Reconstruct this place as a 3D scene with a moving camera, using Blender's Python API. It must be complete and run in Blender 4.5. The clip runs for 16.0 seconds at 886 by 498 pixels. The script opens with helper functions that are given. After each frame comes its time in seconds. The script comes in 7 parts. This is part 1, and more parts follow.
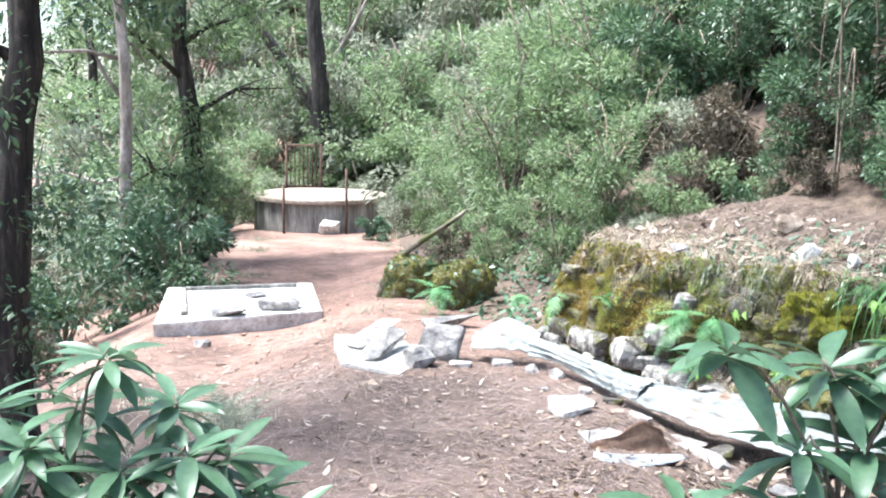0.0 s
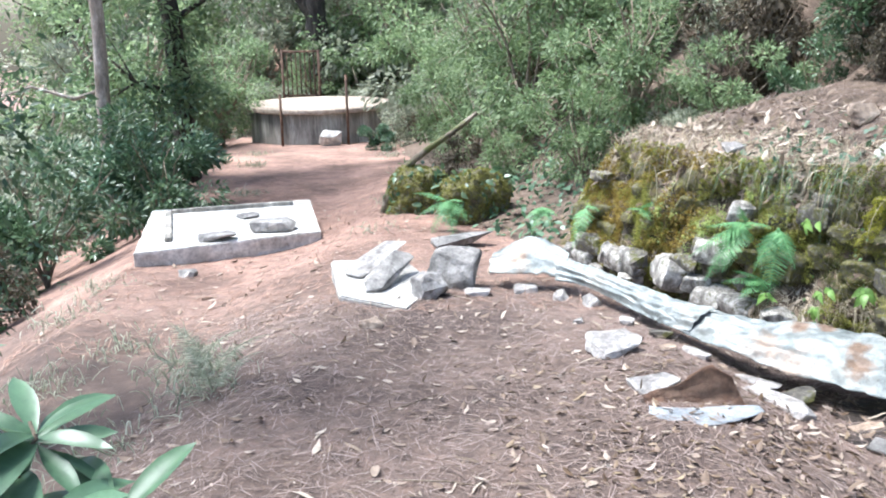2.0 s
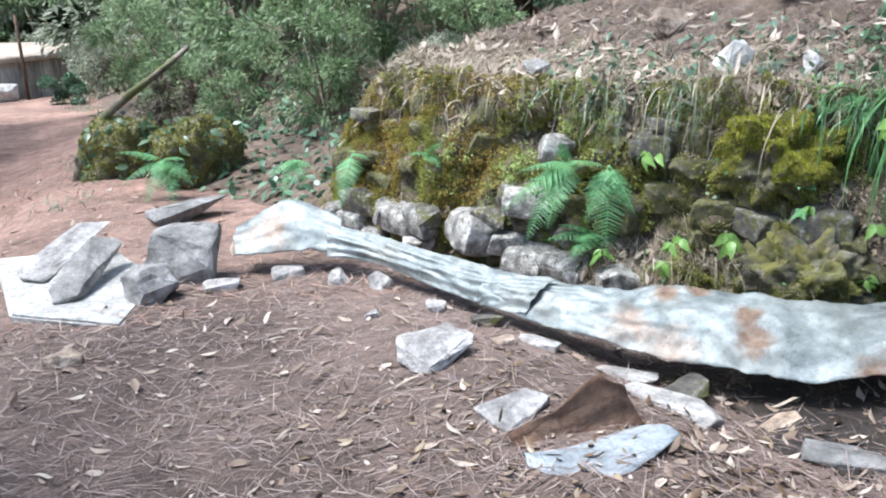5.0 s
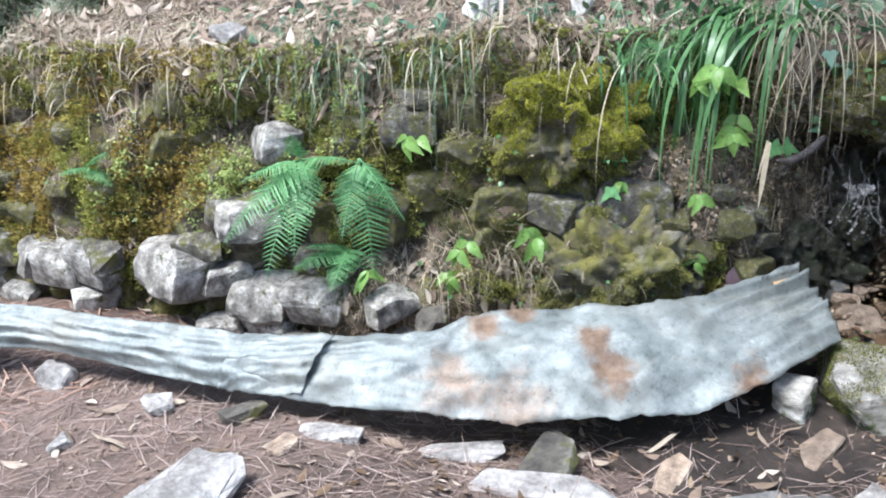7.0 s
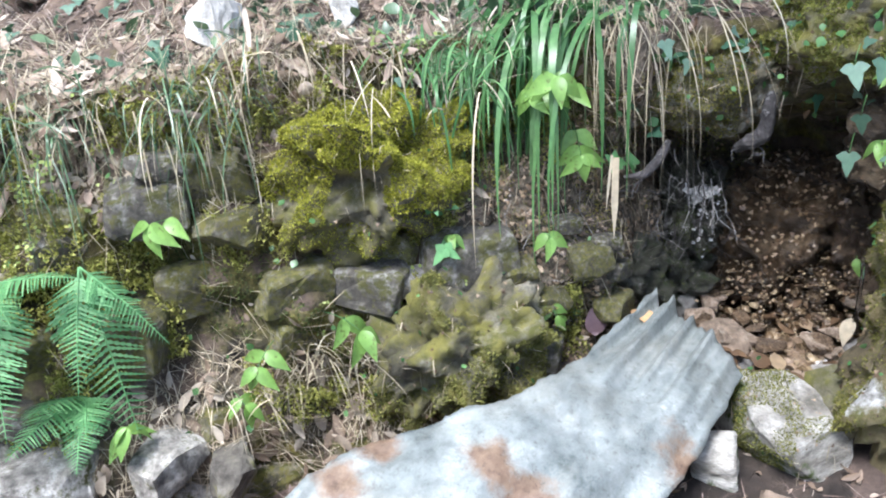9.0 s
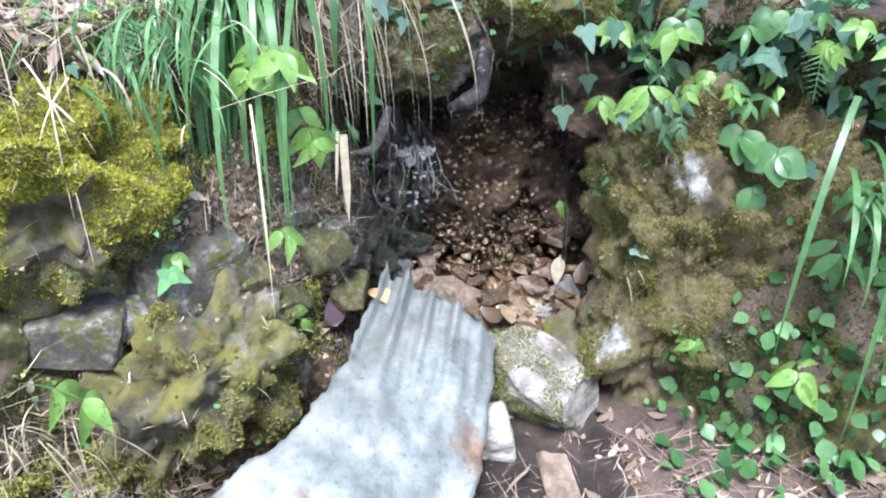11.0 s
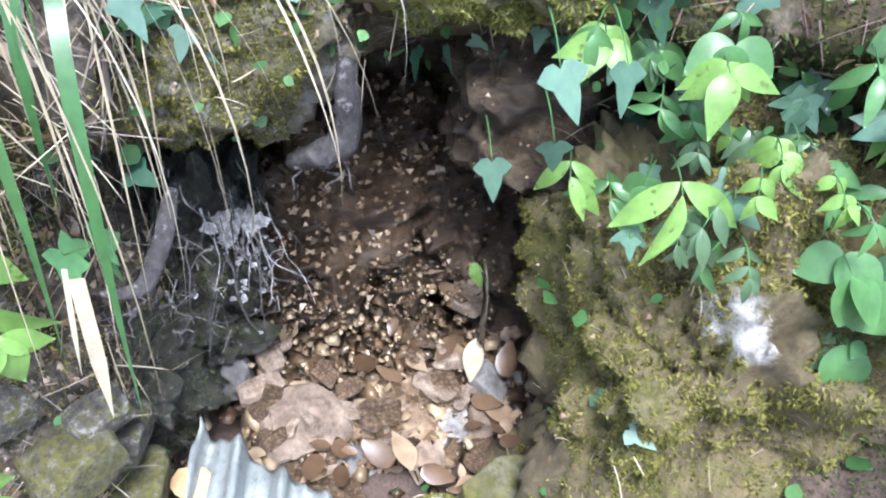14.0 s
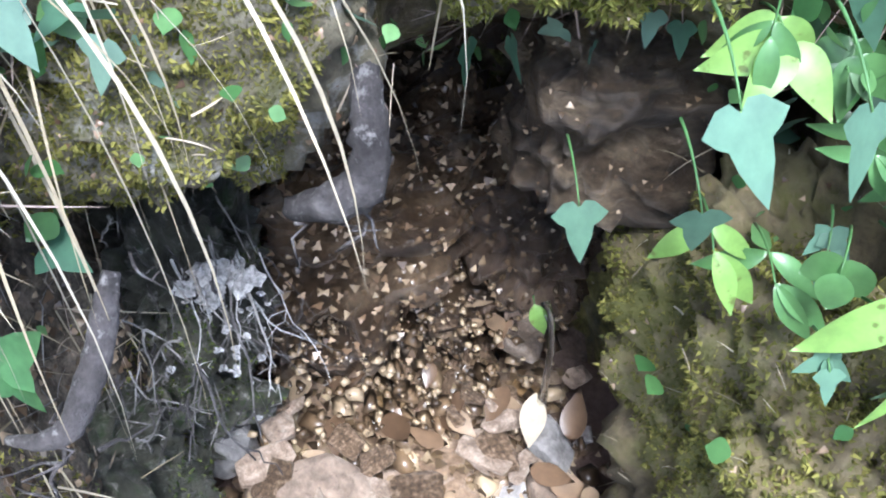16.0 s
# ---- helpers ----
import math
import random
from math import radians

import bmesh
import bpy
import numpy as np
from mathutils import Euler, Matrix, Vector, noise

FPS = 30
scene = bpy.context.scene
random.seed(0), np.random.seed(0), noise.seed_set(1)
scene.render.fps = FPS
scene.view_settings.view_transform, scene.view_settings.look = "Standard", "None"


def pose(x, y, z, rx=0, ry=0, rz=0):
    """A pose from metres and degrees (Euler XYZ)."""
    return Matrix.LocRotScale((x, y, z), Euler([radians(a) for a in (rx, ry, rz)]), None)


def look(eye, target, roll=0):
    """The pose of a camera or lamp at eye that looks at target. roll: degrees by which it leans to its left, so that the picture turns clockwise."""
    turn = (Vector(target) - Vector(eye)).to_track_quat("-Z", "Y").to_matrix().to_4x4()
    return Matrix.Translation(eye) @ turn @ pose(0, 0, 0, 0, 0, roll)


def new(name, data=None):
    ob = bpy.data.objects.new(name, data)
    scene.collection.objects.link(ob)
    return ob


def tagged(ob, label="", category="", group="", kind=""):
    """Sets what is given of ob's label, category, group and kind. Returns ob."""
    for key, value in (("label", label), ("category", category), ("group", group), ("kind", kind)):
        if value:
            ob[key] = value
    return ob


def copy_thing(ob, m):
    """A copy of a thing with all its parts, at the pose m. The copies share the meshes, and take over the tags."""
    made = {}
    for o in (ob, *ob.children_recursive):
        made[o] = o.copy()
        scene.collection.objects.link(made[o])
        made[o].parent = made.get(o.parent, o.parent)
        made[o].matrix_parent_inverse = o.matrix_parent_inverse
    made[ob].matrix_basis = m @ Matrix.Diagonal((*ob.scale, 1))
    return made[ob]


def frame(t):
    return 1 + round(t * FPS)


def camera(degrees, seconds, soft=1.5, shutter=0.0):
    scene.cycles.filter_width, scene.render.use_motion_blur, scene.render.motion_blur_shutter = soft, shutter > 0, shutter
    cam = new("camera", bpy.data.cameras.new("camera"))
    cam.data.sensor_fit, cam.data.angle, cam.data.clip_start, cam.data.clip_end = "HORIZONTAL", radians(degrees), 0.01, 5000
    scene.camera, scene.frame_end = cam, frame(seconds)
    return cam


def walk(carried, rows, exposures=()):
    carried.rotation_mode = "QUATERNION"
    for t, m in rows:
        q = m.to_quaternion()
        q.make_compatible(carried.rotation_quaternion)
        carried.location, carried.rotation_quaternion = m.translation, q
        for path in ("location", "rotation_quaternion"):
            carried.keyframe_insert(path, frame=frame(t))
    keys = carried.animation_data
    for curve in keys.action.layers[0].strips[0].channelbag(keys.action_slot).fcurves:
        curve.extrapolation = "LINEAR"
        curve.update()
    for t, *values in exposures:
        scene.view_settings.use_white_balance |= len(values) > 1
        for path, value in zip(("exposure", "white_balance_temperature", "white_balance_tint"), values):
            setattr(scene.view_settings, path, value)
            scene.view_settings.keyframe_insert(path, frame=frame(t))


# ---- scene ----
cam = camera(55.1, 16.0, soft=1.95)
PATH = [
    (0, (0.097, 0.044, 1.818), (0.046, 2.315, 1.458), 1.3),
    (0.5, (0.153, 0.290, 1.802), (0.057, 2.536, 1.320), 0.3),
    (1, (0.168, 0.475, 1.787), (0.033, 2.706, 1.245), 0.2),
    (1.5, (0.101, 0.773, 1.741), (-0.043, 2.997, 1.170), -0.1),
    (2, (0.063, 1.069, 1.677), (-0.011, 3.288, 1.071), -0.9),
    (2.5, (0.047, 1.420, 1.661), (0.085, 3.639, 1.055), -0.3),
    (3, (0.007, 1.746, 1.641), (0.162, 3.966, 1.065), 0.2),
    (3.2, (-0.006, 1.817, 1.634), (0.183, 4.041, 1.078), 0.3),
    (5.3, (0.002, 2.814, 1.325), (0.726, 4.837, 0.504), -0.8),
    (5.5, (0.024, 2.947, 1.313), (0.804, 4.930, 0.448), -0.7),
    (6, (0.060, 3.235, 1.303), (1.037, 5.122, 0.422), -0.5),
    (6.5, (0.081, 3.539, 1.294), (1.280, 5.290, 0.407), -1.5),
    (7, (0.204, 3.813, 1.254), (1.616, 5.402, 0.375), -1.8),
    (7.5, (0.304, 4.017, 1.232), (1.916, 5.429, 0.399), -2.1),
    (8, (0.383, 4.234, 1.218), (2.145, 5.467, 0.401), -4),
    (8.5, (0.460, 4.433, 1.176), (2.305, 5.480, 0.287), -4.5),
    (9, (0.623, 4.623, 1.202), (2.529, 5.525, 0.282), -4),
    (9.5, (0.713, 4.746, 1.209), (2.720, 5.335, 0.252), -1.9),
    (10, (0.775, 4.927, 1.212), (2.838, 5.140, 0.218), -0.3),
    (10.2, (0.797, 4.973, 1.227), (2.855, 5.065, 0.204), 0.4),
    (12.3, (1.317, 5.097, 1.329), (3.187, 4.648, 0.068), 0.2),
    (12.5, (1.428, 5.106, 1.291), (3.290, 4.598, 0.040), -0.1),
    (13, (1.710, 5.150, 1.263), (3.497, 4.482, -0.022), 0.9),
    (13.5, (1.835, 5.103, 1.235), (3.536, 4.431, -0.159), 3.5),
    (14, (2.009, 4.939, 1.194), (3.678, 4.398, -0.294), 5.6),
    (14.5, (2.103, 4.891, 1.179), (3.744, 4.455, -0.373), 7.3),
    (15, (2.216, 4.884, 1.144), (3.863, 4.457, -0.404), 6.3),
    (15.5, (2.325, 4.899, 1.115), (3.940, 4.429, -0.453), 4.5),
    (16, (2.407, 4.875, 1.055), (3.974, 4.409, -0.564), 3.9),
]
walk(cam, [(t, look(eye, target, roll)) for t, eye, target, roll in PATH],
     [(0, 2.05, 5950, 9), (2, 1.70, 5900, 9), (3, 1.62, 5850, 8), (5.5, 1.38, 5750, 8), (8, 1.53, 5800, 10), (10, 1.85, 5750, 12), (12.5, 2.1, 5600, 14), (13.5, 2.28, 5600, 14), (16, 2.5, 5550, 13)])

# ---- light ----
world = bpy.data.worlds.new("sky")
scene.world = world
world.use_nodes = True
wn = world.node_tree
sky = wn.nodes.new("ShaderNodeTexSky")
sky.sky_type, sky.sun_disc = "NISHITA", False
sky.sun_elevation, sky.sun_rotation = radians(66), radians(281)
sky.dust_density, sky.ozone_density = 3.0, 1.0
wn.nodes["Background"].inputs[1].default_value = 0.12
wn.links.new(sky.outputs[0], wn.nodes["Background"].inputs[0])
sun_data = bpy.data.lights.new("sun", "SUN")
sun_data.energy, sun_data.angle, sun_data.color = 3.1, radians(22), (1.0, 0.98, 0.95)
sun = new("sun", sun_data)
sun.matrix_world = look((0, 0, 40), (17.6, -3.5, 0))

# ---- helpers for meshes ----
rng = np.random.default_rng(7)


def sm(a, b, v):
    """Smooth step from 0 at a to 1 at b."""
    t = np.clip((np.asarray(v, float) - a) / (b - a), 0, 1)
    return t * t * (3 - 2 * t)


def fbm(p, scale, octaves=3):
    """Layered noise at each row of p."""
    return np.array([noise.fractal(Vector(q) * scale, 1.0, 2.0, octaves) for q in np.asarray(p, float)])


def wav(x, y, k):
    """Cheap smooth unevenness for large grids."""
    return (np.sin(x * 2.1 * k + 1.3) * np.cos(y * 1.7 * k + 0.4) + 0.6 * np.sin(x * 4.3 * k + y * 3.1 * k)
            + 0.4 * np.cos(x * 7.9 * k - y * 6.7 * k + 2.0) + 0.3 * np.sin(y * 13.1 * k + x * 11.0 * k)) / 2.3


class Soup:
    """Gathers vertices and faces of one mesh."""

    def __init__(self):
        self.v, self.tri, self.quad, self.n = [], [], [], 0

    def add(self, v, tri=None, quad=None):
        v = np.asarray(v, np.float32).reshape(-1, 3)
        if tri is not None and len(tri):
            self.tri.append(np.asarray(tri, np.int64).reshape(-1, 3) + self.n)
        if quad is not None and len(quad):
            self.quad.append(np.asarray(quad, np.int64).reshape(-1, 4) + self.n)
        self.v.append(v)
        self.n += len(v)
        return self

    def grid(self, p, closed=False):
        """p: rows x cols x 3."""
        r, c, _ = p.shape
        i = np.arange(r * c).reshape(r, c)
        if closed:
            i = np.concatenate([i, i[:, :1]], 1)
        q = np.stack([i[:-1, :-1], i[:-1, 1:], i[1:, 1:], i[1:, :-1]], -1).reshape(-1, 4)
        return self.add(p.reshape(-1, 3), quad=q)

    def tube(self, pts, radii, sides=8, rough=0.0):
        pts = np.asarray(pts, float)
        radii = np.broadcast_to(np.asarray(radii, float), (len(pts),))
        d = np.gradient(pts, axis=0)
        d /= np.linalg.norm(d, axis=1, keepdims=True) + 1e-9
        ref = np.array([0.31, 0.95, 0.05]) if abs(d[:, 2]).mean() > 0.6 else np.array([0.02, 0.05, 1.0])
        a = np.cross(d, ref)
        a /= np.linalg.norm(a, axis=1, keepdims=True) + 1e-9
        b = np.cross(d, a)
        th = np.linspace(0, 2 * np.pi, sides, endpoint=False)
        rr = radii[:, None] * (1 + rough * rng.normal(size=(len(pts), sides)))
        ring = pts[:, None] + rr[..., None] * (a[:, None] * np.cos(th)[None, :, None] + b[:, None] * np.sin(th)[None, :, None])
        n0 = self.n
        self.grid(ring, closed=True)
        ends = np.array([pts[0], pts[-1]])
        last = (len(pts) - 1) * sides
        k = np.arange(sides)
        t0 = np.stack([np.full(sides, len(pts) * sides), (k + 1) % sides, k], 1)
        t1 = np.stack([np.full(sides, len(pts) * sides + 1), last + k, last + (k + 1) % sides], 1)
        self.v.append(ends.astype(np.float32))
        self.tri.append(np.concatenate([t0, t1]) + n0)
        self.n += 2
        return self

    def leaves(self, tv, tt, pos, ax, up, size, wide=None):
        """Copies of a leaf template (length along x, face along z) at pos, along ax."""
        pos, ax, up = (np.asarray(q, float) for q in (pos, ax, up))
        ax = ax / (np.linalg.norm(ax, axis=1, keepdims=True) + 1e-9)
        side = np.cross(up, ax)
        side /= np.linalg.norm(side, axis=1, keepdims=True) + 1e-9
        nz = np.cross(ax, side)
        size = np.broadcast_to(np.asarray(size, float), (len(pos),))
        wide = size if wide is None else np.broadcast_to(np.asarray(wide, float), (len(pos),))
        v = (pos[:, None] + tv[None, :, 0:1] * ax[:, None] * size[:, None, None] + tv[None, :, 1:2] * side[:, None] * wide[:, None, None]
             + tv[None, :, 2:3] * nz[:, None] * size[:, None, None])
        f = np.asarray(tt)[None] + (np.arange(len(pos)) * len(tv))[:, None, None]
        return self.add(v.reshape(-1, 3), tri=f.reshape(-1, 3))

    def mesh(self, name, smooth=False):
        me = bpy.data.meshes.new(name)
        v = np.concatenate(self.v)
        me.vertices.add(len(v))
        me.vertices.foreach_set("co", v.astype(np.float32).ravel())
        loops, starts, at = [], [], 0
        for fs, k in ((self.tri, 3), (self.quad, 4)):
            if fs:
                f = np.concatenate(fs)
                loops.append(f.ravel())
                starts.append(at + np.arange(len(f)) * k)
                at += len(f) * k
        loops, starts = np.concatenate(loops), np.concatenate(starts)
        me.loops.add(len(loops))
        me.loops.foreach_set("vertex_index", loops.astype(np.int32))
        me.polygons.add(len(starts))
        me.polygons.foreach_set("loop_start", starts.astype(np.int32))
        me.update(calc_edges=True)
        me.validate()
        if smooth:
            me.polygons.foreach_set("use_smooth", np.ones(len(me.polygons), bool))
        return me


def obj(name, data, material=None, parent=None, label="", category="", group="", kind=""):
    """One mesh object from a Soup, a bmesh or a mesh."""
    if isinstance(data, Soup):
        data = data.mesh(name)
    elif isinstance(data, bmesh.types.BMesh):
        me = bpy.data.meshes.new(name)
        data.to_mesh(me)
        data.free()
        data = me
    ob = new(name, data)
    if material and not data.materials:
        data.materials.append(material)
    ob.parent = parent
    return tagged(ob, label, category, group, kind)


def part(name, data, material, parent, label=""):
    return obj(name, data, material, parent, label)


def thing(name, place, label, category, group="", kind=""):
    ob = new(name)
    ob.location = place
    ob.empty_display_size = 0.1
    return tagged(ob, label, category, group, kind)


# ---- materials ----
def ramp(nt, fac, stops):
    r = nt.nodes.new("ShaderNodeValToRGB")
    while len(r.color_ramp.elements) < len(stops):
        r.color_ramp.elements.new(0.5)
    for e, (p, c) in zip(r.color_ramp.elements, stops):
        e.position, e.color = p, (*c, 1)
    nt.links.new(fac, r.inputs[0])
    return r.outputs[0]


def noise_node(nt, scale, detail=6, rough=0.6, coords=None, stretch=None):
    n = nt.nodes.new("ShaderNodeTexNoise")
    n.inputs["Scale"].default_value, n.inputs["Detail"].default_value, n.inputs["Roughness"].default_value = scale, detail, rough
    if coords is None:
        coords = nt.nodes.new("ShaderNodeTexCoord").outputs["Object"]
    if stretch:
        mp = nt.nodes.new("ShaderNodeMapping")
        mp.inputs["Scale"].default_value = stretch
        nt.links.new(coords, mp.inputs[0])
        coords = mp.outputs[0]
    nt.links.new(coords, n.inputs["Vector"])
    return n.outputs[0]


def mix(nt, fac, a, b, mode="MIX"):
    m = nt.nodes.new("ShaderNodeMix")
    m.data_type, m.blend_type = "RGBA", mode
    for socket, value in ((m.inputs[0], fac), (m.inputs[6], a), (m.inputs[7], b)):
        if isinstance(value, bpy.types.NodeSocket):
            nt.links.new(value, socket)
        elif isinstance(value, (int, float)):
            socket.default_value = value
        else:
            socket.default_value = (*value, 1)
    return m.outputs[2]


def blank(name, rough=0.8, metal=0.0):
    m = bpy.data.materials.new(name)
    m.use_nodes = True
    p = m.node_tree.nodes["Principled BSDF"]
    p.inputs["Roughness"].default_value, p.inputs["Metallic"].default_value = rough, metal
    return m, m.node_tree, p


def bump(nt, p, height, strength, distance=0.01):
    b = nt.nodes.new("ShaderNodeBump")
    b.inputs["Strength"].default_value, b.inputs["Distance"].default_value = strength, distance
    nt.links.new(height, b.inputs["Height"])
    nt.links.new(b.outputs[0], p.inputs["Normal"])


def stone_mat(name, dark, mid, light, scale=9.0, patch=None, patch_at=(0.5, 0.62), patch_scale=4.0, rough=0.85, vary=0.25, depth=0.012, stretch=None):
    """Mineral surface: broad tone, fine grain, patches of lichen or moss, relief."""
    m, nt, p = blank(name, rough)
    big = noise_node(nt, scale * 0.35, 5, 0.6, stretch=stretch)
    fine = noise_node(nt, scale * 5, 8, 0.75, stretch=stretch)
    col = ramp(nt, big, [(0.3, dark), (0.5, mid), (0.68, light)])
    col = mix(nt, 0.55, col, ramp(nt, fine, [(0.3, (0.35, 0.35, 0.35)), (0.55, (0.95, 0.95, 0.95)), (0.75, (1.25, 1.22, 1.18))]), "MULTIPLY")
    mottle = noise_node(nt, scale * 1.5 + 3, 9, 0.75, stretch=stretch)
    col = mix(nt, 0.6, col, ramp(nt, mottle, [(0.36, (0.30, 0.29, 0.27)), (0.47, (0.8, 0.8, 0.78)), (0.56, (1.1, 1.1, 1.08)), (0.68, (1.45, 1.42, 1.36))]), "MULTIPLY")
    if patch:
        for i, c in enumerate(patch):
            f = ramp(nt, noise_node(nt, patch_scale * (1 + 0.7 * i) + 0.37 * i, 7, 0.7), [(patch_at[0] + 0.03 * i, (0, 0, 0)), (patch_at[1] + 0.03 * i, (1, 1, 1))])
            col = mix(nt, f, col, c)
    info = nt.nodes.new("ShaderNodeObjectInfo")
    col = mix(nt, 1.0, col, ramp(nt, info.outputs["Random"], [(0, (1 - vary, 1 - vary, 1 - vary)), (1, (1 + vary, 1 + vary * 0.95, 1 + vary * 0.9))]), "MULTIPLY")
    nt.links.new(col, p.inputs["Base Color"])
    both = nt.nodes.new("ShaderNodeMath")
    both.operation = "MULTIPLY_ADD"
    both.inputs[1].default_value = 2.2
    nt.links.new(mottle, both.inputs[0])
    nt.links.new(fine, both.inputs[2])
    bump(nt, p, both.outputs[0], 0.7, depth)
    return m


def leaf_mat(name, a, b, c, rough=0.45, through_light=0.3, spots=None):
    """Foliage: each leaf its own tone between three greens, light passes through."""
    m, nt, p = blank(name, rough)
    geo = nt.nodes.new("ShaderNodeNewGeometry")
    col = ramp(nt, geo.outputs["Random Per Island"], [(0.0, a), (0.5, b), (1.0, c)])
    info = nt.nodes.new("ShaderNodeObjectInfo")
    col = mix(nt, 1.0, col, ramp(nt, info.outputs["Random"], [(0, (0.82, 0.84, 0.8)), (1, (1.18, 1.16, 1.2))]), "MULTIPLY")
    fine = noise_node(nt, 40, 4, 0.6)
    col = mix(nt, 0.5, col, ramp(nt, fine, [(0.35, (0.62, 0.62, 0.6)), (0.65, (1.2, 1.2, 1.1))]), "MULTIPLY")
    if spots:
        f = ramp(nt, noise_node(nt, 60, 3, 0.5), [(0.62, (0, 0, 0)), (0.68, (1, 1, 1))])
        col = mix(nt, f, col, spots)
    nt.links.new(col, p.inputs["Base Color"])
    t = nt.nodes.new("ShaderNodeBsdfTranslucent")
    nt.links.new(col, t.inputs[0])
    ms = nt.nodes.new("ShaderNodeMixShader")
    ms.inputs[0].default_value = through_light
    nt.links.new(p.outputs[0], ms.inputs[1])
    nt.links.new(t.outputs[0], ms.inputs[2])
    nt.links.new(ms.outputs[0], nt.nodes["Material Output"].inputs[0])
    return m


def soil_mat():
    m, nt, p = blank("needle_covered_soil", 0.95)
    big = noise_node(nt, 0.9, 4, 0.6)
    mid = noise_node(nt, 7, 6, 0.7)
    fine = noise_node(nt, 70, 6, 0.8)
    col = ramp(nt, big, [(0.3, (0.10, 0.072, 0.06)), (0.5, (0.19, 0.14, 0.115)), (0.7, (0.29, 0.215, 0.18))])
    col = mix(nt, 0.6, col, ramp(nt, mid, [(0.3, (0.3, 0.29, 0.28)), (0.5, (0.9, 0.88, 0.86)), (0.72, (1.6, 1.5, 1.42))]), "MULTIPLY")
    col = mix(nt, 0.55, col, ramp(nt, fine, [(0.35, (0.4, 0.38, 0.36)), (0.6, (1.1, 1.05, 1.0)), (0.75, (1.7, 1.55, 1.4))]), "MULTIPLY")
    # redder, paler earth farther along the path
    geo = nt.nodes.new("ShaderNodeNewGeometry")
    sep = nt.nodes.new("ShaderNodeSeparateXYZ")
    nt.links.new(geo.outputs["Position"], sep.inputs[0])
    far = nt.nodes.new("ShaderNodeMapRange")
    far.inputs[1].default_value, far.inputs[2].default_value = 6.5, 10.0
    nt.links.new(sep.outputs[1], far.inputs[0])
    col = mix(nt, 1.0, col, ramp(nt, far.outputs[0], [(0, (1, 1, 1)), (1, (1.7, 1.5, 1.44))]), "MULTIPLY")
    nt.links.new(col, p.inputs["Base Color"])
    bump(nt, p, fine, 0.9, 0.02)
    return m


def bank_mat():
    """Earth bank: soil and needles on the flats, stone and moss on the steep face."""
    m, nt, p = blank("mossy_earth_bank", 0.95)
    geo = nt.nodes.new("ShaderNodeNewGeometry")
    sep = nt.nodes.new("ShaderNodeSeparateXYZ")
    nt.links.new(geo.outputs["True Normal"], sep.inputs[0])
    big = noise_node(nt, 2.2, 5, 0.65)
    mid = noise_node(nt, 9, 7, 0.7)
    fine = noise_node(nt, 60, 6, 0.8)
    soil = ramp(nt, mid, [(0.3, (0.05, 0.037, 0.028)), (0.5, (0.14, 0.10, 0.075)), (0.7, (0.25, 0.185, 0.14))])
    # near-black first stop paints in the shade of crevices between stones
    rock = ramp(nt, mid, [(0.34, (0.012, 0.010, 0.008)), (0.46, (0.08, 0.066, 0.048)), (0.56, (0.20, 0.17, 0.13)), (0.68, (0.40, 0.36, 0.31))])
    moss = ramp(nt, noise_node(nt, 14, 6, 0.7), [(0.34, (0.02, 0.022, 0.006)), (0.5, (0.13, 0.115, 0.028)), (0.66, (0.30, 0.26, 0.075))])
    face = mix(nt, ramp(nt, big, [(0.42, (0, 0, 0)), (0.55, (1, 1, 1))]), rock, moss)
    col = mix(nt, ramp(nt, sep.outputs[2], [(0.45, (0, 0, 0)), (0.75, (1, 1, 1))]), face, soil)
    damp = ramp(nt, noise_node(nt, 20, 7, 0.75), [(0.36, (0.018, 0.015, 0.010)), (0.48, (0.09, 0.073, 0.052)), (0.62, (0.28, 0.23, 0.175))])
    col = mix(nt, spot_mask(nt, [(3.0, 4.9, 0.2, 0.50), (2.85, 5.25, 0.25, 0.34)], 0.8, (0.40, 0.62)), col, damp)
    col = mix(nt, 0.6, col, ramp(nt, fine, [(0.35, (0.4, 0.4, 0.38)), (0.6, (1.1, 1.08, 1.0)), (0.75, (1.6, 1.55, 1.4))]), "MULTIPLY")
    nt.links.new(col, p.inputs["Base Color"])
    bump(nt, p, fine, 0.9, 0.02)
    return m


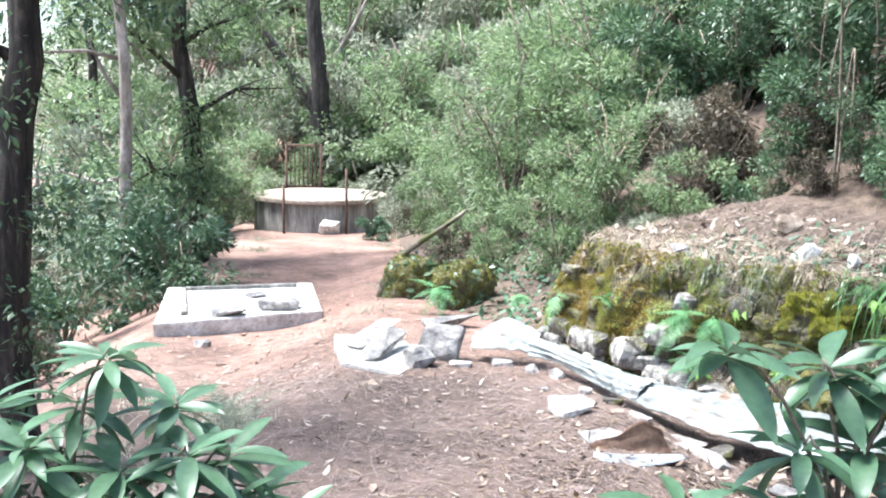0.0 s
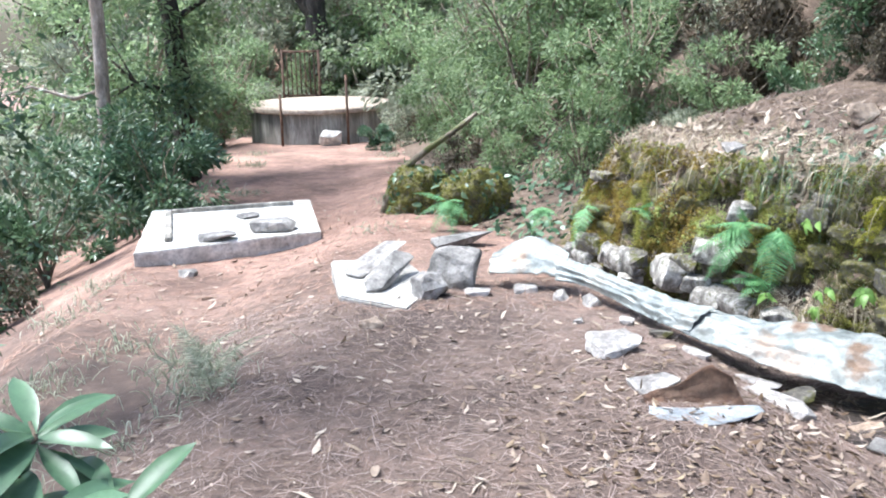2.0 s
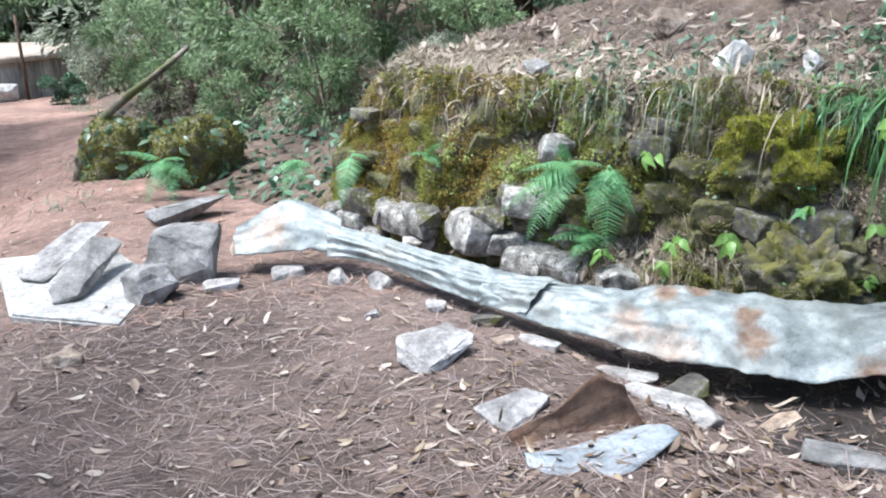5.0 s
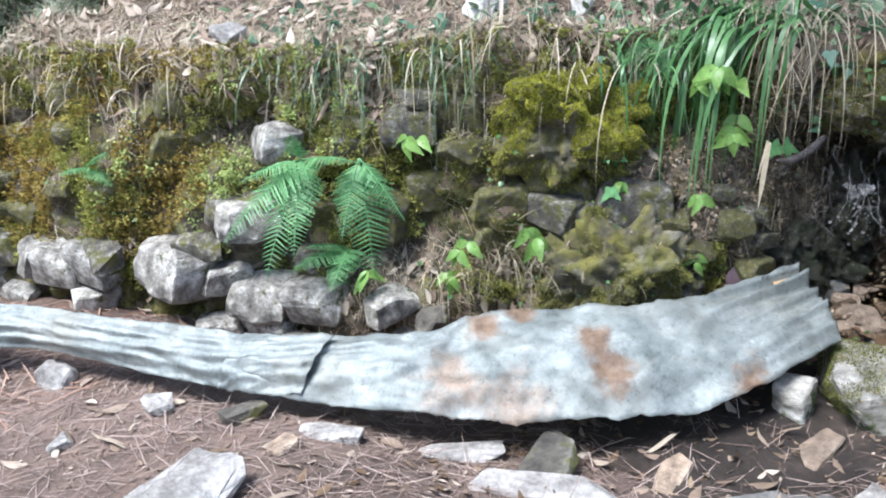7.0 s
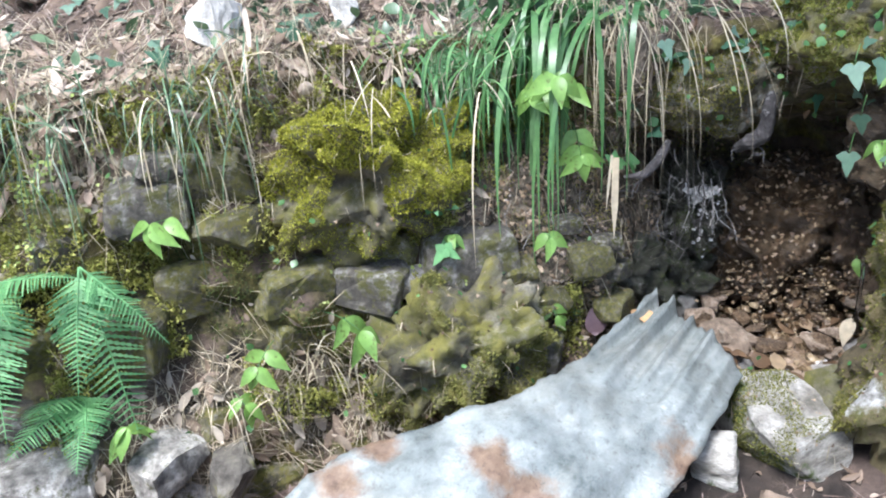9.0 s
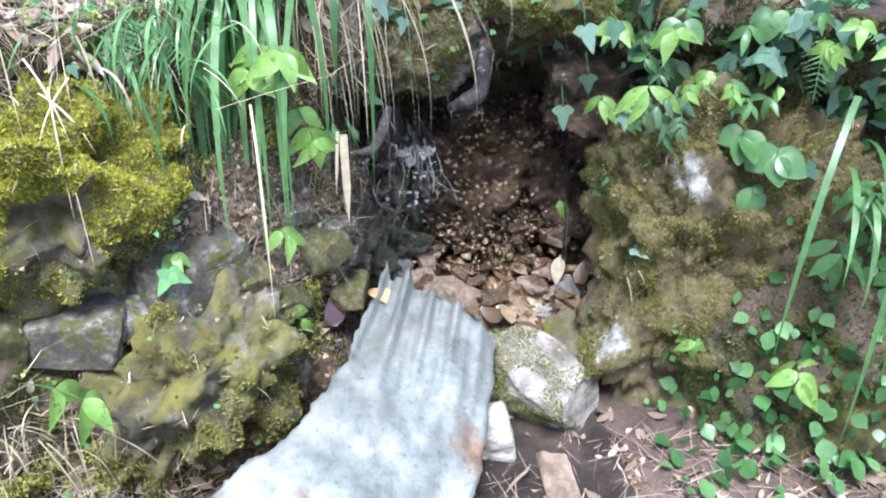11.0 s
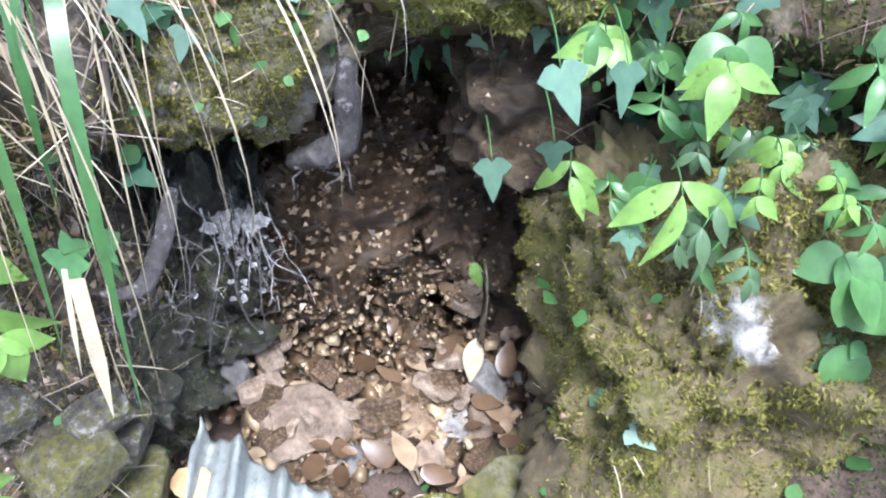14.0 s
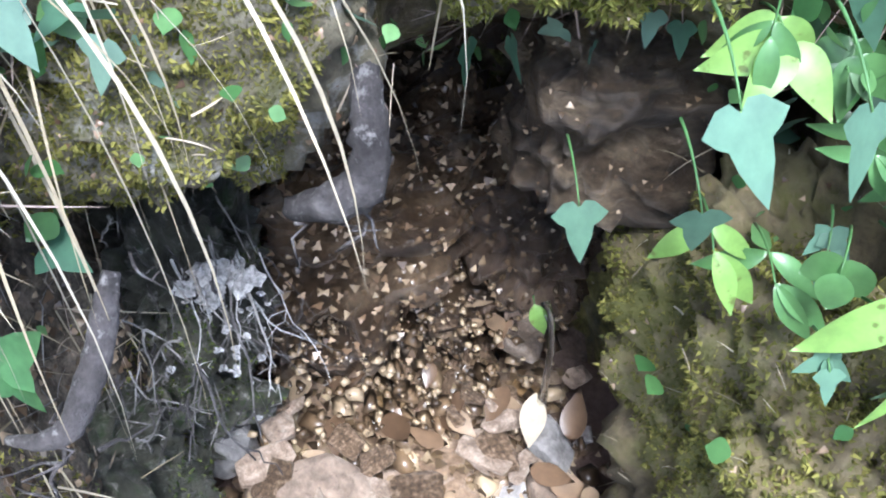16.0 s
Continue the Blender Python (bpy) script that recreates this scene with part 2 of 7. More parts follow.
def spot_mask(nt, spots, wobble, edge=(0.42, 0.58), flat=False):
    """1 inside ragged spots given as (x, y, z, radius) in metres, 0 outside."""
    coords = nt.nodes.new("ShaderNodeTexCoord").outputs["Object"]
    if flat:
        mp = nt.nodes.new("ShaderNodeMapping")
        mp.inputs["Scale"].default_value = (1, 1, 0)
        nt.links.new(coords, mp.inputs[0])
        coords = mp.outputs[0]
    total = None
    for x, y, z, r in spots:
        d = nt.nodes.new("ShaderNodeVectorMath")
        d.operation = "DISTANCE"
        d.inputs[1].default_value = (x, y, 0.0 if flat else z)
        nt.links.new(coords, d.inputs[0])
        f = nt.nodes.new("ShaderNodeMapRange")
        f.inputs[1].default_value, f.inputs[2].default_value = 0.0, 2.0 * r
        f.inputs[3].default_value, f.inputs[4].default_value = 1.0, 0.0
        nt.links.new(d.outputs["Value"], f.inputs[0])
        if total is None:
            total = f.outputs[0]
        else:
            m = nt.nodes.new("ShaderNodeMath")
            m.operation = "MAXIMUM"
            nt.links.new(total, m.inputs[0])
            nt.links.new(f.outputs[0], m.inputs[1])
            total = m.outputs[0]
    w = nt.nodes.new("ShaderNodeMath")
    w.operation = "MULTIPLY_ADD"
    w.inputs[1].default_value, w.inputs[2].default_value = wobble, -0.5 * wobble
    nt.links.new(noise_node(nt, 9, 8, 0.7), w.inputs[0])
    add = nt.nodes.new("ShaderNodeMath")
    nt.links.new(total, add.inputs[0])
    nt.links.new(w.outputs[0], add.inputs[1])
    return ramp(nt, add.outputs[0], [(edge[0], (0, 0, 0)), (edge[1], (1, 1, 1))])


def metal_mat():
    """Weathered galvanised sheet, blotched white and blue-grey, with rust patches and grime."""
    m, nt, p = blank("galvanised_sheet", 0.5)
    spang = noise_node(nt, 6, 10, 0.8)
    zinc = ramp(nt, spang, [(0.30, (0.07, 0.085, 0.082)), (0.42, (0.17, 0.19, 0.182)), (0.56, (0.26, 0.282, 0.27)), (0.70, (0.47, 0.49, 0.465))])
    stain = ramp(nt, noise_node(nt, 3.1, 7, 0.7), [(0.48, (0, 0, 0)), (0.68, (0.55, 0.55, 0.55))])
    col = mix(nt, stain, zinc, (0.26, 0.245, 0.20))
    pale = ramp(nt, noise_node(nt, 24, 6, 0.7), [(0.35, (0.195, 0.143, 0.105)), (0.65, (0.315, 0.25, 0.197))])
    brown = ramp(nt, noise_node(nt, 28, 6, 0.7), [(0.35, (0.115, 0.072, 0.047)), (0.65, (0.21, 0.145, 0.097))])
    f1 = spot_mask(nt, [(1.64, 5.40, 0.03, 0.10), (1.73, 5.22, 0.0, 0.10), (0.42, 7.05, 0.0, 0.10), (0.30, 7.10, -0.05, 0.09)], 2.2, (0.36, 0.95), True)
    f2 = spot_mask(nt, [(2.03, 5.12, 0.04, 0.06), (2.06, 5.22, 0.06, 0.06), (1.86, 5.50, 0.03, 0.06), (2.00, 5.47, 0.03, 0.05), (2.34, 4.82, -0.12, 0.07)], 1.6, (0.40, 0.70), True)
    col = mix(nt, f2, mix(nt, f1, col, pale), brown)
    dirt = ramp(nt, noise_node(nt, 45, 6, 0.8), [(0.30, (0.35, 0.33, 0.30)), (0.46, (1, 1, 1))])
    nt.links.new(mix(nt, 0.8, col, dirt, "MULTIPLY"), p.inputs["Base Color"])
    r = nt.nodes.new("ShaderNodeMapRange")
    r.inputs[3].default_value, r.inputs[4].default_value = 0.36, 0.7
    nt.links.new(spang, r.inputs[0])
    nt.links.new(r.outputs[0], p.inputs["Roughness"])
    mt = nt.nodes.new("ShaderNodeMapRange")
    mt.inputs[3].default_value, mt.inputs[4].default_value = 0.35, 0.0
    nt.links.new(f2, mt.inputs[0])
    nt.links.new(mt.outputs[0], p.inputs["Metallic"])
    bump(nt, p, spang, 0.6, 0.012)
    return m


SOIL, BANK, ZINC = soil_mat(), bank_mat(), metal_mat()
CONCRETE = stone_mat("pale_concrete", (0.42, 0.40, 0.36), (0.62, 0.60, 0.56), (0.78, 0.77, 0.73), 6, vary=0.05)
CONCRETE_SIDE = stone_mat("streaked_concrete", (0.16, 0.15, 0.13), (0.36, 0.34, 0.30), (0.62, 0.60, 0.55), 5, vary=0.05, stretch=(1.6, 1.6, 0.25))
PALE_STONE = stone_mat("pale_split_stone", (0.21, 0.195, 0.18), (0.39, 0.37, 0.35), (0.58, 0.56, 0.535), 14)
GREY_STONE = stone_mat("grey_slate_stone", (0.13, 0.125, 0.12), (0.26, 0.25, 0.235), (0.42, 0.40, 0.38), 11)
WALL_STONE = stone_mat("lichened_wall_stone", (0.045, 0.04, 0.035), (0.16, 0.145, 0.12), (0.55, 0.53, 0.49), 13, patch=[(0.09, 0.09, 0.02), (0.13, 0.125, 0.03)], patch_at=(0.5, 0.6))
MOSSY_STONE = stone_mat("moss_covered_stone", (0.045, 0.04, 0.026), (0.19, 0.172, 0.115), (0.46, 0.43, 0.345), 14, patch=[(0.105, 0.105, 0.022), (0.19, 0.175, 0.04)], patch_at=(0.44, 0.58), patch_scale=7.0, depth=0.03)
WALL_PALE = stone_mat("white_lichened_stone", (0.06, 0.055, 0.05), (0.36, 0.34, 0.305), (0.78, 0.76, 0.72), 10, patch=[(0.08, 0.085, 0.02)], patch_at=(0.56, 0.66))
WHITE_LAYERED = stone_mat("white_layered_stone", (0.08, 0.07, 0.05), (0.42, 0.40, 0.36), (0.76, 0.74, 0.70), 12, patch=[(0.06, 0.085, 0.018)], patch_at=(0.53, 0.61), patch_scale=6.0, stretch=(1, 1, 3.5))
def side_mat():
    """Moss-stained boulder with a few crusts of white lichen."""
    m = stone_mat("moss_and_lichen_stone", (0.09, 0.07, 0.035), (0.24, 0.19, 0.10), (0.44, 0.37, 0.23), 15, patch=[(0.15, 0.15, 0.035), (0.24, 0.19, 0.085)], patch_at=(0.47, 0.6), patch_scale=5.0, depth=0.03)
    nt = m.node_tree
    p = nt.nodes["Principled BSDF"]
    base = p.inputs["Base Color"].links[0].from_socket
    crust = ramp(nt, noise_node(nt, 40, 6, 0.7), [(0.36, (0.20, 0.19, 0.165)), (0.64, (0.62, 0.61, 0.57))])
    nt.links.new(mix(nt, spot_mask(nt, [(x - 2.84, y - 4.16, z - 0.09, r) for x, y, z, r in WHITE_CRUST], 1.8, (0.48, 0.66)), base, crust), p.inputs["Base Color"])
    return m


WHITE_CRUST = [(2.60, 4.30, 0.42, 0.075), (2.62, 4.50, 0.18, 0.06), (2.60, 4.47, 0.08, 0.06), (2.60, 4.44, -0.02, 0.06), (2.68, 4.52, 0.26, 0.04)]
SIDE_STONE = side_mat()
WET_STONE = stone_mat("wet_brown_rock", (0.02, 0.015, 0.01), (0.07, 0.045, 0.028), (0.20, 0.14, 0.09), 12, rough=0.35)
TAN_STONE = stone_mat("tan_stone", (0.20, 0.145, 0.10), (0.42, 0.32, 0.24), (0.6, 0.5, 0.4), 14, rough=0.55)
BARK_DARK = stone_mat("dark_bark", (0.015, 0.012, 0.010), (0.05, 0.04, 0.032), (0.15, 0.125, 0.10), 8, stretch=(3, 3, 0.5))
BARK_PALE = stone_mat("pale_bark", (0.16, 0.13, 0.10), (0.34, 0.29, 0.24), (0.55, 0.49, 0.43), 8, stretch=(2, 2, 0.6))
TWIG = stone_mat("dry_twig", (0.12, 0.09, 0.06), (0.28, 0.22, 0.16), (0.46, 0.39, 0.31), 20)
RUSTY = stone_mat("rusted_iron", (0.05, 0.03, 0.022), (0.13, 0.075, 0.05), (0.24, 0.15, 0.10), 14)

# ---- ground ----
def ground_z(x, y):
    x, y = np.asarray(x, float), np.asarray(y, float)
    yy = np.minimum(y, 45)
    z = -0.09 - 0.075 * (yy - 4.83)
    z = z - 0.19 * sm(1.0, 2.0, x) * sm(8.0, 6.3, y) - 0.33 * sm(-0.7, -2.3, x) * sm(19, 12.5, y)
    z = z + 0.5 * np.clip(y - 30, 0, 70) * sm(-45, -10, x)
    edge = -2.6 - 0.2 * (y - 5)
    z = z - 0.45 * np.clip(np.minimum(edge - x, 30), 0, None) * sm(-1, 3, y + 3)
    z = z + 0.02 * wav(x, y, 1.0) + 0.006 * wav(x, y, 6.0)
    return z


def stretched(a, b, fine_a, fine_b, step, grow=1.18):
    mids = list(np.arange(fine_a, fine_b, step))
    out, d = [], step
    while (out[-1] if out else mids[-1]) < b:
        d *= grow
        out.append((out[-1] if out else mids[-1]) + d)
    low, d = [], step
    while (low[-1] if low else mids[0]) > a:
        d *= grow
        low.append((low[-1] if low else mids[0]) - d)
    return np.array(low[::-1] + mids + out)


gx = stretched(-220, 220, -2.6, 3.2, 0.03)
gy = stretched(-60, 320, 2.6, 8.2, 0.03)
X, Y = np.meshgrid(gx, gy)
obj("ground", Soup().grid(np.stack([X, Y, ground_z(X, Y)], -1)).mesh("ground", True), SOIL, label="trodden reddish-brown soil strewn with pine needles and dry leaves",
    category="ground", kind="structure")

# dark wet earth where the spring runs out
MUD = stone_mat("dark_wet_earth", (0.018, 0.013, 0.010), (0.05, 0.036, 0.028), (0.12, 0.09, 0.07), 9, rough=0.6, depth=0.03)
mx, my = np.meshgrid(np.linspace(1.45, 3.1, 70), np.linspace(4.05, 5.6, 66))
edge_d = np.minimum(1.0, np.hypot((mx - 2.35) / 0.78, (my - 4.88) / 0.68))
mz = ground_z(mx, my) + 0.012 - 0.05 * sm(0.55, 1.0, edge_d + 0.16 * wav(mx, my, 2.5)) + 0.006 * wav(mx, my, 9)
obj("ground_mud", Soup().grid(np.stack([mx, my, mz], -1)).mesh("ground_mud", True), MUD, label="dark damp earth around the spring outflow", category="mud", kind="structure")

# ---- bank and hillside ----
FOOT = np.array([(-5.0, 60), (-2.5, 29), (-1.5, 18), (-0.95, 13.2), (-0.45, 10.6), (0.2, 9.2), (0.85, 8.1), (1.15, 7.5), (1.42, 6.98), (1.70, 6.5), (2.08, 6.0),
                 (2.45, 5.52), (2.69, 5.2), (2.86, 4.8), (2.72, 4.45), (2.46, 4.15), (2.28, 3.8), (2.22, 3.0), (2.2, 1.7), (2.2, 0), (2.2, -5), (2.4, -30)], float)


def along(table, n_dense):
    """Dense smooth line through the table's rows, fine where the rows are close."""
    t = np.arange(len(table))
    u = np.linspace(0, len(table) - 1, n_dense)
    i = np.clip(u.astype(int), 0, len(table) - 2)
    f = (u - i)[:, None]
    p = [table[np.clip(i + k, 0, len(table) - 1)] for k in (-1, 0, 1, 2)]
    return 0.5 * (2 * p[1] + (p[2] - p[0]) * f + (2 * p[0] - 5 * p[1] + 4 * p[2] - p[3]) * f ** 2 + (3 * p[1] - p[0] - 3 * p[2] + p[3]) * f ** 3), u


foot, foot_u = along(FOOT, 700)
tan = np.gradient(foot, axis=0)
for _ in range(40):
    tan[1:-1] = (tan[:-2] + tan[1:-1] + tan[2:]) / 3
tan /= np.linalg.norm(tan, axis=1, keepdims=True)
inward = np.stack([-tan[:, 1], tan[:, 0]], 1)
SPRING = np.array([2.72, 4.70])


def bank_point(i, v):
    """Place on the bank: i, index along the foot line; v: 0 foot, 1 top of the face, then metres back from the edge."""
    i = np.asarray(i)
    v = np.asarray(v, float)
    x, y = foot[i, 0], foot[i, 1]
    base = ground_z(x, y) - 0.12
    wall = sm(9.6, 7.9, y)
    top = base * (1 - wall) + ((0.80 - 0.08 * sm(5.7, 6.3, y)) * sm(8.4, 7.7, y) - 0.15 * sm(7.7, 8.4, y)) * wall + 0.35 * (1 - wall)
    f = np.clip(v, 0, 1)
    back = np.clip(v - 1, 0, None)
    dist = np.hypot(x - SPRING[0], y - SPRING[1])
    hole = sm(0.42, 0.12, dist)
    run = (0.28 * wall + 1.2 * (1 - wall)) * f ** 1.3
    inn = run + back
    rise = base + (top - base) * f + 0.16 * np.clip(back, 0, 2.0) + 0.6 * np.clip(back - 2.1 * wall - 0.2, 0, 25)
    inn = inn + hole * 0.62 * sm(0.0, 0.10, f) * sm(0.86, 0.62, f)
    # hollow under the turf edge
    inn = inn + wall * (0.11 + 0.10 * sm(5.8, 5.3, y)) * np.exp(-((f - 0.74) / 0.13) ** 2) * (0.55 + 0.45 * np.sin(3.1 * x - 4.3 * y)) * sm(1.05, 1.0, v)
    rise = rise - hole * 0.05 * sm(1.0, 0.7, f)
    return np.stack([x + inward[i, 0] * inn, y + inward[i, 1] * inn, rise], -1)


vs = np.concatenate([np.linspace(0, 1, 40), 1 + np.linspace(0.02, 1.6, 40), 1 + 1.6 * 1.14 ** np.arange(1, 28)])
ii = np.arange(len(foot))
I, V = np.meshgrid(ii, vs, indexing="ij")
bank_grid = bank_point(I, V)
flat = bank_grid.reshape(-1, 3)
near = (np.hypot(flat[:, 0] - 1.8, flat[:, 1] - 5.5) < 4.5)
disp = np.zeros(len(flat))
disp[near] = 0.085 * fbm(flat[near], 2.6, 4) + 0.05 * fbm(flat[near], 7.0, 3)
disp[~near] = 0.12 * wav(flat[~near, 0], flat[~near, 1], 0.9)
flat = flat.copy()
inw = np.repeat(inward, len(vs), 0)
fv = np.clip(V.reshape(-1), 0, 1)
steep = sm(1.25, 0.9, V.reshape(-1))
flat[:, 0] += inw[:, 0] * disp * steep * 1.3
flat[:, 1] += inw[:, 1] * disp * steep * 1.3
flat[:, 2] += disp * (1 - steep) * 0.8
bank_grid = flat.reshape(bank_grid.shape)
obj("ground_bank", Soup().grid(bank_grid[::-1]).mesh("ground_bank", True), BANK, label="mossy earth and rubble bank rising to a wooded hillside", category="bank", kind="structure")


# ---- stones, slabs and sheets ----
def rock_mesh(name, size, seed, points=16, cut=0.75, rough=0.06, levels=2, flatness=1.0):
    """Angular broken stone: hull of a few points, bevelled, then made uneven."""
    r = np.random.default_rng(seed)
    bm = bmesh.new()
    p = r.normal(size=(points, 3))
    p /= np.linalg.norm(p, axis=1, keepdims=True)
    p = np.sign(p) * np.abs(p) ** cut
    p *= r.uniform(0.82, 1.0, (points, 1))
    for q in p * np.array(size) * 0.5 / np.abs(p).max(0):
        bm.verts.new(q)
    hull = bmesh.ops.convex_hull(bm, input=bm.verts)
    bmesh.ops.delete(bm, geom=[g for g in hull["geom_interior"] if isinstance(g, bmesh.types.BMVert)], context="VERTS")
    s = min(size)
    bmesh.ops.bevel(bm, geom=list(bm.edges), offset=s * 0.05, segments=1, affect="EDGES", profile=0.6, clamp_overlap=True)
    bmesh.ops.triangulate(bm, faces=bm.faces)
    for _ in range(levels):
        bmesh.ops.subdivide_edges(bm, edges=[e for e in bm.edges if e.calc_length() > s * 0.16], cuts=1, use_grid_fill=False)
        bmesh.ops.triangulate(bm, faces=[f for f in bm.faces if len(f.verts) > 3])
    bm.normal_update()
    off = r.uniform(0, 50, 3)
    for v in bm.verts:
        q = v.co / s + Vector(off)
        v.co += v.normal * s * rough * (noise.noise(q * 2.2) + 0.6 * noise.noise(q * 6.0) + 0.3 * noise.noise(q * 13))
    me = bpy.data.meshes.new(name)
    bm.to_mesh(me)
    bm.free()
    return me


def stone(name, place, size, turn, material, label, seed, category="stone", group="", tilt=(0, 0), sink=0.15, **more):
    """A loose stone whose underside rests a little into what carries it; place: x, y and the height that it rests on."""
    me = rock_mesh(name, size, seed, **more)
    ob = obj(name, me, material, label=label, category=category, group=group)
    m = pose(0, 0, 0, tilt[0], tilt[1], turn)
    low = min((m @ v.co).z for v in me.vertices)
    z = place[2] if len(place) > 2 else float(ground_z(place[0], place[1]))
    ob.matrix_world = Matrix.Translation((place[0], place[1], z - low - sink * size[2])) @ m
    return ob


def boulder_mesh(name, size, seed, bumps=0.16, subdivisions=5, freq=1.4, square=0.8):
    """Rounded weathered boulder."""
    bm = bmesh.new()
    bmesh.ops.create_icosphere(bm, subdivisions=subdivisions, radius=0.5)
    off = Vector(np.random.default_rng(seed).uniform(0, 60, 3))
    mean = sum(size) / 3
    for v in bm.verts:
        sq = Vector([math.copysign(abs(c) ** square, c) for c in v.co * 2]) * 0.5
        q = Vector((sq.x * size[0], sq.y * size[1], sq.z * size[2])) * (2 / mean)
        k = 1 + bumps * (1.4 * noise.noise(q * freq + off) + 0.8 * noise.noise(q * freq * 2.6 + off) + 0.4 * noise.noise(q * freq * 6 + off) + 0.3 * noise.noise(q * freq * 14 + off) + 0.16 * noise.noise(q * freq * 30 + off))
        v.co = Vector((sq.x * size[0], sq.y * size[1], sq.z * size[2])) * k
    me = bpy.data.meshes.new(name)
    bm.to_mesh(me)
    bm.free()
    me.polygons.foreach_set("use_smooth", np.ones(len(me.polygons), bool))
    return me


def boulder(name, place, size, turn, material, label, seed, category="boulder", group="", **more):
    ob = obj(name, boulder_mesh(name, size, seed, **more), material, label=label, category=category, group=group)
    ob.matrix_world = pose(*place, 0, 0, turn)
    return ob


def sheet_soup(upper, lower, rows, cols, bulge, waves=0, amp=0.0, thick=0.003, ragged=0.0, seed=1, crumple=0.0, crimp=0.0):
    """A thin metal sheet between two edge lines, bulged and corrugated, with thickness."""
    r = np.random.default_rng(seed)
    U, _ = along(np.array(upper, float), rows)
    L, _ = along(np.array(lower, float), rows)
    v = np.linspace(0, 1, cols)
    P = U[:, None] * (1 - v)[None, :, None] + L[:, None] * v[None, :, None]
    t = np.gradient(P.mean(1), axis=0)
    across = L - U
    n = np.cross(t, across)
    n /= np.linalg.norm(n, axis=1, keepdims=True)
    n *= np.sign(n[:, 2:3])
    d = bulge * (1 - (2 * v - 1) ** 2)[None, :] + (amp * np.cos(2 * np.pi * waves * v))[None, :]
    if crumple:
        s = np.linspace(0, rows / 20, rows)
        d = d + crumple * fbm(np.stack(np.broadcast_arrays(s[:, None], 2.5 * v[None, :], 0.0 * s[:, None] + seed), -1).reshape(-1, 3), 1.1, 3).reshape(rows, cols)
    if crimp:
        end = sm(0.80, 1.0, np.linspace(0, 1, rows))[:, None]
        d = d + crimp * end * (np.cos(2 * np.pi * 4.5 * v + 0.6)[None, :] + 0.6 * np.cos(2 * np.pi * 9.3 * v)[None, :]) * (1.1 - v)[None, :]
    P = P + n[:, None] * d[..., None]
    if ragged:
        tear = r.normal(size=(2, rows)) * ragged
        k = np.ones(5) / 5
        P[:, -1] += np.convolve(tear[0], k, "same")[:, None] * across
        P[:, 0] += np.convolve(tear[1], k, "same")[:, None] * across
    Q = P - n[:, None] * thick
    s = Soup()
    s.grid(np.concatenate([P, Q[:, ::-1]], 1), closed=True)
    c = 2 * cols
    for a in (0, (rows - 1) * c):
        k = np.arange(cols - 1)
        q = np.stack([a + k, a + k + 1, a + c - 2 - k, a + c - 1 - k], 1)
        s.quad.append(q if a else q[:, ::-1])
    return s


# long roofing-iron channel lying along the foot of the wall, built of two lapped lengths
channel = thing("metal_channel", (1.5, 5.6, -0.1), "long bent galvanised corrugated sheet with rust stains beside the wall", "metal sheet")


def child_at(ob, owner):
    """Parents ob, whose vertices are in world metres, under owner."""
    ob.parent = owner
    ob.matrix_parent_inverse = owner.matrix_basis.inverted()
    return ob


near_len = sheet_soup([(1.32, 6.02, 0.0), (1.50, 5.82, 0.0), (1.71, 5.62, 0.01), (1.92, 5.54, 0.02), (2.12, 5.40, 0.02), (2.30, 5.25, 0.02), (2.58, 5.13, 0.0), (2.97, 5.03, -0.02)],
                      [(1.18, 5.98, -0.13), (1.28, 5.82, -0.13), (1.50, 5.47, -0.13), (1.70, 5.24, -0.14), (1.92, 5.06, -0.15), (2.24, 4.86, -0.15), (2.70, 4.74, -0.06)],
                      160, 40, 0.045, 4, 0.0026, ragged=0.03, seed=3, crumple=0.028, crimp=0.026)
child_at(obj("sheet_length", near_len.mesh("sheet_length", True), ZINC), channel)
far_len = sheet_soup([(0.72, 6.98, 0.0), (0.90, 6.72, 0.0), (1.05, 6.46, 0.0), (1.22, 6.18, 0.0), (1.36, 5.94, 0.005), (1.50, 5.78, 0.012)],
                     [(0.66, 6.82, -0.13), (0.85, 6.68, -0.13), (1.03, 6.32, -0.13), (1.15, 6.05, -0.13), (1.24, 5.88, -0.12), (1.33, 5.74, -0.11)],
                     130, 40, 0.035, 4, 0.0036, ragged=0.03, seed=5, crumple=0.018)
child_at(obj("sheet_length", far_len.mesh("sheet_length", True), ZINC), channel)
curl = sheet_soup([(0.24, 7.26, -0.05), (0.40, 7.22, 0.05), (0.58, 7.13, 0.10), (0.78, 6.98, 0.02)], [(0.20, 7.02, -0.14), (0.40, 6.96, -0.12), (0.58, 6.90, -0.11), (0.72, 6.82, -0.13)],
                  60, 30, 0.03, 2, 0.004, ragged=0.04, seed=8, crumple=0.014)
child_at(obj("curled_end", curl.mesh("curled_end", True), ZINC), channel)

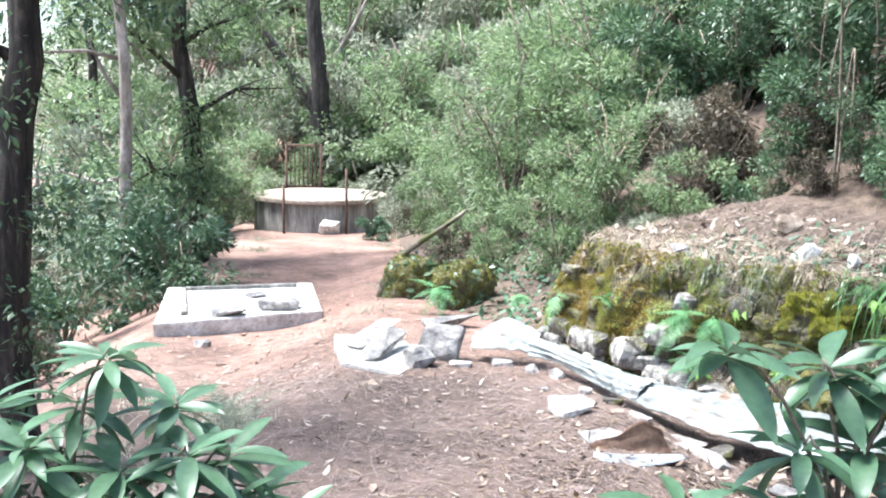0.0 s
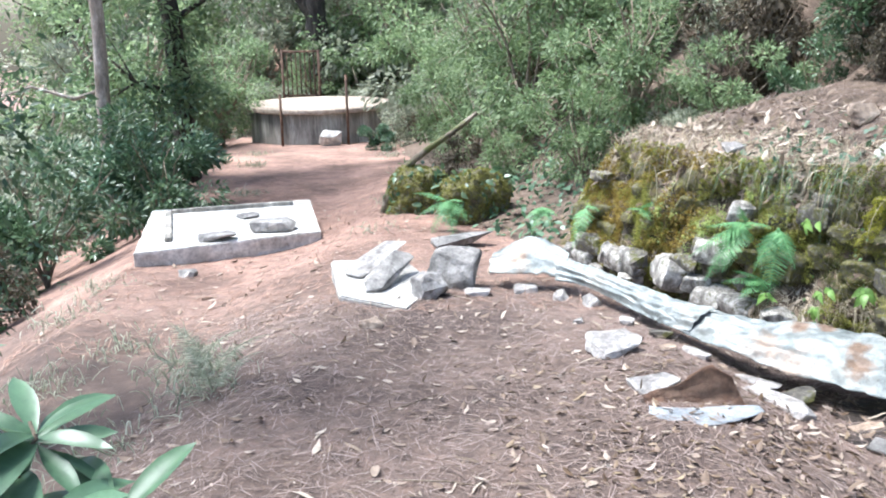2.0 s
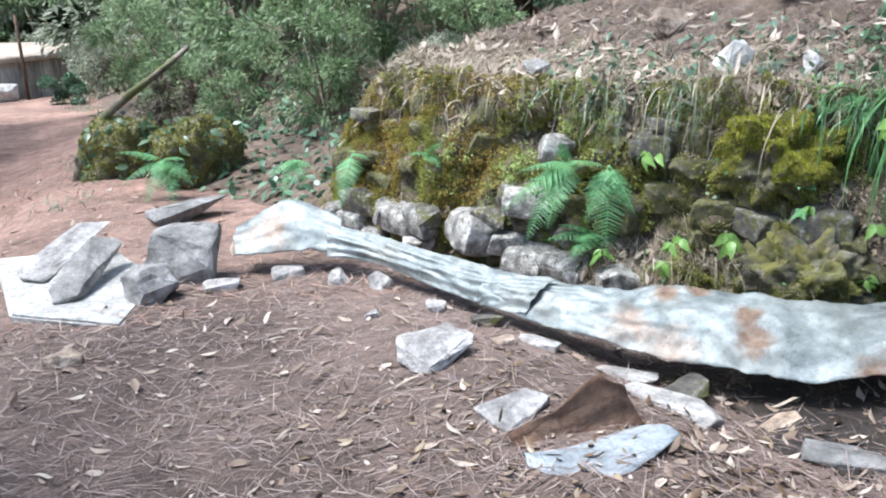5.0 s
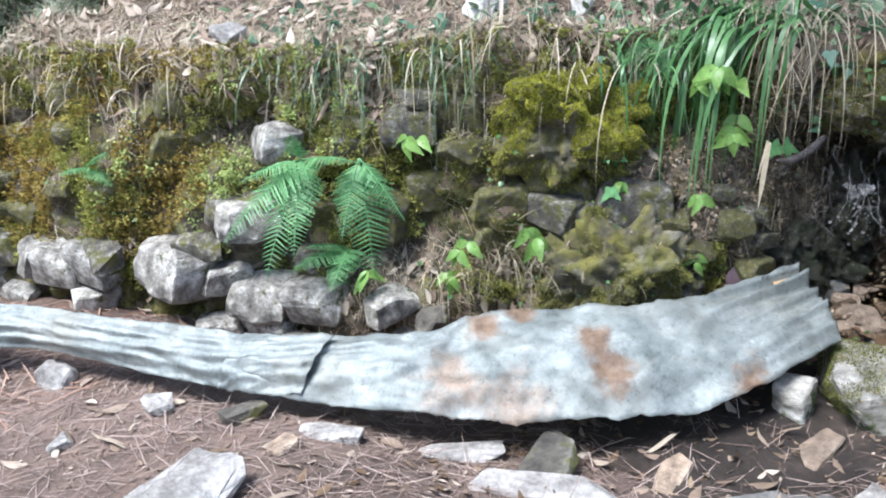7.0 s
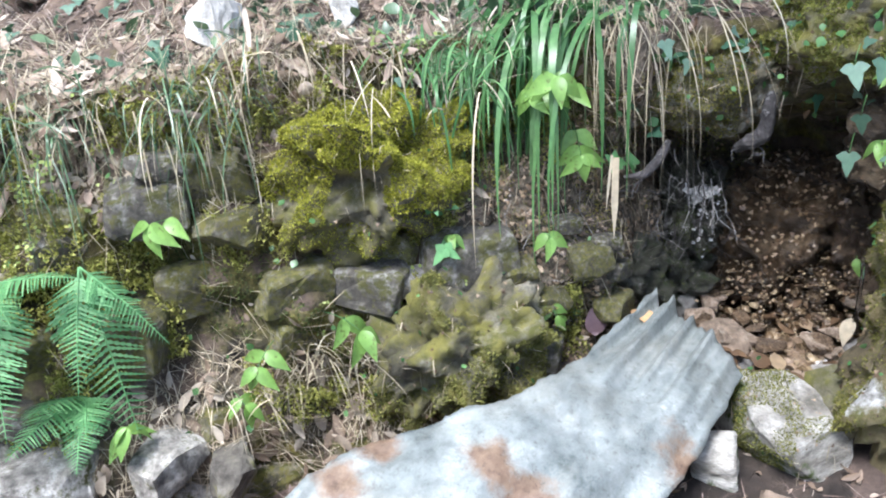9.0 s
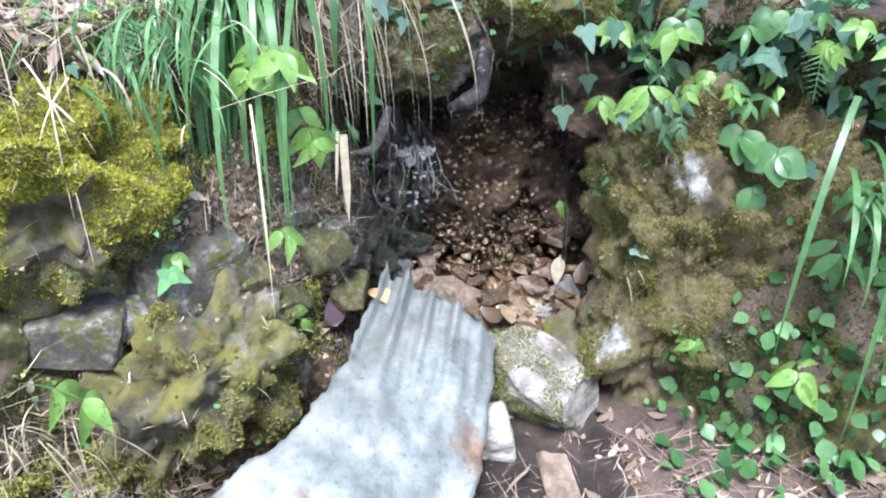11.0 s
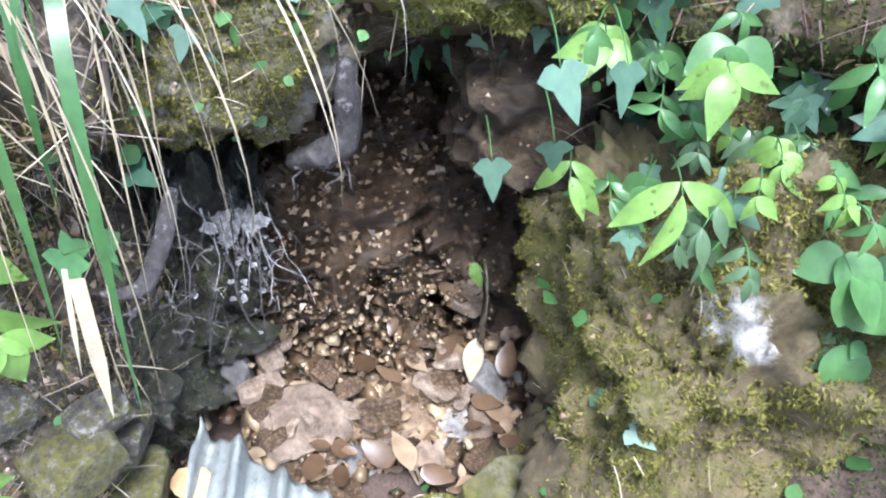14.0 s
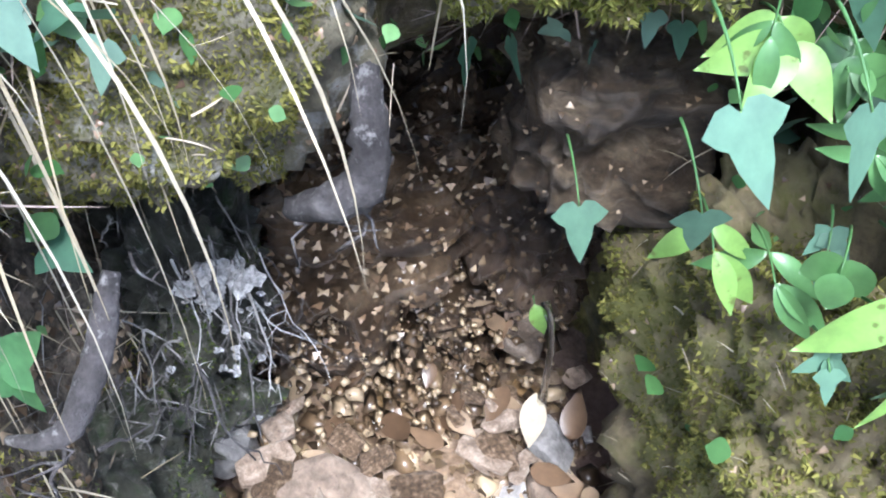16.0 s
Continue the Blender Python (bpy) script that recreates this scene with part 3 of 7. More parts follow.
# concrete slabs by the path
def slab(name, corners, top, thick, material, label, sag=0.004):
    """A cast slab with rounded, chipped edges; corners in plan, anticlockwise."""
    bm = bmesh.new()
    lo = [bm.verts.new((x, y, top - thick)) for x, y in corners]
    hi = [bm.verts.new((x, y, top)) for x, y in corners]
    n = len(corners)
    bm.faces.new(hi)
    bm.faces.new(lo[::-1])
    for k in range(n):
        bm.faces.new((lo[k], lo[(k + 1) % n], hi[(k + 1) % n], hi[k]))
    bmesh.ops.subdivide_edges(bm, edges=list(bm.edges), cuts=14, use_grid_fill=True)
    bmesh.ops.bevel(bm, geom=[e for e in bm.edges if e.calc_face_angle(0) > 0.6], offset=0.012, segments=2, affect="EDGES")
    bm.normal_update()
    for v in bm.verts:
        v.co += v.normal * (0.012 * noise.noise(v.co * 5) + sag * noise.noise(v.co * 22))
    return obj(name, bm, material, label=label, category="slab")


LOW_SLAB = stone_mat("grey_rendered_slab", (0.26, 0.25, 0.23), (0.42, 0.41, 0.38), (0.58, 0.57, 0.54), 8, vary=0.05)
big_slab = slab("concrete_slab", [(-3.38, 9.33), (-1.60, 10.20), (-2.03, 11.92), (-3.91, 11.33)], -0.60, 0.26, CONCRETE, "square weathered pale concrete cover slab beside the path")
low_slab = slab("concrete_slab", [(-0.86, 6.72), (-0.36, 6.42), (-0.18, 7.0), (-0.45, 7.6), (-1.06, 7.62)], -0.20, 0.2, LOW_SLAB, "small pale flat concrete slab under a heap of stones")

# water tank at the end of the path
tank = thing("water_tank", (-4.07, 24.6, -1.66), "low round concrete water tank with a flat cover and streaked wall", "water tank")
TZ = 1.12


def ring_solid(r0, r1, z0, z1, sides=56, wob=0.0):
    th = np.linspace(0, 2 * np.pi, sides, endpoint=False)
    rows = []
    for r, z in ((r0 * 0.02, z0), (r0, z0), (r1, z0 + 0.02), (r1, z1 - 0.02), (r1 - 0.02, z1), (r1 * 0.5, z1 + 0.02), (0.02, z1 + 0.03)):
        k = 1 + wob * np.sin(th * 3) + wob * np.sin(th * 7 + 1)
        rows.append(np.stack([r * k * np.cos(th), r * k * np.sin(th), np.full(sides, z)], -1))
    return Soup().grid(np.array(rows), closed=True)


part("wall", ring_solid(1.88, 1.88, -0.25, TZ - 0.12), CONCRETE_SIDE, tank)
TANK_TOP = stone_mat("needle_dusted_cover", (0.42, 0.33, 0.26), (0.55, 0.45, 0.36), (0.66, 0.58, 0.50), 5)
part("cover", ring_solid(1.98, 1.98, TZ - 0.12, TZ, wob=0.004), TANK_TOP, tank, "dusty concrete cover strewn with needles")


def bar(a, b, r, sides=6):
    return Soup().tube([a, np.add(a, b) / 2, b], r, sides)


gate = thing("iron_gate", (-5.0, 27.0, -1.75), "rusty iron bar gate standing behind the tank", "gate")
for x in (-0.55, 0.55):
    part("post", bar((x, 0, 0), (x, 0, 2.55), 0.045), RUSTY, gate)
for z in (1.2, 2.5):
    part("rail", bar((-0.55, 0, z), (0.55, 0, z), 0.035), RUSTY, gate)
for k in range(7):
    x = -0.55 + 1.1 * (k + 1) / 8
    part("bar", bar((x, 0, 1.2), (x, 0, 2.5), 0.022), RUSTY, gate)
for x, y, h in ((-4.62, 22.2, 1.3), (-3.02, 22.6, 1.75)):
    z = float(ground_z(x, y))
    post = obj("iron_post", bar((0, 0, -0.1), (0, 0, h), 0.035, 8), RUSTY, label="thin rusty iron post standing before the tank", category="post", group="posts by the tank")
    post.location = (x, y, z)

# stones heaped at the end of the channel
stone("stone", (-0.22, 6.76), (0.26, 0.22, 0.24), 20, PALE_STONE, "white blocky broken stone on the heap", 3, cut=0.5)
stone("stone", (-0.06, 7.08), (0.44, 0.34, 0.36), -15, GREY_STONE, "large grey angular stone leaning on the heap", 4, cut=0.5)
stone("flat_stone", (-0.52, 7.05, -0.2), (0.66, 0.20, 0.09), 62, GREY_STONE, "long grey flat stone propped on the slab", 5, tilt=(12, -14), cut=0.45)
stone("flat_stone", (-0.66, 7.35, -0.2), (0.62, 0.24, 0.08), 48, PALE_STONE, "long pale flat stone propped on the slab", 6, tilt=(10, -16), cut=0.45)
stone("flat_stone", (0.02, 8.75), (0.80, 0.30, 0.16), 42, GREY_STONE, "tilted grey flat stone lying on the bank slope", 7, tilt=(0, -12), cut=0.45)
stone("stone", (0.86, 5.52), (0.30, 0.21, 0.125), 30, PALE_STONE, "pale grey wedge-shaped stone lying alone on the soil", 31, points=22, cut=0.42, tilt=(0, 5))


# ---- plants: shapes ----
FAR_LEAF = (np.array([(0, 0, 0), (0.5, 0.2, 0.05), (1, 0, -0.06), (0.5, -0.2, 0.05)]), np.array([(0, 2, 1), (0, 3, 2)]))


def leaf_shape(widths, fold=0.25, droop=0.25, curl=0.0):
    """Leaf along x with half-widths at even stations, folded at the midrib."""
    n = len(widths)
    x = np.linspace(0, 1, n)
    z = -droop * x ** 2 + curl * np.sin(x * 5)
    v, t = [], []
    for k in range(n):
        w = widths[k]
        v += [(x[k], w, z[k] + fold * w), (x[k], 0, z[k]), (x[k], -w, z[k] + fold * w)]
    for k in range(n - 1):
        a, b = 3 * k, 3 * k + 3
        t += [(a, a + 1, b), (a + 1, b + 1, b), (a + 1, a + 2, b + 1), (a + 2, b + 2, b + 1)]
    return np.array(v), np.array(t)


LANCE = leaf_shape([0.0, 0.07, 0.13, 0.16, 0.15, 0.10, 0.0], 0.3, 0.3)
OVATE = leaf_shape([0.0, 0.17, 0.25, 0.25, 0.19, 0.09, 0.0], 0.2, 0.22)
st_ = np.linspace(0, 1, 13)
FINE_OVATE = leaf_shape(list(0.27 * np.sin(np.pi * st_ ** 0.72) * (1 - 0.22 * st_)), 0.28, 0.32, 0.018)
FINE_LANCE = leaf_shape(list(0.17 * np.sin(np.pi * st_ ** 0.85)), 0.35, 0.35, 0.02)
FINE_ROUND = leaf_shape(list(0.44 * np.sin(np.pi * (0.06 + 0.94 * st_ ** 0.8)) ** 0.8), 0.14, 0.18, 0.02)
ROUND = leaf_shape([0.08, 0.30, 0.42, 0.42, 0.32, 0.15, 0.0], 0.12, 0.1)
DRY = leaf_shape([0.0, 0.12, 0.19, 0.18, 0.11, 0.0], -0.5, -0.35, 0.06)
STRIP = leaf_shape([0.02, 0.05, 0.06, 0.05, 0.0], -0.6, -0.2, 0.08)
PINNA = leaf_shape([0.05, 0.12, 0.05, 0.12, 0.045, 0.11, 0.04, 0.095, 0.03, 0.075, 0.02, 0.05, 0.0], 0.1, 0.12)


def fan_shape(outline, cup=0.08):
    v = [(0.28, 0, 0.0)] + [(x, y, cup * (abs(y) - 0.2)) for x, y in outline]
    n = len(outline)
    return np.array(v), np.array([(0, k + 1, (k + 1) % n + 1) for k in range(n)])


IVY = fan_shape([(0.02, 0), (-0.1, 0.1), (-0.08, 0.26), (0.12, 0.48), (0.26, 0.36), (0.34, 0.24), (0.55, 0.2), (0.8, 0.1), (1.0, 0.0), (0.8, -0.1), (0.55, -0.2), (0.34, -0.24), (0.26, -0.36), (0.12, -0.48), (-0.08, -0.26), (-0.1, -0.1)])


def unit(v):
    return v / (np.linalg.norm(v, axis=-1, keepdims=True) + 1e-9)


def scatter_dirs(n, r=rng):
    return unit(r.normal(size=(n, 3)))


def blades(s, base, way, length, width, droop, seg=6, r=rng, twist=0.5):
    """Grass-like ribbons that start along way and bend downwards."""
    base, way = np.asarray(base, float), unit(np.asarray(way, float))
    n = len(base)
    length, width, droop = (np.broadcast_to(np.asarray(q, float), (n,)) for q in (length, width, droop))
    t = np.linspace(0, 1, seg + 1)
    side = unit(np.cross(way, unit(np.array([0.0, 0, 1]) + twist * r.normal(size=(n, 3)))))
    c = base[:, None] + way[:, None] * (t[None, :, None] * length[:, None, None])
    c[..., 2] -= droop[:, None] * length[:, None] * t[None] ** 2
    shrink = 1 - 0.45 * droop.clip(0, 1)[:, None] * t[None] ** 2
    c[..., :2] = base[:, None, :2] + (c[..., :2] - base[:, None, :2]) * shrink[..., None]
    w = width[:, None] * np.clip(np.minimum(1.0, 2.5 * (1 - t)), 0.02, 1)[None] * 0.5
    p = np.stack([c + side[:, None] * w[..., None], c - side[:, None] * w[..., None]], 2)
    k = np.arange(n * (seg + 1) * 2).reshape(n, seg + 1, 2)
    q = np.stack([k[:, :-1, 0], k[:, :-1, 1], k[:, 1:, 1], k[:, 1:, 0]], -1).reshape(-1, 4)
    return s.add(p.reshape(-1, 3), quad=q)


def frond(s, base, way, length, droop=0.5, wide=0.42, pairs=25, r=rng):
    """One fern frond with paired leaflets on a bending midrib."""
    way = unit(np.asarray(way, float))
    t = np.linspace(0, 1, pairs + 4)
    c = np.asarray(base, float)[None] + way[None] * t[:, None] * length
    c[:, 2] -= droop * length * t ** 2
    s.tube(c, np.linspace(0.004, 0.001, len(t)), 4)
    tang = unit(np.gradient(c, axis=0))
    side = unit(np.cross(tang, np.array([0, 0, 1.0]) + 0.001))
    up = unit(np.cross(side, tang))
    k = np.arange(3, pairs + 3)
    env = (np.minimum(1.0, 0.45 + 3.2 * t[k]) * (1.03 - t[k]) ** 0.75).clip(0.05)
    for sgn in (1, -1):
        ax = side[k] * sgn + tang[k] * 0.45 - up[k] * 0.12 + r.normal(size=(len(k), 3)) * 0.05
        s.leaves(*PINNA, c[k], ax, up[k] + r.normal(size=(len(k), 3)) * 0.08, length * wide * env, length * wide * env * 0.5)


# ---- plants: materials ----
LEAF_BUSH = leaf_mat("dark_shrub_leaves", (0.045, 0.09, 0.045), (0.09, 0.16, 0.08), (0.17, 0.25, 0.14), 0.35, 0.3)
# next two are raised and greyed; the woods' haze is in their colour
LEAF_LIGHT = leaf_mat("light_shrub_leaves", (0.12, 0.185, 0.09), (0.21, 0.30, 0.145), (0.34, 0.43, 0.24), 0.5, 0.45)
LEAF_GREY = leaf_mat("greyish_shrub_leaves", (0.14, 0.165, 0.11), (0.29, 0.325, 0.235), (0.48, 0.505, 0.40), 0.5, 0.5)
# drab tones lowered further to carry the hillside's shade in the colour
LEAF_DRAB = leaf_mat("drab_dry_undergrowth", (0.04, 0.034, 0.022), (0.09, 0.075, 0.05), (0.17, 0.14, 0.095), 0.7, 0.3)
LEAF_RHODO = leaf_mat("leathery_green_leaves", (0.04, 0.09, 0.045), (0.075, 0.15, 0.08), (0.15, 0.245, 0.155), 0.36, 0.25)
LEAF_FERN = leaf_mat("fern_green", (0.11, 0.28, 0.11), (0.16, 0.37, 0.15), (0.24, 0.46, 0.21), 0.5, 0.35)
LEAF_FRESH = leaf_mat("fresh_light_green", (0.13, 0.27, 0.055), (0.20, 0.36, 0.085), (0.29, 0.46, 0.13), 0.42, 0.35, spots=(0.13, 0.18, 0.045))
LEAF_IVY = leaf_mat("bluish_ivy", (0.04, 0.105, 0.06), (0.075, 0.16, 0.10), (0.15, 0.24, 0.18), 0.55, 0.2)
LEAF_STRAP = leaf_mat("strap_grass", (0.045, 0.125, 0.04), (0.085, 0.20, 0.065), (0.16, 0.31, 0.12), 0.35, 0.3)
STRAW = leaf_mat("straw", (0.30, 0.25, 0.16), (0.45, 0.38, 0.27), (0.60, 0.54, 0.42), 0.7, 0.25)
NEEDLE = leaf_mat("pine_needles", (0.11, 0.075, 0.058), (0.215, 0.158, 0.13), (0.36, 0.29, 0.25), 0.6, 0.05)
LITTER_WET = leaf_mat("wet_dead_leaves", (0.06, 0.035, 0.02), (0.16, 0.10, 0.06), (0.36, 0.27, 0.18), 0.35, 0.05)
NEEDLE_RED = leaf_mat("reddish_needles", (0.16, 0.08, 0.055), (0.34, 0.19, 0.14), (0.50, 0.34, 0.27), 0.6, 0.05)
LITTER = leaf_mat("dry_leaves", (0.14, 0.095, 0.065), (0.28, 0.205, 0.155), (0.54, 0.46, 0.385), 0.7, 0.1)
MOSS = leaf_mat("moss_tufts", (0.14, 0.15, 0.03), (0.30, 0.31, 0.07), (0.50, 0.49, 0.14), 0.9, 0.35)
MOSS_DARK = leaf_mat("dark_moss_tufts", (0.03, 0.05, 0.012), (0.08, 0.11, 0.025), (0.16, 0.18, 0.05), 0.9, 0.3)

# ---- trees and bushes ----
def shrub(name, height, spread, leaves, leaf_size, material, seed, shape=FAR_LEAF, stems=9, upright=0.5, clumps=26, bark=TWIG, droop=0.3, label="", category="bush", group=""):
    """A bush: branching stems under one thing, leaves in uneven clumps along them."""
    r = np.random.default_rng(seed)
    ob = thing(name, (0, 0, -50), label, category, group)
    st, tips, outs = Soup(), [], []
    for k in range(stems):
        a = 2 * np.pi * (k + r.uniform(-0.4, 0.4)) / stems
        top = np.array([np.cos(a) * spread * r.uniform(0.2, 0.9), np.sin(a) * spread * r.uniform(0.2, 0.9), height * r.uniform(0.55, 1.0)])
        t = np.linspace(0, 1, 7)[:, None]
        line = top * np.concatenate([t ** (1 + upright), t ** (1 + upright), t], 1) + r.normal(size=(7, 3)) * 0.02 * height * t
        st.tube(line, np.linspace(0.012, 0.003, 7) * max(1.0, height), 5)
        for _ in range(max(1, clumps // stems)):
            f = r.uniform(0.3, 1.0)
            p = line[min(6, int(f * 6.99))]
            q = p + r.normal(size=3) * spread * 0.28
            q[2] = max(q[2], 0.04 * height)
            st.tube([p, (p + q) / 2 + [0, 0, 0.03 * height], q], [0.004 * height, 0.003 * height, 0.0015 * height], 4)
            tips.append(q)
            outs.append(q - [0, 0, height * 0.3])
    lf = Soup()
    tips = np.array(tips)
    per = leaves // len(tips)
    for q, o in zip(tips, outs):
        n = int(per * r.uniform(0.5, 1.5))
        rad = spread * r.uniform(0.16, 0.34)
        d = scatter_dirs(n, r)
        p = q + d * (rad * r.uniform(0.15, 1.0, (n, 1)) ** 0.5) * [1, 1, 0.75]
        p[:, 2] = np.abs(p[:, 2])
        ax = d + unit(o) * 0.5 + r.normal(size=(n, 3)) * 0.5
        ax[:, 2] -= droop
        lf.leaves(*shape, p, ax, np.array([0, 0, 1.0]) + r.normal(size=(n, 3)) * 0.55, leaf_size * r.uniform(0.6, 1.25, n))
    part("branchwork", st, bark, ob)
    part("foliage", lf, material, ob)
    return ob


def tree(name, height, trunk_r, lean, crown_from, crown_r, leaves, leaf_size, material, bark, seed, limbs=9, label="", category="tree", group="", side_leaves=0):
    """A tapered trunk with limbs and an uneven crown of small leaves."""
    r = np.random.default_rng(seed)
    ob = thing(name, (0, 0, -50), label, category, group)
    t = np.linspace(0, 1, 16)
    line = np.stack([lean[0] * t ** 1.3, lean[1] * t ** 1.3, height * t - 0.3 * (1 - t)], 1)
    line[1:, :2] += np.cumsum(r.normal(size=(15, 2)) * 0.012 * height, 0) * 0.5
    tr = Soup().tube(line, trunk_r * (1.25 - t) ** 0.8 * (1 + 0.5 * np.exp(-t * 25)), 12, 0.05)
    part("trunk", tr, bark, ob)
    lf = Soup()
    centres = []
    for k in range(limbs):
        br = Soup()
        f = crown_from + (1 - crown_from) * (k + r.uniform(0, 0.8)) / limbs
        p = line[min(15, int(f * 15.99))]
        a = r.uniform(0, 2 * np.pi)
        ln = crown_r * r.uniform(0.5, 1.1) * (1.15 - 0.6 * f)
        d = np.array([np.cos(a), np.sin(a), r.uniform(0.0, 0.6)])
        q = p + d * ln
        m = (p + q) / 2 + r.normal(size=3) * 0.08 * ln
        br.tube([p, m, q], [trunk_r * 0.35, trunk_r * 0.22, trunk_r * 0.07], 6)
        for _ in range(4):
            c = m + (q - m) * r.uniform(0.1, 1.1) + r.normal(size=3) * ln * 0.22
            br.tube([m, (m + c) / 2 + r.normal(size=3) * 0.04, c], [trunk_r * 0.12, trunk_r * 0.07, trunk_r * 0.03], 4)
            centres.append((c, ln * 0.33))
        part("limb", br, bark, ob)
    for _ in range(side_leaves):
        c = line[r.integers(1, 14)] + r.normal(size=3) * [trunk_r * 2.2, trunk_r * 2.2, height * 0.03]
        centres.append((c, trunk_r * 2.2))
    per = leaves // len(centres)
    for c, rad in centres:
        n = int(per * r.uniform(0.4, 1.6))
        d = scatter_dirs(n, r)
        p = c + d * rad * r.uniform(0.1, 1, (n, 1)) ** 0.6
        ax = d + r.normal(size=(n, 3)) * 0.7
        ax[:, 2] -= 0.35
        lf.leaves(*FAR_LEAF, p, ax, np.array([0, 0, 1.0]) + r.normal(size=(n, 3)) * 0.6, leaf_size * r.uniform(0.6, 1.3, n))
    part("crown", lf, material, ob)
    return ob


def hill_z(x, y):
    """Height of the ground or bank at a plan place: the nearest bank vertex decides."""
    d = (bank_grid[..., 0] - x) ** 2 + (bank_grid[..., 1] - y) ** 2
    k = np.unravel_index(np.argmin(d), d.shape)
    g = float(ground_z(x, y))
    return max(g, float(bank_grid[k][2])) if d[k] < 1.5 else g


KINDS = [
    shrub("bush", 1.5, 0.95, 4200, 0.10, LEAF_BUSH, 11, label="dense dark green evergreen bush beside the path", group="bushes on the slope"),
    shrub("bush", 1.7, 1.0, 4600, 0.085, LEAF_LIGHT, 12, label="bright green leafy shrub on the wooded slope", group="bushes on the slope"),
    shrub("bush", 1.6, 1.1, 4200, 0.085, LEAF_GREY, 13, label="greyish green thicket shrub on the slope", group="bushes on the slope", upright=0.2),
    shrub("bush", 1.2, 1.0, 3200, 0.10, LEAF_DRAB, 14, label="dry drab undergrowth with withered stems", group="bushes on the slope", upright=0.1, droop=0.8),
    shrub("bush", 2.6, 1.0, 6400, 0.085, LEAF_LIGHT, 15, label="tall bright green feathery shrub on the bank", group="bushes on the slope", clumps=44, upright=0.9),
    shrub("bush", 1.4, 0.9, 3600, 0.14, LEAF_RHODO, 16, label="leathery-leaved evergreen bush below the trees", group="bushes on the slope"),
]
TREES = [
    tree("tree", 11.0, 0.22, (1.0, 0.4), 0.35, 3.2, 9000, 0.16, LEAF_GREY, BARK_DARK, 21, label="dark-barked woodland tree with greyish green crown", group="woodland trees"),
    tree("tree", 9.0, 0.17, (-0.7, 0.5), 0.2, 2.8, 9000, 0.15, LEAF_LIGHT, BARK_DARK, 22, label="dark-trunked tree with light green foliage", group="woodland trees", side_leaves=18),
    tree("tree", 10.0, 0.09, (-0.4, -0.3), 0.45, 2.2, 6000, 0.14, LEAF_BUSH, BARK_PALE, 23, label="slender pale-barked tree with bare lower branches", group="woodland trees"),
    tree("tree", 12.0, 0.30, (0.5, 0.8), 0.3, 3.6, 11000, 0.16, LEAF_BUSH, BARK_DARK, 24, label="thick dark-barked tree with dense green crown", group="woodland trees", side_leaves=24),
    # this leaning kind is added out of view to shade the bank
    tree("tree", 7.5, 0.2, (-4.2, -0.6), 0.62, 3.0, 9000, 0.16, LEAF_BUSH, BARK_DARK, 25, label="unseen leaning tree added so its crown shades the bank", group="woodland trees"),
]
# added out of view; its crown blocks sun and sky above the spring
TREES.append(tree("tree", 6.2, 0.15, (-5.6, 0.2), 0.6, 3.4, 4600, 0.15, LEAF_BUSH, BARK_DARK, 26, limbs=11, label="unseen leaning tree added to shade the spring", group="woodland trees"))
used = set()


def put(lst, k, x, y, turn, scale=1.0, z=None):
    if lst is KINDS and x > 2.9 and y < 20:
        k = {1: 0, 2: 0, 4: 3}.get(k, k)  # only dark and withered growth on the near bank, in place of its shade
    ob = lst[k]
    if id(ob) not in used:
        used.add(id(ob))
        m = pose(x, y, (hill_z(x, y) if z is None else z) - 0.04, 0, 0, turn)
        ob.matrix_basis = m
        ob.scale = (scale, scale, scale)
        return ob
    m = pose(x, y, (hill_z(x, y) if z is None else z) - 0.04, 0, 0, turn)
    old = tuple(ob.scale)
    ob.scale = (scale, scale, scale)
    c = copy_thing(ob, m)
    ob.scale = old
    return c


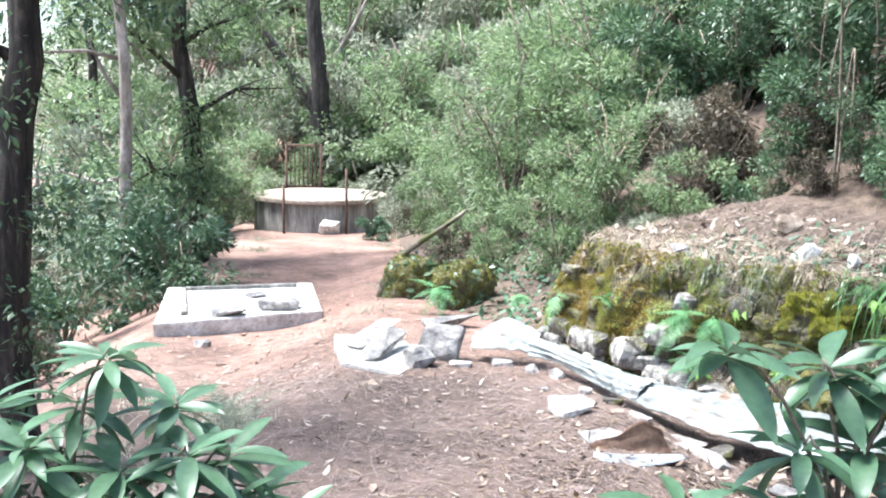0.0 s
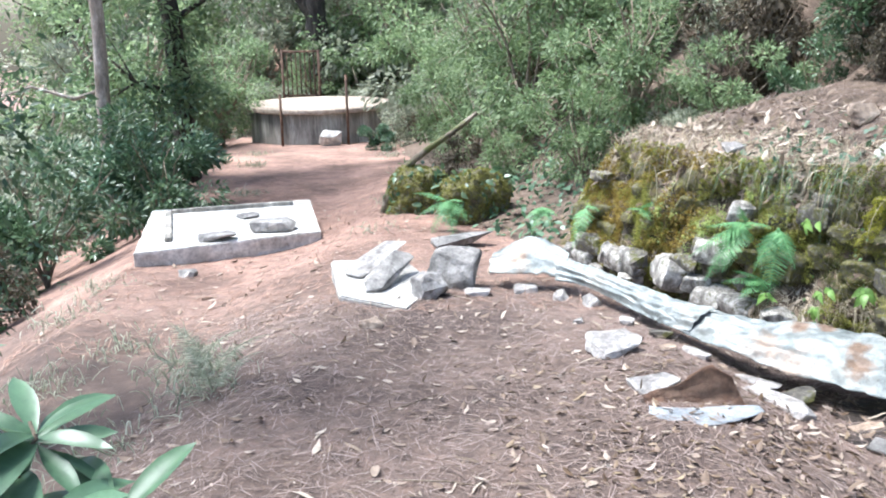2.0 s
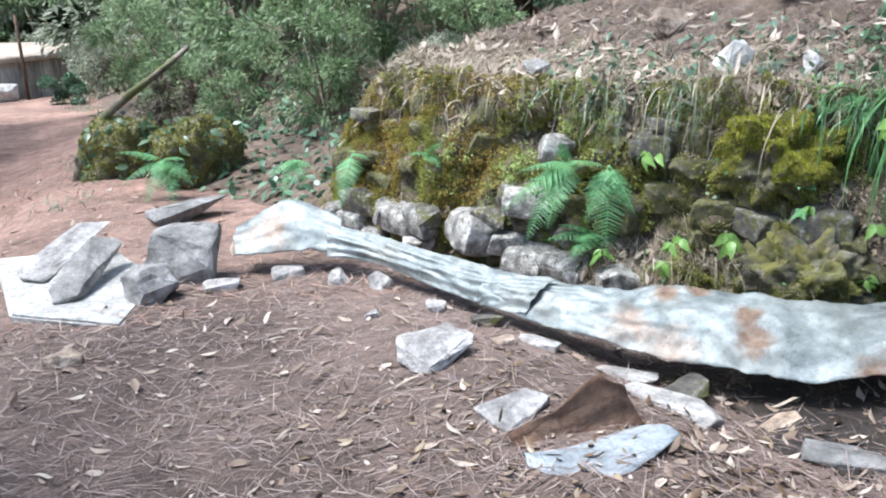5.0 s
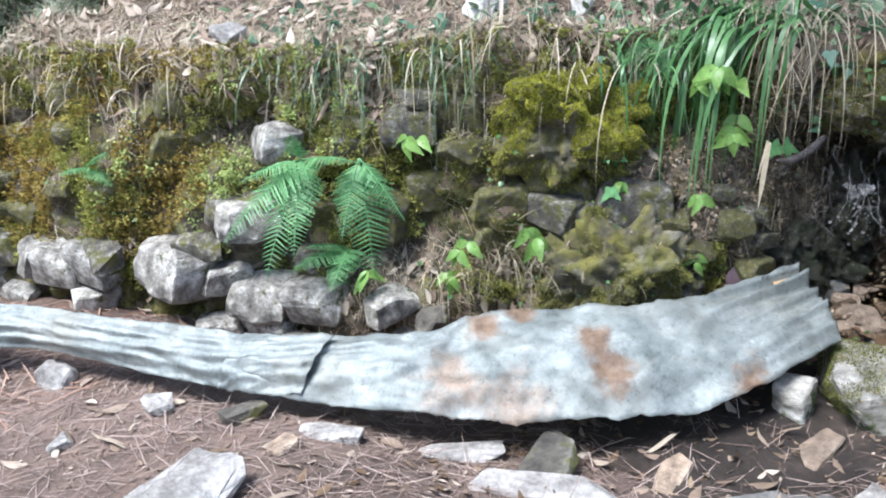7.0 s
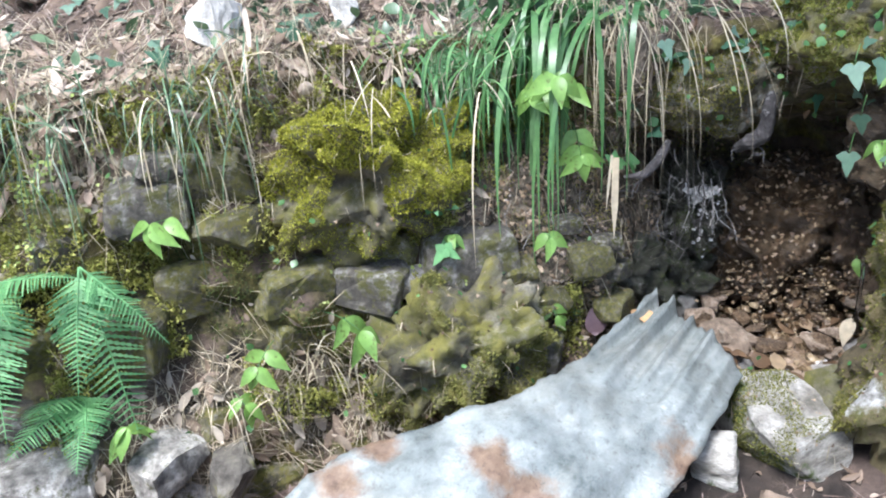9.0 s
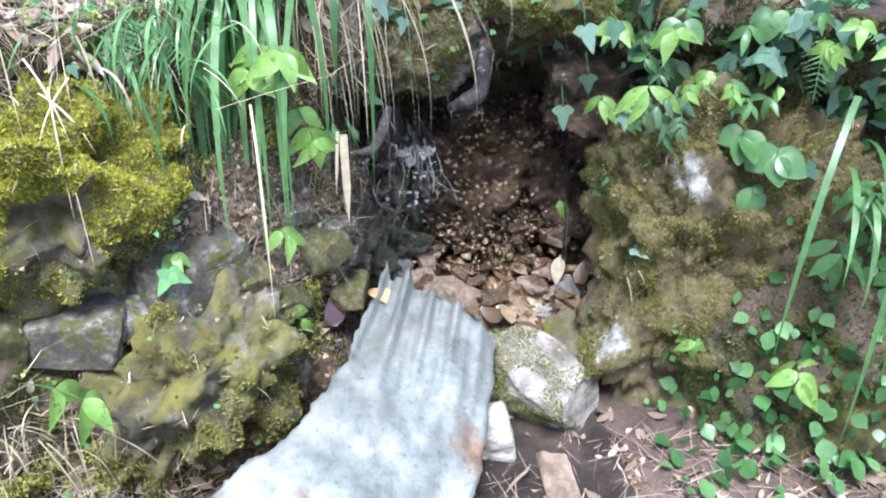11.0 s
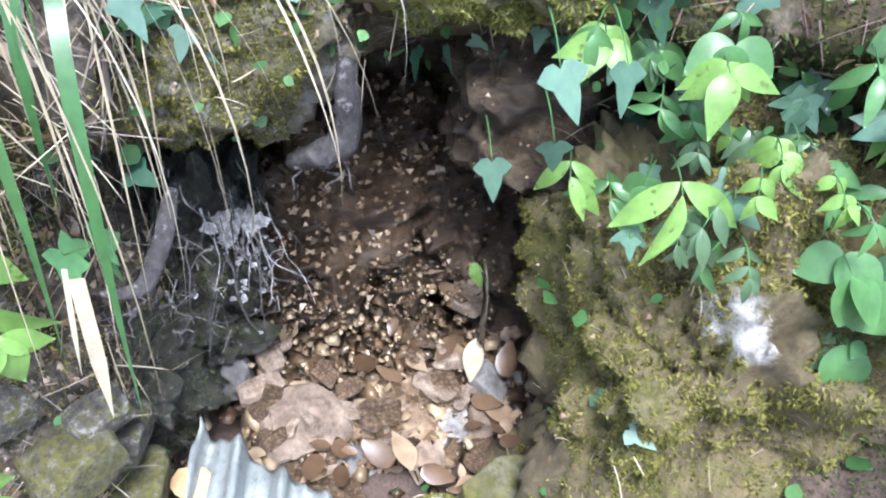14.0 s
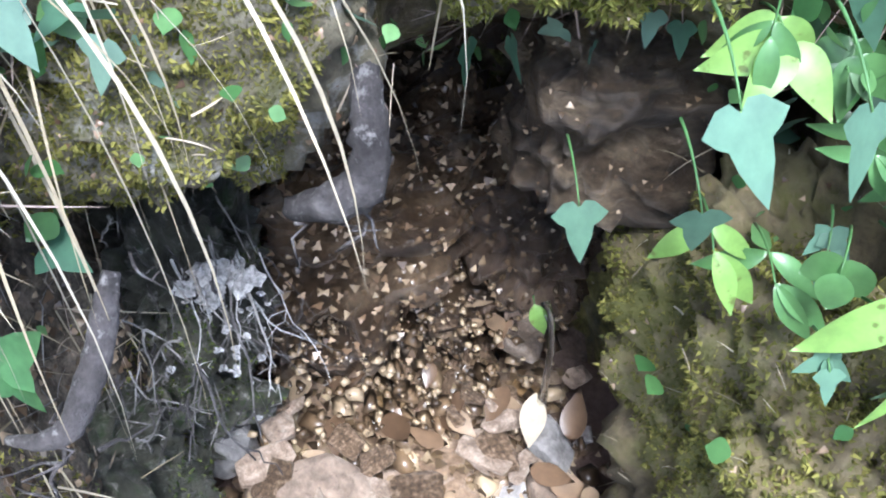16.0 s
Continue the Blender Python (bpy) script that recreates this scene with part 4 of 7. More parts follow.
# bushes beside the path and slab
for k, x, y, sc in ((0, -4.3, 12.6, 1.0), (0, -5.2, 11.0, 1.1), (5, -4.9, 13.6, 1.1), (0, -5.4, 15.2, 1.25), (2, -6.4, 12.5, 1.2), (2, -6.6, 10.0, 1.0), (3, -4.8, 8.9, 0.7), (2, -5.6, 7.6, 0.8),
                    (3, -4.2, 6.6, 0.6), (3, -3.6, 5.4, 0.5), (5, -6.2, 17.5, 1.2), (0, -6.9, 20.5, 1.2), (3, -6.0, 18.8, 0.7), (2, -7.5, 15.5, 1.3), (2, -8.5, 12.0, 1.3), (3, -7.5, 8.5, 1.0), (2, -6.5, 5.5, 0.9),
                    (4, 0.9, 13.4, 1.25), (4, 1.7, 14.6, 1.4), (1, 0.2, 15.4, 1.1), (1, 2.3, 13.0, 1.2), (4, 0.6, 17.5, 1.3), (1, -0.4, 18.5, 1.0), (1, 1.5, 11.9, 0.9), (2, 3.0, 13.8, 1.3), (4, 2.6, 15.5, 1.5),
                    (3, -0.2, 13.0, 0.5), (1, 0.6, 12.3, 0.6), (2, 2.8, 11.6, 0.8), (3, 3.4, 11.0, 0.6), (1, 3.9, 12.0, 0.9), (2, 4.6, 11.4, 0.9), (0, 5.3, 11.0, 1.0), (3, 4.6, 10.2, 0.6), (5, 5.8, 10.0, 0.8),
                    (1, 4.6, 13.5, 1.3), (2, 5.6, 12.6, 1.2), (3, 6.4, 11.4, 1.1), (0, 6.6, 9.6, 1.0), (2, 7.2, 10.6, 1.2), (3, 5.6, 8.6, 0.5), (0, 6.2, 8.2, 0.7), (1, 6.8, 12.8, 1.3),
                    (2, -1.2, 22.0, 1.0), (3, -1.4, 24.5, 1.0), (2, -1.0, 27.0, 1.3), (2, -3.0, 28.5, 1.3), (3, -4.6, 29.0, 1.2), (2, -6.3, 27.6, 1.3), (0, -7.6, 25.0, 1.4), (2, -8.0, 22.4, 1.3), (5, -2.0, 20.8, 0.5)):
    put(KINDS, k, x, y, rng.uniform(0, 360), sc)
# pale kinds only, whose leaf colour carries the haze of the woods
for _ in range(120):
    x, y = rng.uniform(-16, 18), rng.uniform(16, 42)
    if -7.5 < x + 0.12 * (y - 20) < 0 and y < 28:
        continue
    put(KINDS, int(rng.choice([1, 1, 2, 2, 2, 4])), x, y, rng.uniform(0, 360), rng.uniform(1.1, 2.2))
for _ in range(70):
    put(KINDS, int(rng.choice([1, 2, 2, 4])), rng.uniform(-22, 20), rng.uniform(31, 62), rng.uniform(0, 360), rng.uniform(2.4, 4.2))
for _ in range(40):
    x, y = rng.uniform(3.5, 14), rng.uniform(10, 20)
    put(KINDS, int(rng.choice([1, 2, 2, 3, 4])), x, y, rng.uniform(0, 360), rng.uniform(0.9, 1.7))
for k, x, y, sc in ((1, 1.3, 10.4, 0.7), (4, 1.9, 10.6, 0.8), (2, 2.2, 9.9, 0.5), (1, 2.7, 10.0, 0.7), (4, 3.1, 10.4, 0.9), (2, 3.3, 9.4, 0.55), (3, 3.9, 9.3, 0.5), (1, 4.0, 10.0, 0.8), (2, 4.5, 9.5, 0.8), (0, 4.9, 9.0, 0.7),
                    (3, 4.6, 8.4, 0.5), (2, 5.2, 8.0, 0.7), (1, 5.4, 9.2, 0.9), (0, 5.2, 7.2, 0.6), (3, 4.7, 7.3, 0.4), (2, 5.8, 6.6, 0.8), (3, 5.2, 5.9, 0.5), (0, 5.6, 5.2, 0.7), (3, 4.9, 4.6, 0.5), (2, 5.4, 3.8, 0.7),
                    (1, 5.0, 2.8, 0.7), (2, 4.6, 1.6, 0.7), (0, 4.2, 0.4, 0.7), (3, 6.4, 7.6, 0.9), (2, 6.9, 6.2, 1.0), (1, 6.8, 4.6, 1.0), (0, 6.4, 3.0, 1.0), (4, 7.6, 8.4, 1.2), (2, 8.0, 9.6, 1.3), (3, 7.0, 9.2, 1.2)):
    put(KINDS, k, x, y, rng.uniform(0, 360), sc)
for k, x, y, sc in ((2, -8.5, 16.5, 2.0), (4, -9.5, 18.5, 1.6), (2, -10.5, 15.0, 2.0), (2, -7.8, 20.0, 1.8), (1, -11.5, 20.0, 2.2), (2, -9.0, 24.0, 2.4), (4, -6.5, 23.5, 1.3), (2, -12.0, 12.0, 1.8), (1, -9.0, 9.5, 1.3),
                    (2, -7.6, 32.5, 2.2), (4, -4.95, 29.3, 1.25), (2, -2.2, 32.0, 2.2), (4, -4.4, 33.5, 2.0), (2, 0.5, 30.0, 2.2), (4, 2.0, 22.0, 1.6), (1, 0.2, 24.0, 1.6),
                    (4, -1.6, 29.5, 2.3), (4, -3.2, 31.5, 2.6), (2, 1.5, 27.0, 2.6), (1, -0.6, 33.0, 3.2), (2, 3.5, 31.0, 3.2), (4, -9.6, 30.0, 2.2), (2, -5.8, 34.0, 3.4), (2, 4.1, 7.7, 0.55), (3, 4.4, 7.0, 0.5), (1, 4.9, 7.9, 0.7), (2, 4.7, 6.3, 0.5), (3, 5.3, 7.0, 0.8), (0, 5.6, 7.9, 0.9), (2, 6.0, 7.2, 1.0), (3, 4.9, 8.7, 0.8), (1, 6.0, 6.0, 1.0), (4, 6.8, 7.6, 1.1),
                    (3, 3.6, 8.6, 0.35), (2, -1.0, 36, 3.2), (2, -3.0, 40, 3.6), (2, 1.2, 38, 3.4), (2, -0.5, 46, 4.2), (2, 4.0, 8.5, 0.5), (3, 5.0, 5.4, 0.5), (2, 6.3, 8.6, 1.1), (3, 7.2, 7.0, 1.2), (4, 8.0, 6.4, 1.3)):
    put(KINDS, k, x, y, rng.uniform(0, 360), sc)
# trees by name in the view, the woods behind, four unseen added for shade
for k, x, y, turn, sc in ((3, -2.74, 5.08, 0, 0.42), (2, -5.6, 14.2, 20, 1.1), (1, -5.2, 16.5, 100, 1.05), 
                          (1, -14, 33, 90, 1.3), (0, 8, 30, 120, 1.2), (0, 11, 22, 70, 1.1), (3, 13, 28, 0, 1.2),
                          (0, -18, 26, 10, 1.2), (0, 17, 20, 30, 1.1), (1, 10, 15, 10, 0.9),
                          (1, -10, 42, 50, 1.5), (3, 8, 40, 50, 1.5), (0, 16, 36, 0, 1.5), (1, -18, 40, 20, 1.5), (3, 8.2, 9.6, 40, 0.9), (4, 7.6, 9.6, 0, 1.0), (4, 8.4, 12.6, 15, 1.1), (5, 5.4, 4.5, 0, 1.0)):
    put(TREES, k, x, y, turn, sc)


# forked dark tree behind the tank
forked = thing("tree", (-5.0, 30.2, float(ground_z(-5.0, 30.2))), "dark forked tree with a leaning limb behind the tank", "tree", "woodland trees")
part("trunk", Soup().tube(along(np.array([(0, 0, -0.3), (0.02, 0, 1.5), (0.0, 0, 3.4), (-0.05, 0, 5.0), (-0.25, 0, 7.4), (-0.2, 0.2, 10.5)]), 30)[0], np.linspace(0.46, 0.2, 30), 12, 0.06), BARK_DARK, forked)
part("limb", Soup().tube(along(np.array([(0.0, 0, 3.5), (-0.5, -0.05, 4.3), (-1.4, -0.1, 5.6), (-2.6, -0.1, 7.2), (-3.6, 0, 9.0)]), 24)[0], np.linspace(0.27, 0.12, 24), 10, 0.08), BARK_DARK, forked)
part("limb", Soup().tube(along(np.array([(0.1, 0, 4.6), (0.55, -0.1, 5.6), (1.3, -0.1, 6.9), (2.1, 0, 8.6)]), 20)[0], np.linspace(0.10, 0.05, 20), 8, 0.08), BARK_PALE, forked)
rv = np.random.default_rng(64)
for k in range(12):
    x, y = rv.uniform(3.4, 5.8), rv.uniform(8.4, 10.4)
    z, h, w = hill_z(x, y), rv.uniform(1.0, 2.3), rv.uniform(-0.7, 0.5)
    obj("bare_stem", Soup().tube(*(lambda q: (q, np.linspace(0.014, 0.005, 14)))(along(np.array([(x, y, z - 0.1), (x + 0.1 * w, y, z + 0.5 * h), (x + 0.5 * w, y - 0.1, z + 0.9 * h), (x + w, y - 0.2, z + 0.85 * h), (x + 1.2 * w, y - 0.25, z + 0.45 * h)]), 14)[0]), 6, 0.1), TWIG,
        label="bare brown stem arching over the bank", category="stem", group="bare stems")


# ---- the rubble wall ----
bank_n = np.cross(np.gradient(bank_grid, axis=1), np.gradient(bank_grid, axis=0))
bank_n = unit(bank_n)
bank_n *= np.sign((bank_n * np.concatenate([-inward, np.full((len(foot), 1), 0.4)], 1)[:, None]).sum(-1, keepdims=True))
foot_len = np.concatenate([[0], np.cumsum(np.linalg.norm(np.diff(foot, axis=0), axis=1))])


def bank_sample(n, y0, y1, v0, v1, r=rng):
    """Random places and normals on the bank between two stretches of its foot."""
    ok = np.where((foot[:, 1] > y0) & (foot[:, 1] < y1))[0]
    i = np.clip(np.interp(r.uniform(foot_len[ok[0]], foot_len[ok[-1]], n), foot_len, np.arange(len(foot))), 0, len(foot) - 1.001)
    j = np.clip(np.interp(r.uniform(v0, v1, n), vs, np.arange(len(vs))), 0, len(vs) - 1.001)
    a, b = i.astype(int), j.astype(int)
    f, g = (i - a)[:, None], (j - b)[:, None]
    p = (bank_grid[a, b] * (1 - f) * (1 - g) + bank_grid[a + 1, b] * f * (1 - g) + bank_grid[a, b + 1] * (1 - f) * g + bank_grid[a + 1, b + 1] * f * g)
    return p, bank_n[a, b]


def snap(p):
    """The bank's nearest place and its normal."""
    d = ((bank_grid - np.asarray(p, float)) ** 2).sum(-1)
    k = np.unravel_index(np.argmin(d), d.shape)
    return bank_grid[k], bank_n[k]


wall = thing("wall_rubble", (1.7, 6.4, -0.2), "old dry-stone rubble wall overgrown with moss and ferns", "wall", kind="structure")
STONES = [rock_mesh("wall_stone", (1.0, q, w), 60 + k, points=30, cut=0.42, rough=0.06, levels=1) for k, (q, w) in enumerate(((0.7, 0.6), (0.6, 0.45), (0.8, 0.7), (0.65, 0.38), (0.75, 0.55), (0.6, 0.6)))]
STONE_SETS = []
for m in (WALL_STONE, MOSSY_STONE, GREY_STONE, WALL_PALE):
    row = []
    for me in STONES:
        c = me.copy()
        c.materials.append(m)
        row.append(c)
    STONE_SETS.append(row)


def wall_stone(p, n, size, kind, r, out=0.1):
    me = STONE_SETS[kind][r.integers(len(STONES))]
    ob = new("wall_stone", me)
    ob.parent = wall
    turn = math.degrees(math.atan2(n[0], -n[1])) + r.uniform(-14, 14)
    at_ = np.asarray(p) + np.asarray(n) * size * out
    ob.matrix_world = pose(*at_, r.uniform(-9, 9), r.uniform(-9, 9), turn) @ Matrix.Scale(size, 4)
    ob.matrix_parent_inverse = wall.matrix_basis.inverted()
    return ob


rw = np.random.default_rng(31)
for c, v in enumerate((0.13, 0.27, 0.42, 0.56, 0.70, 0.84)):
    ok = np.where((foot[:, 1] > 5.3) & (foot[:, 1] < 8.0))[0]
    s_at = foot_len[ok[0]] + rw.uniform(0, 0.1)
    while s_at < foot_len[ok[-1]]:
        size = rw.uniform(0.17, 0.32)
        i = int(np.interp(s_at, foot_len, np.arange(len(foot))))
        j = int(np.interp(v + rw.uniform(-0.03, 0.03), vs, np.arange(len(vs))))
        y = foot[i, 1]
        low = c < 2 and y > 6.0
        if rw.uniform() < (0.97 if low else 0.86):
            wall_stone(bank_grid[i, j], bank_n[i, j], size, 3 if (low and rw.uniform() < 0.75) else int(rw.choice([0, 1, 1, 1, 1, 1] if y > 5.6 else [0, 1, 1, 1])), rw, 0.10 if low else -0.20)
        s_at += size * rw.uniform(0.85, 1.15)
# stones that stand out
for p, size, k in (((1.57, 6.45, 0.10), 0.25, 3), ((1.62, 6.46, -0.10), 0.25, 3), ((1.44, 6.88, -0.08), 0.34, 3), ((2.14, 6.17, 0.49), 0.22, 0), ((1.50, 6.70, 0.04), 0.2, 0), ((1.30, 7.15, -0.05), 0.24, 0), ((1.2, 7.35, -0.1), 0.28, 3), ((2.43, 5.72, 0.18), 0.24, 0), ((2.20, 6.14, 0.56), 0.20, 0), ((2.48, 5.56, 0.17), 0.17, 2), ((1.78, 6.65, 0.48), 0.24, 3),
                   ((1.02, 7.72, 0.2), 0.26, 1), ((0.98, 7.75, 0.45), 0.24, 0)):
    q, n = snap(p)
    wall_stone(q, n, size, k, rw, 0.07)
for p, size in (((2.82, 5.10, 0.24), 0.10), ((2.76, 5.16, 0.16), 0.13), ((2.70, 5.28, 0.05), 0.14), ((2.88, 5.02, 0.12), 0.11), ((2.78, 5.24, 0.30), 0.09), ((2.80, 5.06, 0.0), 0.14), ((2.66, 5.36, 0.2), 0.12)):
    q, n = snap(p)
    wall_stone(q, n, size, 1 if size > 0.115 else 0, rw, 0.1)
stone("stone", (2.06, 5.98, -0.28), (0.24, 0.13, 0.14), 40, WALL_STONE, "pale lichen-spotted stone wedged behind the channel", 41)

# mossy boulders
MOUND = boulder("mossy_boulder", (2.55, 5.72, 0.48), (0.45, 0.32, 0.38), -47, MOSSY_STONE, "uneven boulder under thick yellow-green moss in the wall", 71, bumps=0.46, freq=1.7)
LOWER = boulder("mossy_boulder", (2.55, 5.50, -0.02), (0.46, 0.32, 0.40), -47, MOSSY_STONE, "dark moss-grown boulder at the wall foot", 72, bumps=0.36, freq=1.9)
SIDE = boulder("mossy_boulder", (2.84, 4.16, 0.09), (0.52, 0.60, 0.98), -8, SIDE_STONE, "big mossy boulder with white lichen beside the spring", 73, bumps=0.26, subdivisions=6, freq=2.0, square=0.72)
stone("stone", (2.76, 4.50, -0.30), (0.24, 0.26, 0.26), 10, MOSSY_STONE, "dark mossy stone beneath the slanting edge", 79, cut=0.5)
BLOCK = stone("stone_block", (2.71, 4.64, -0.32), (0.40, 0.30, 0.26), 30, WHITE_LAYERED, "whitish mossy stone block below the channel end", 75, cut=0.42)
stone("stone", (2.50, 4.78, -0.29), (0.15, 0.13, 0.18), 10, WHITE_LAYERED, "white wedge stone propping the end of the channel", 76, cut=0.6)
PATH_ROCKS = [boulder("mossy_boulder", (0.12, 10.2, -0.30), (0.7, 0.6, 0.7), 20, MOSSY_STONE, "mossy brown boulder at the side of the path", 77)]
PATH_ROCKS.append(boulder("mossy_boulder", (-0.55, 11.0, -0.45), (0.62, 0.7, 0.8), 70, MOSSY_STONE, "mossy boulder half hidden by weeds", 78))
log = obj("log", Soup().tube([(-1.0, 11.1, -0.75), (-0.93, 11.05, -0.45), (-0.84, 11.03, -0.18), (-0.68, 11.05, -0.02), (-0.44, 11.13, 0.16), (-0.22, 11.15, 0.30), (-0.03, 11.22, 0.44), (0.15, 11.3, 0.57)], [0.05, 0.055, 0.05, 0.045, 0.04, 0.035, 0.028, 0.02], 10, 0.18), stone_mat("weathered_wood", (0.07, 0.055, 0.04), (0.17, 0.14, 0.10), (0.32, 0.28, 0.22), 14, patch=[(0.09, 0.10, 0.03)]),
          label="weathered crooked log leaning over the boulders", category="log")

# stones under and beside the channel
for x, y, sz, tn, mt, lb, sd in ((1.72, 5.10, (0.26, 0.16, 0.13), 20, WALL_STONE, "speckled stone propping the metal channel", 81), (1.60, 5.32, (0.30, 0.10, 0.05), -35, PALE_STONE, "thin pale slat of stone by the channel", 82),
                                 (1.60, 5.00, (0.46, 0.14, 0.06), -55, PALE_STONE, "long pale flat stone beside the channel", 83), (2.02, 4.58, (0.42, 0.18, 0.06), -30, GREY_STONE, "flat grey stone lying in the litter", 84),
                                 (1.98, 4.86, (0.20, 0.10, 0.05), 10, TAN_STONE, "flat brown stone lying in the litter", 85), (2.36, 4.62, (0.24, 0.10, 0.06), 5, TAN_STONE, "flat reddish stone beside the mossy block", 86),
                                 (0.96, 4.98, (0.26, 0.20, 0.07), 30, PALE_STONE, "flat pale stone with a scrap of moss", 87), (0.46, 6.92, (0.20, 0.14, 0.10), 10, PALE_STONE, "small whitish broken stone", 88),
                                 (0.70, 6.72, (0.20, 0.12, 0.09), 60, PALE_STONE, "small whitish broken stone", 89), (0.88, 6.56, (0.13, 0.12, 0.13), 20, PALE_STONE, "small white blocky stone", 90),
                                 (0.10, 6.80, (0.22, 0.14, 0.06), 0, PALE_STONE, "small flat pale stone by the heap", 91), (-0.56, 6.06, (0.16, 0.13, 0.10), 0, TAN_STONE, "small rounded brown stone", 92),
                                 (1.18, 5.62, (0.10, 0.08, 0.05), 0, TAN_STONE, "small brown stone on the soil", 93), (1.03, 6.10, (0.14, 0.10, 0.06), 70, PALE_STONE, "small pale stone under the channel edge", 94),
                                 (1.34, 5.60, (0.22, 0.08, 0.05), -50, PALE_STONE, "small pale slab under the channel edge", 95), (1.20, 5.86, (0.16, 0.10, 0.08), 0, WALL_STONE, "small grey stone under the channel", 96),
                                 (0.74, 6.12, (0.09, 0.07, 0.05), 0, PALE_STONE, "small white pebble on the soil", 97), (2.20, 4.40, (0.16, 0.12, 0.08), 0, PALE_STONE, "small pale stone in the litter", 98),
                                 (-2.72, 8.95, (0.2, 0.15, 0.12), 0, GREY_STONE, "grey stone beside the concrete slab", 99)):
    stone("stone" if sz[2] > 0.065 else "flat_stone", (x, y), sz, tn, mt, lb, sd, cut=0.5, sink=0.4)
for x, y, sz, tn, sd in ((-2.66, 9.85, (0.42, 0.22, 0.10), 10, 101), (-2.16, 10.25, (0.56, 0.30, 0.14), 5, 102), (-2.6, 10.9, (0.3, 0.2, 0.05), 30, 103)):
    stone("flat_stone", (x, y, -0.60), sz, tn, GREY_STONE, "flat grey stone lying on the concrete slab", sd, sink=0.05, cut=0.5)
for p, sz, mt, lb in (((2.62, 6.24, 0.80), (0.21, 0.16, 0.19), CONCRETE, "bright white stone lying on top of the bank"), ((2.82, 5.94, 0.80), (0.13, 0.10, 0.12), CONCRETE, "small white stone on the bank"),
                      ((2.84, 7.2, 1.0), (0.26, 0.2, 0.14), TAN_STONE, "reddish brown stone among the needles on the bank"), ((1.86, 6.9, 0.84), (0.16, 0.12, 0.08), PALE_STONE, "pale stone among the needles on the bank")):
    q, n = snap(p)
    stone("stone", (p[0], p[1], q[2]), sz, 20, mt, lb, int(p[1] * 10), tilt=(25, 0))

# folded rusty sheet on the soil
fold = thing("metal_scrap", (1.08, 4.72, -0.1), "folded piece of sheet metal, rusty brown inside and bluish outside", "scrap metal")
FOLD_RUST = stone_mat("brown_rust", (0.07, 0.036, 0.022), (0.14, 0.075, 0.045), (0.24, 0.16, 0.11), 10, rough=0.7)
CREASE = [(0.89, 4.72, -0.10), (1.00, 4.74, -0.10), (1.12, 4.76, -0.105), (1.25, 4.77, -0.11), (1.37, 4.78, -0.115)]
back_flap = sheet_soup([(0.87, 4.79, -0.06), (0.95, 4.79, -0.03), (1.05, 4.79, 0.01), (1.19, 4.80, 0.075), (1.30, 4.83, 0.01)], CREASE, 40, 14, -0.012, ragged=0.06, seed=12, crumple=0.012)
child_at(obj("rusty_flap", back_flap.mesh("rusty_flap", True), FOLD_RUST, label="rust-brown upturned flap"), fold)
front_flap = sheet_soup(CREASE, [(0.87, 4.62, -0.075), (0.97, 4.52, -0.07), (1.09, 4.49, -0.07), (1.25, 4.55, -0.075), (1.40, 4.64, -0.08)], 40, 16, 0.018, ragged=0.06, seed=13, crumple=0.012)
child_at(obj("zinc_flap", front_flap.mesh("zinc_flap", True), stone_mat("bright_zinc", (0.22, 0.245, 0.26), (0.36, 0.39, 0.41), (0.52, 0.55, 0.57), 12, rough=0.5, vary=0.02, depth=0.004), label="bluish zinc flap lying on the soil"), fold)

# ---- ferns ----
def fern(name, base, tips, label, droop=0.35, wide=0.42, group="ferns on the wall", material=None):
    """Fronds from one root to the given tips."""
    ob = thing(name, base, label, "fern", group)
    for k, tip in enumerate(tips):
        d = np.subtract(tip, base).astype(float)
        ln = float(np.linalg.norm(d))
        way = d + [0, 0, droop * ln]
        s = Soup()
        frond(s, (0, 0, 0), way, float(np.linalg.norm(way)), droop * ln / float(np.linalg.norm(way)), wide)
        part("frond", s, material or LEAF_FERN, ob)
    return ob


fern("fern", (1.82, 6.40, 0.38), [(1.55, 6.27, 0.03), (1.47, 6.40, 0.15), (1.64, 6.22, 0.10), (1.72, 6.20, 0.36), (1.58, 6.44, 0.34), (1.90, 6.16, 0.40), (1.76, 6.36, 0.50)],
     "large lush green fern growing out of the wall", 0.22, 0.38)
fern("fern", (1.98, 6.26, 0.38), [(1.90, 6.10, -0.05), (2.04, 6.08, 0.16), (1.82, 6.18, 0.12)], "lush green fern drooping from the wall", 0.2, 0.40)
fern("fern", (1.94, 6.30, 0.02), [(1.66, 6.28, 0.02), (1.74, 6.16, -0.05), (1.72, 6.26, 0.10), (1.78, 6.14, 0.04)], "small green fern low on the wall", 0.3, 0.4)
fern("fern", (0.66, 7.98, 0.14), [(0.50, 7.92, 0.05), (0.56, 7.84, -0.08), (0.72, 7.80, 0.02), (0.78, 7.86, 0.09), (0.60, 7.85, 0.12)], "small green fern at the end of the wall", 0.35)
fern("fern", (1.00, 7.76, 0.20), [(0.87, 7.58, -0.12), (1.08, 7.62, 0.18)], "single drooping fern frond on the wall", 0.35)
fern("fern", (1.33, 7.22, 0.29), [(1.20, 7.16, 0.30), (1.38, 7.10, 0.37), (1.36, 7.06, 0.24)], "little fern sprouting from mossy stones", 0.3)
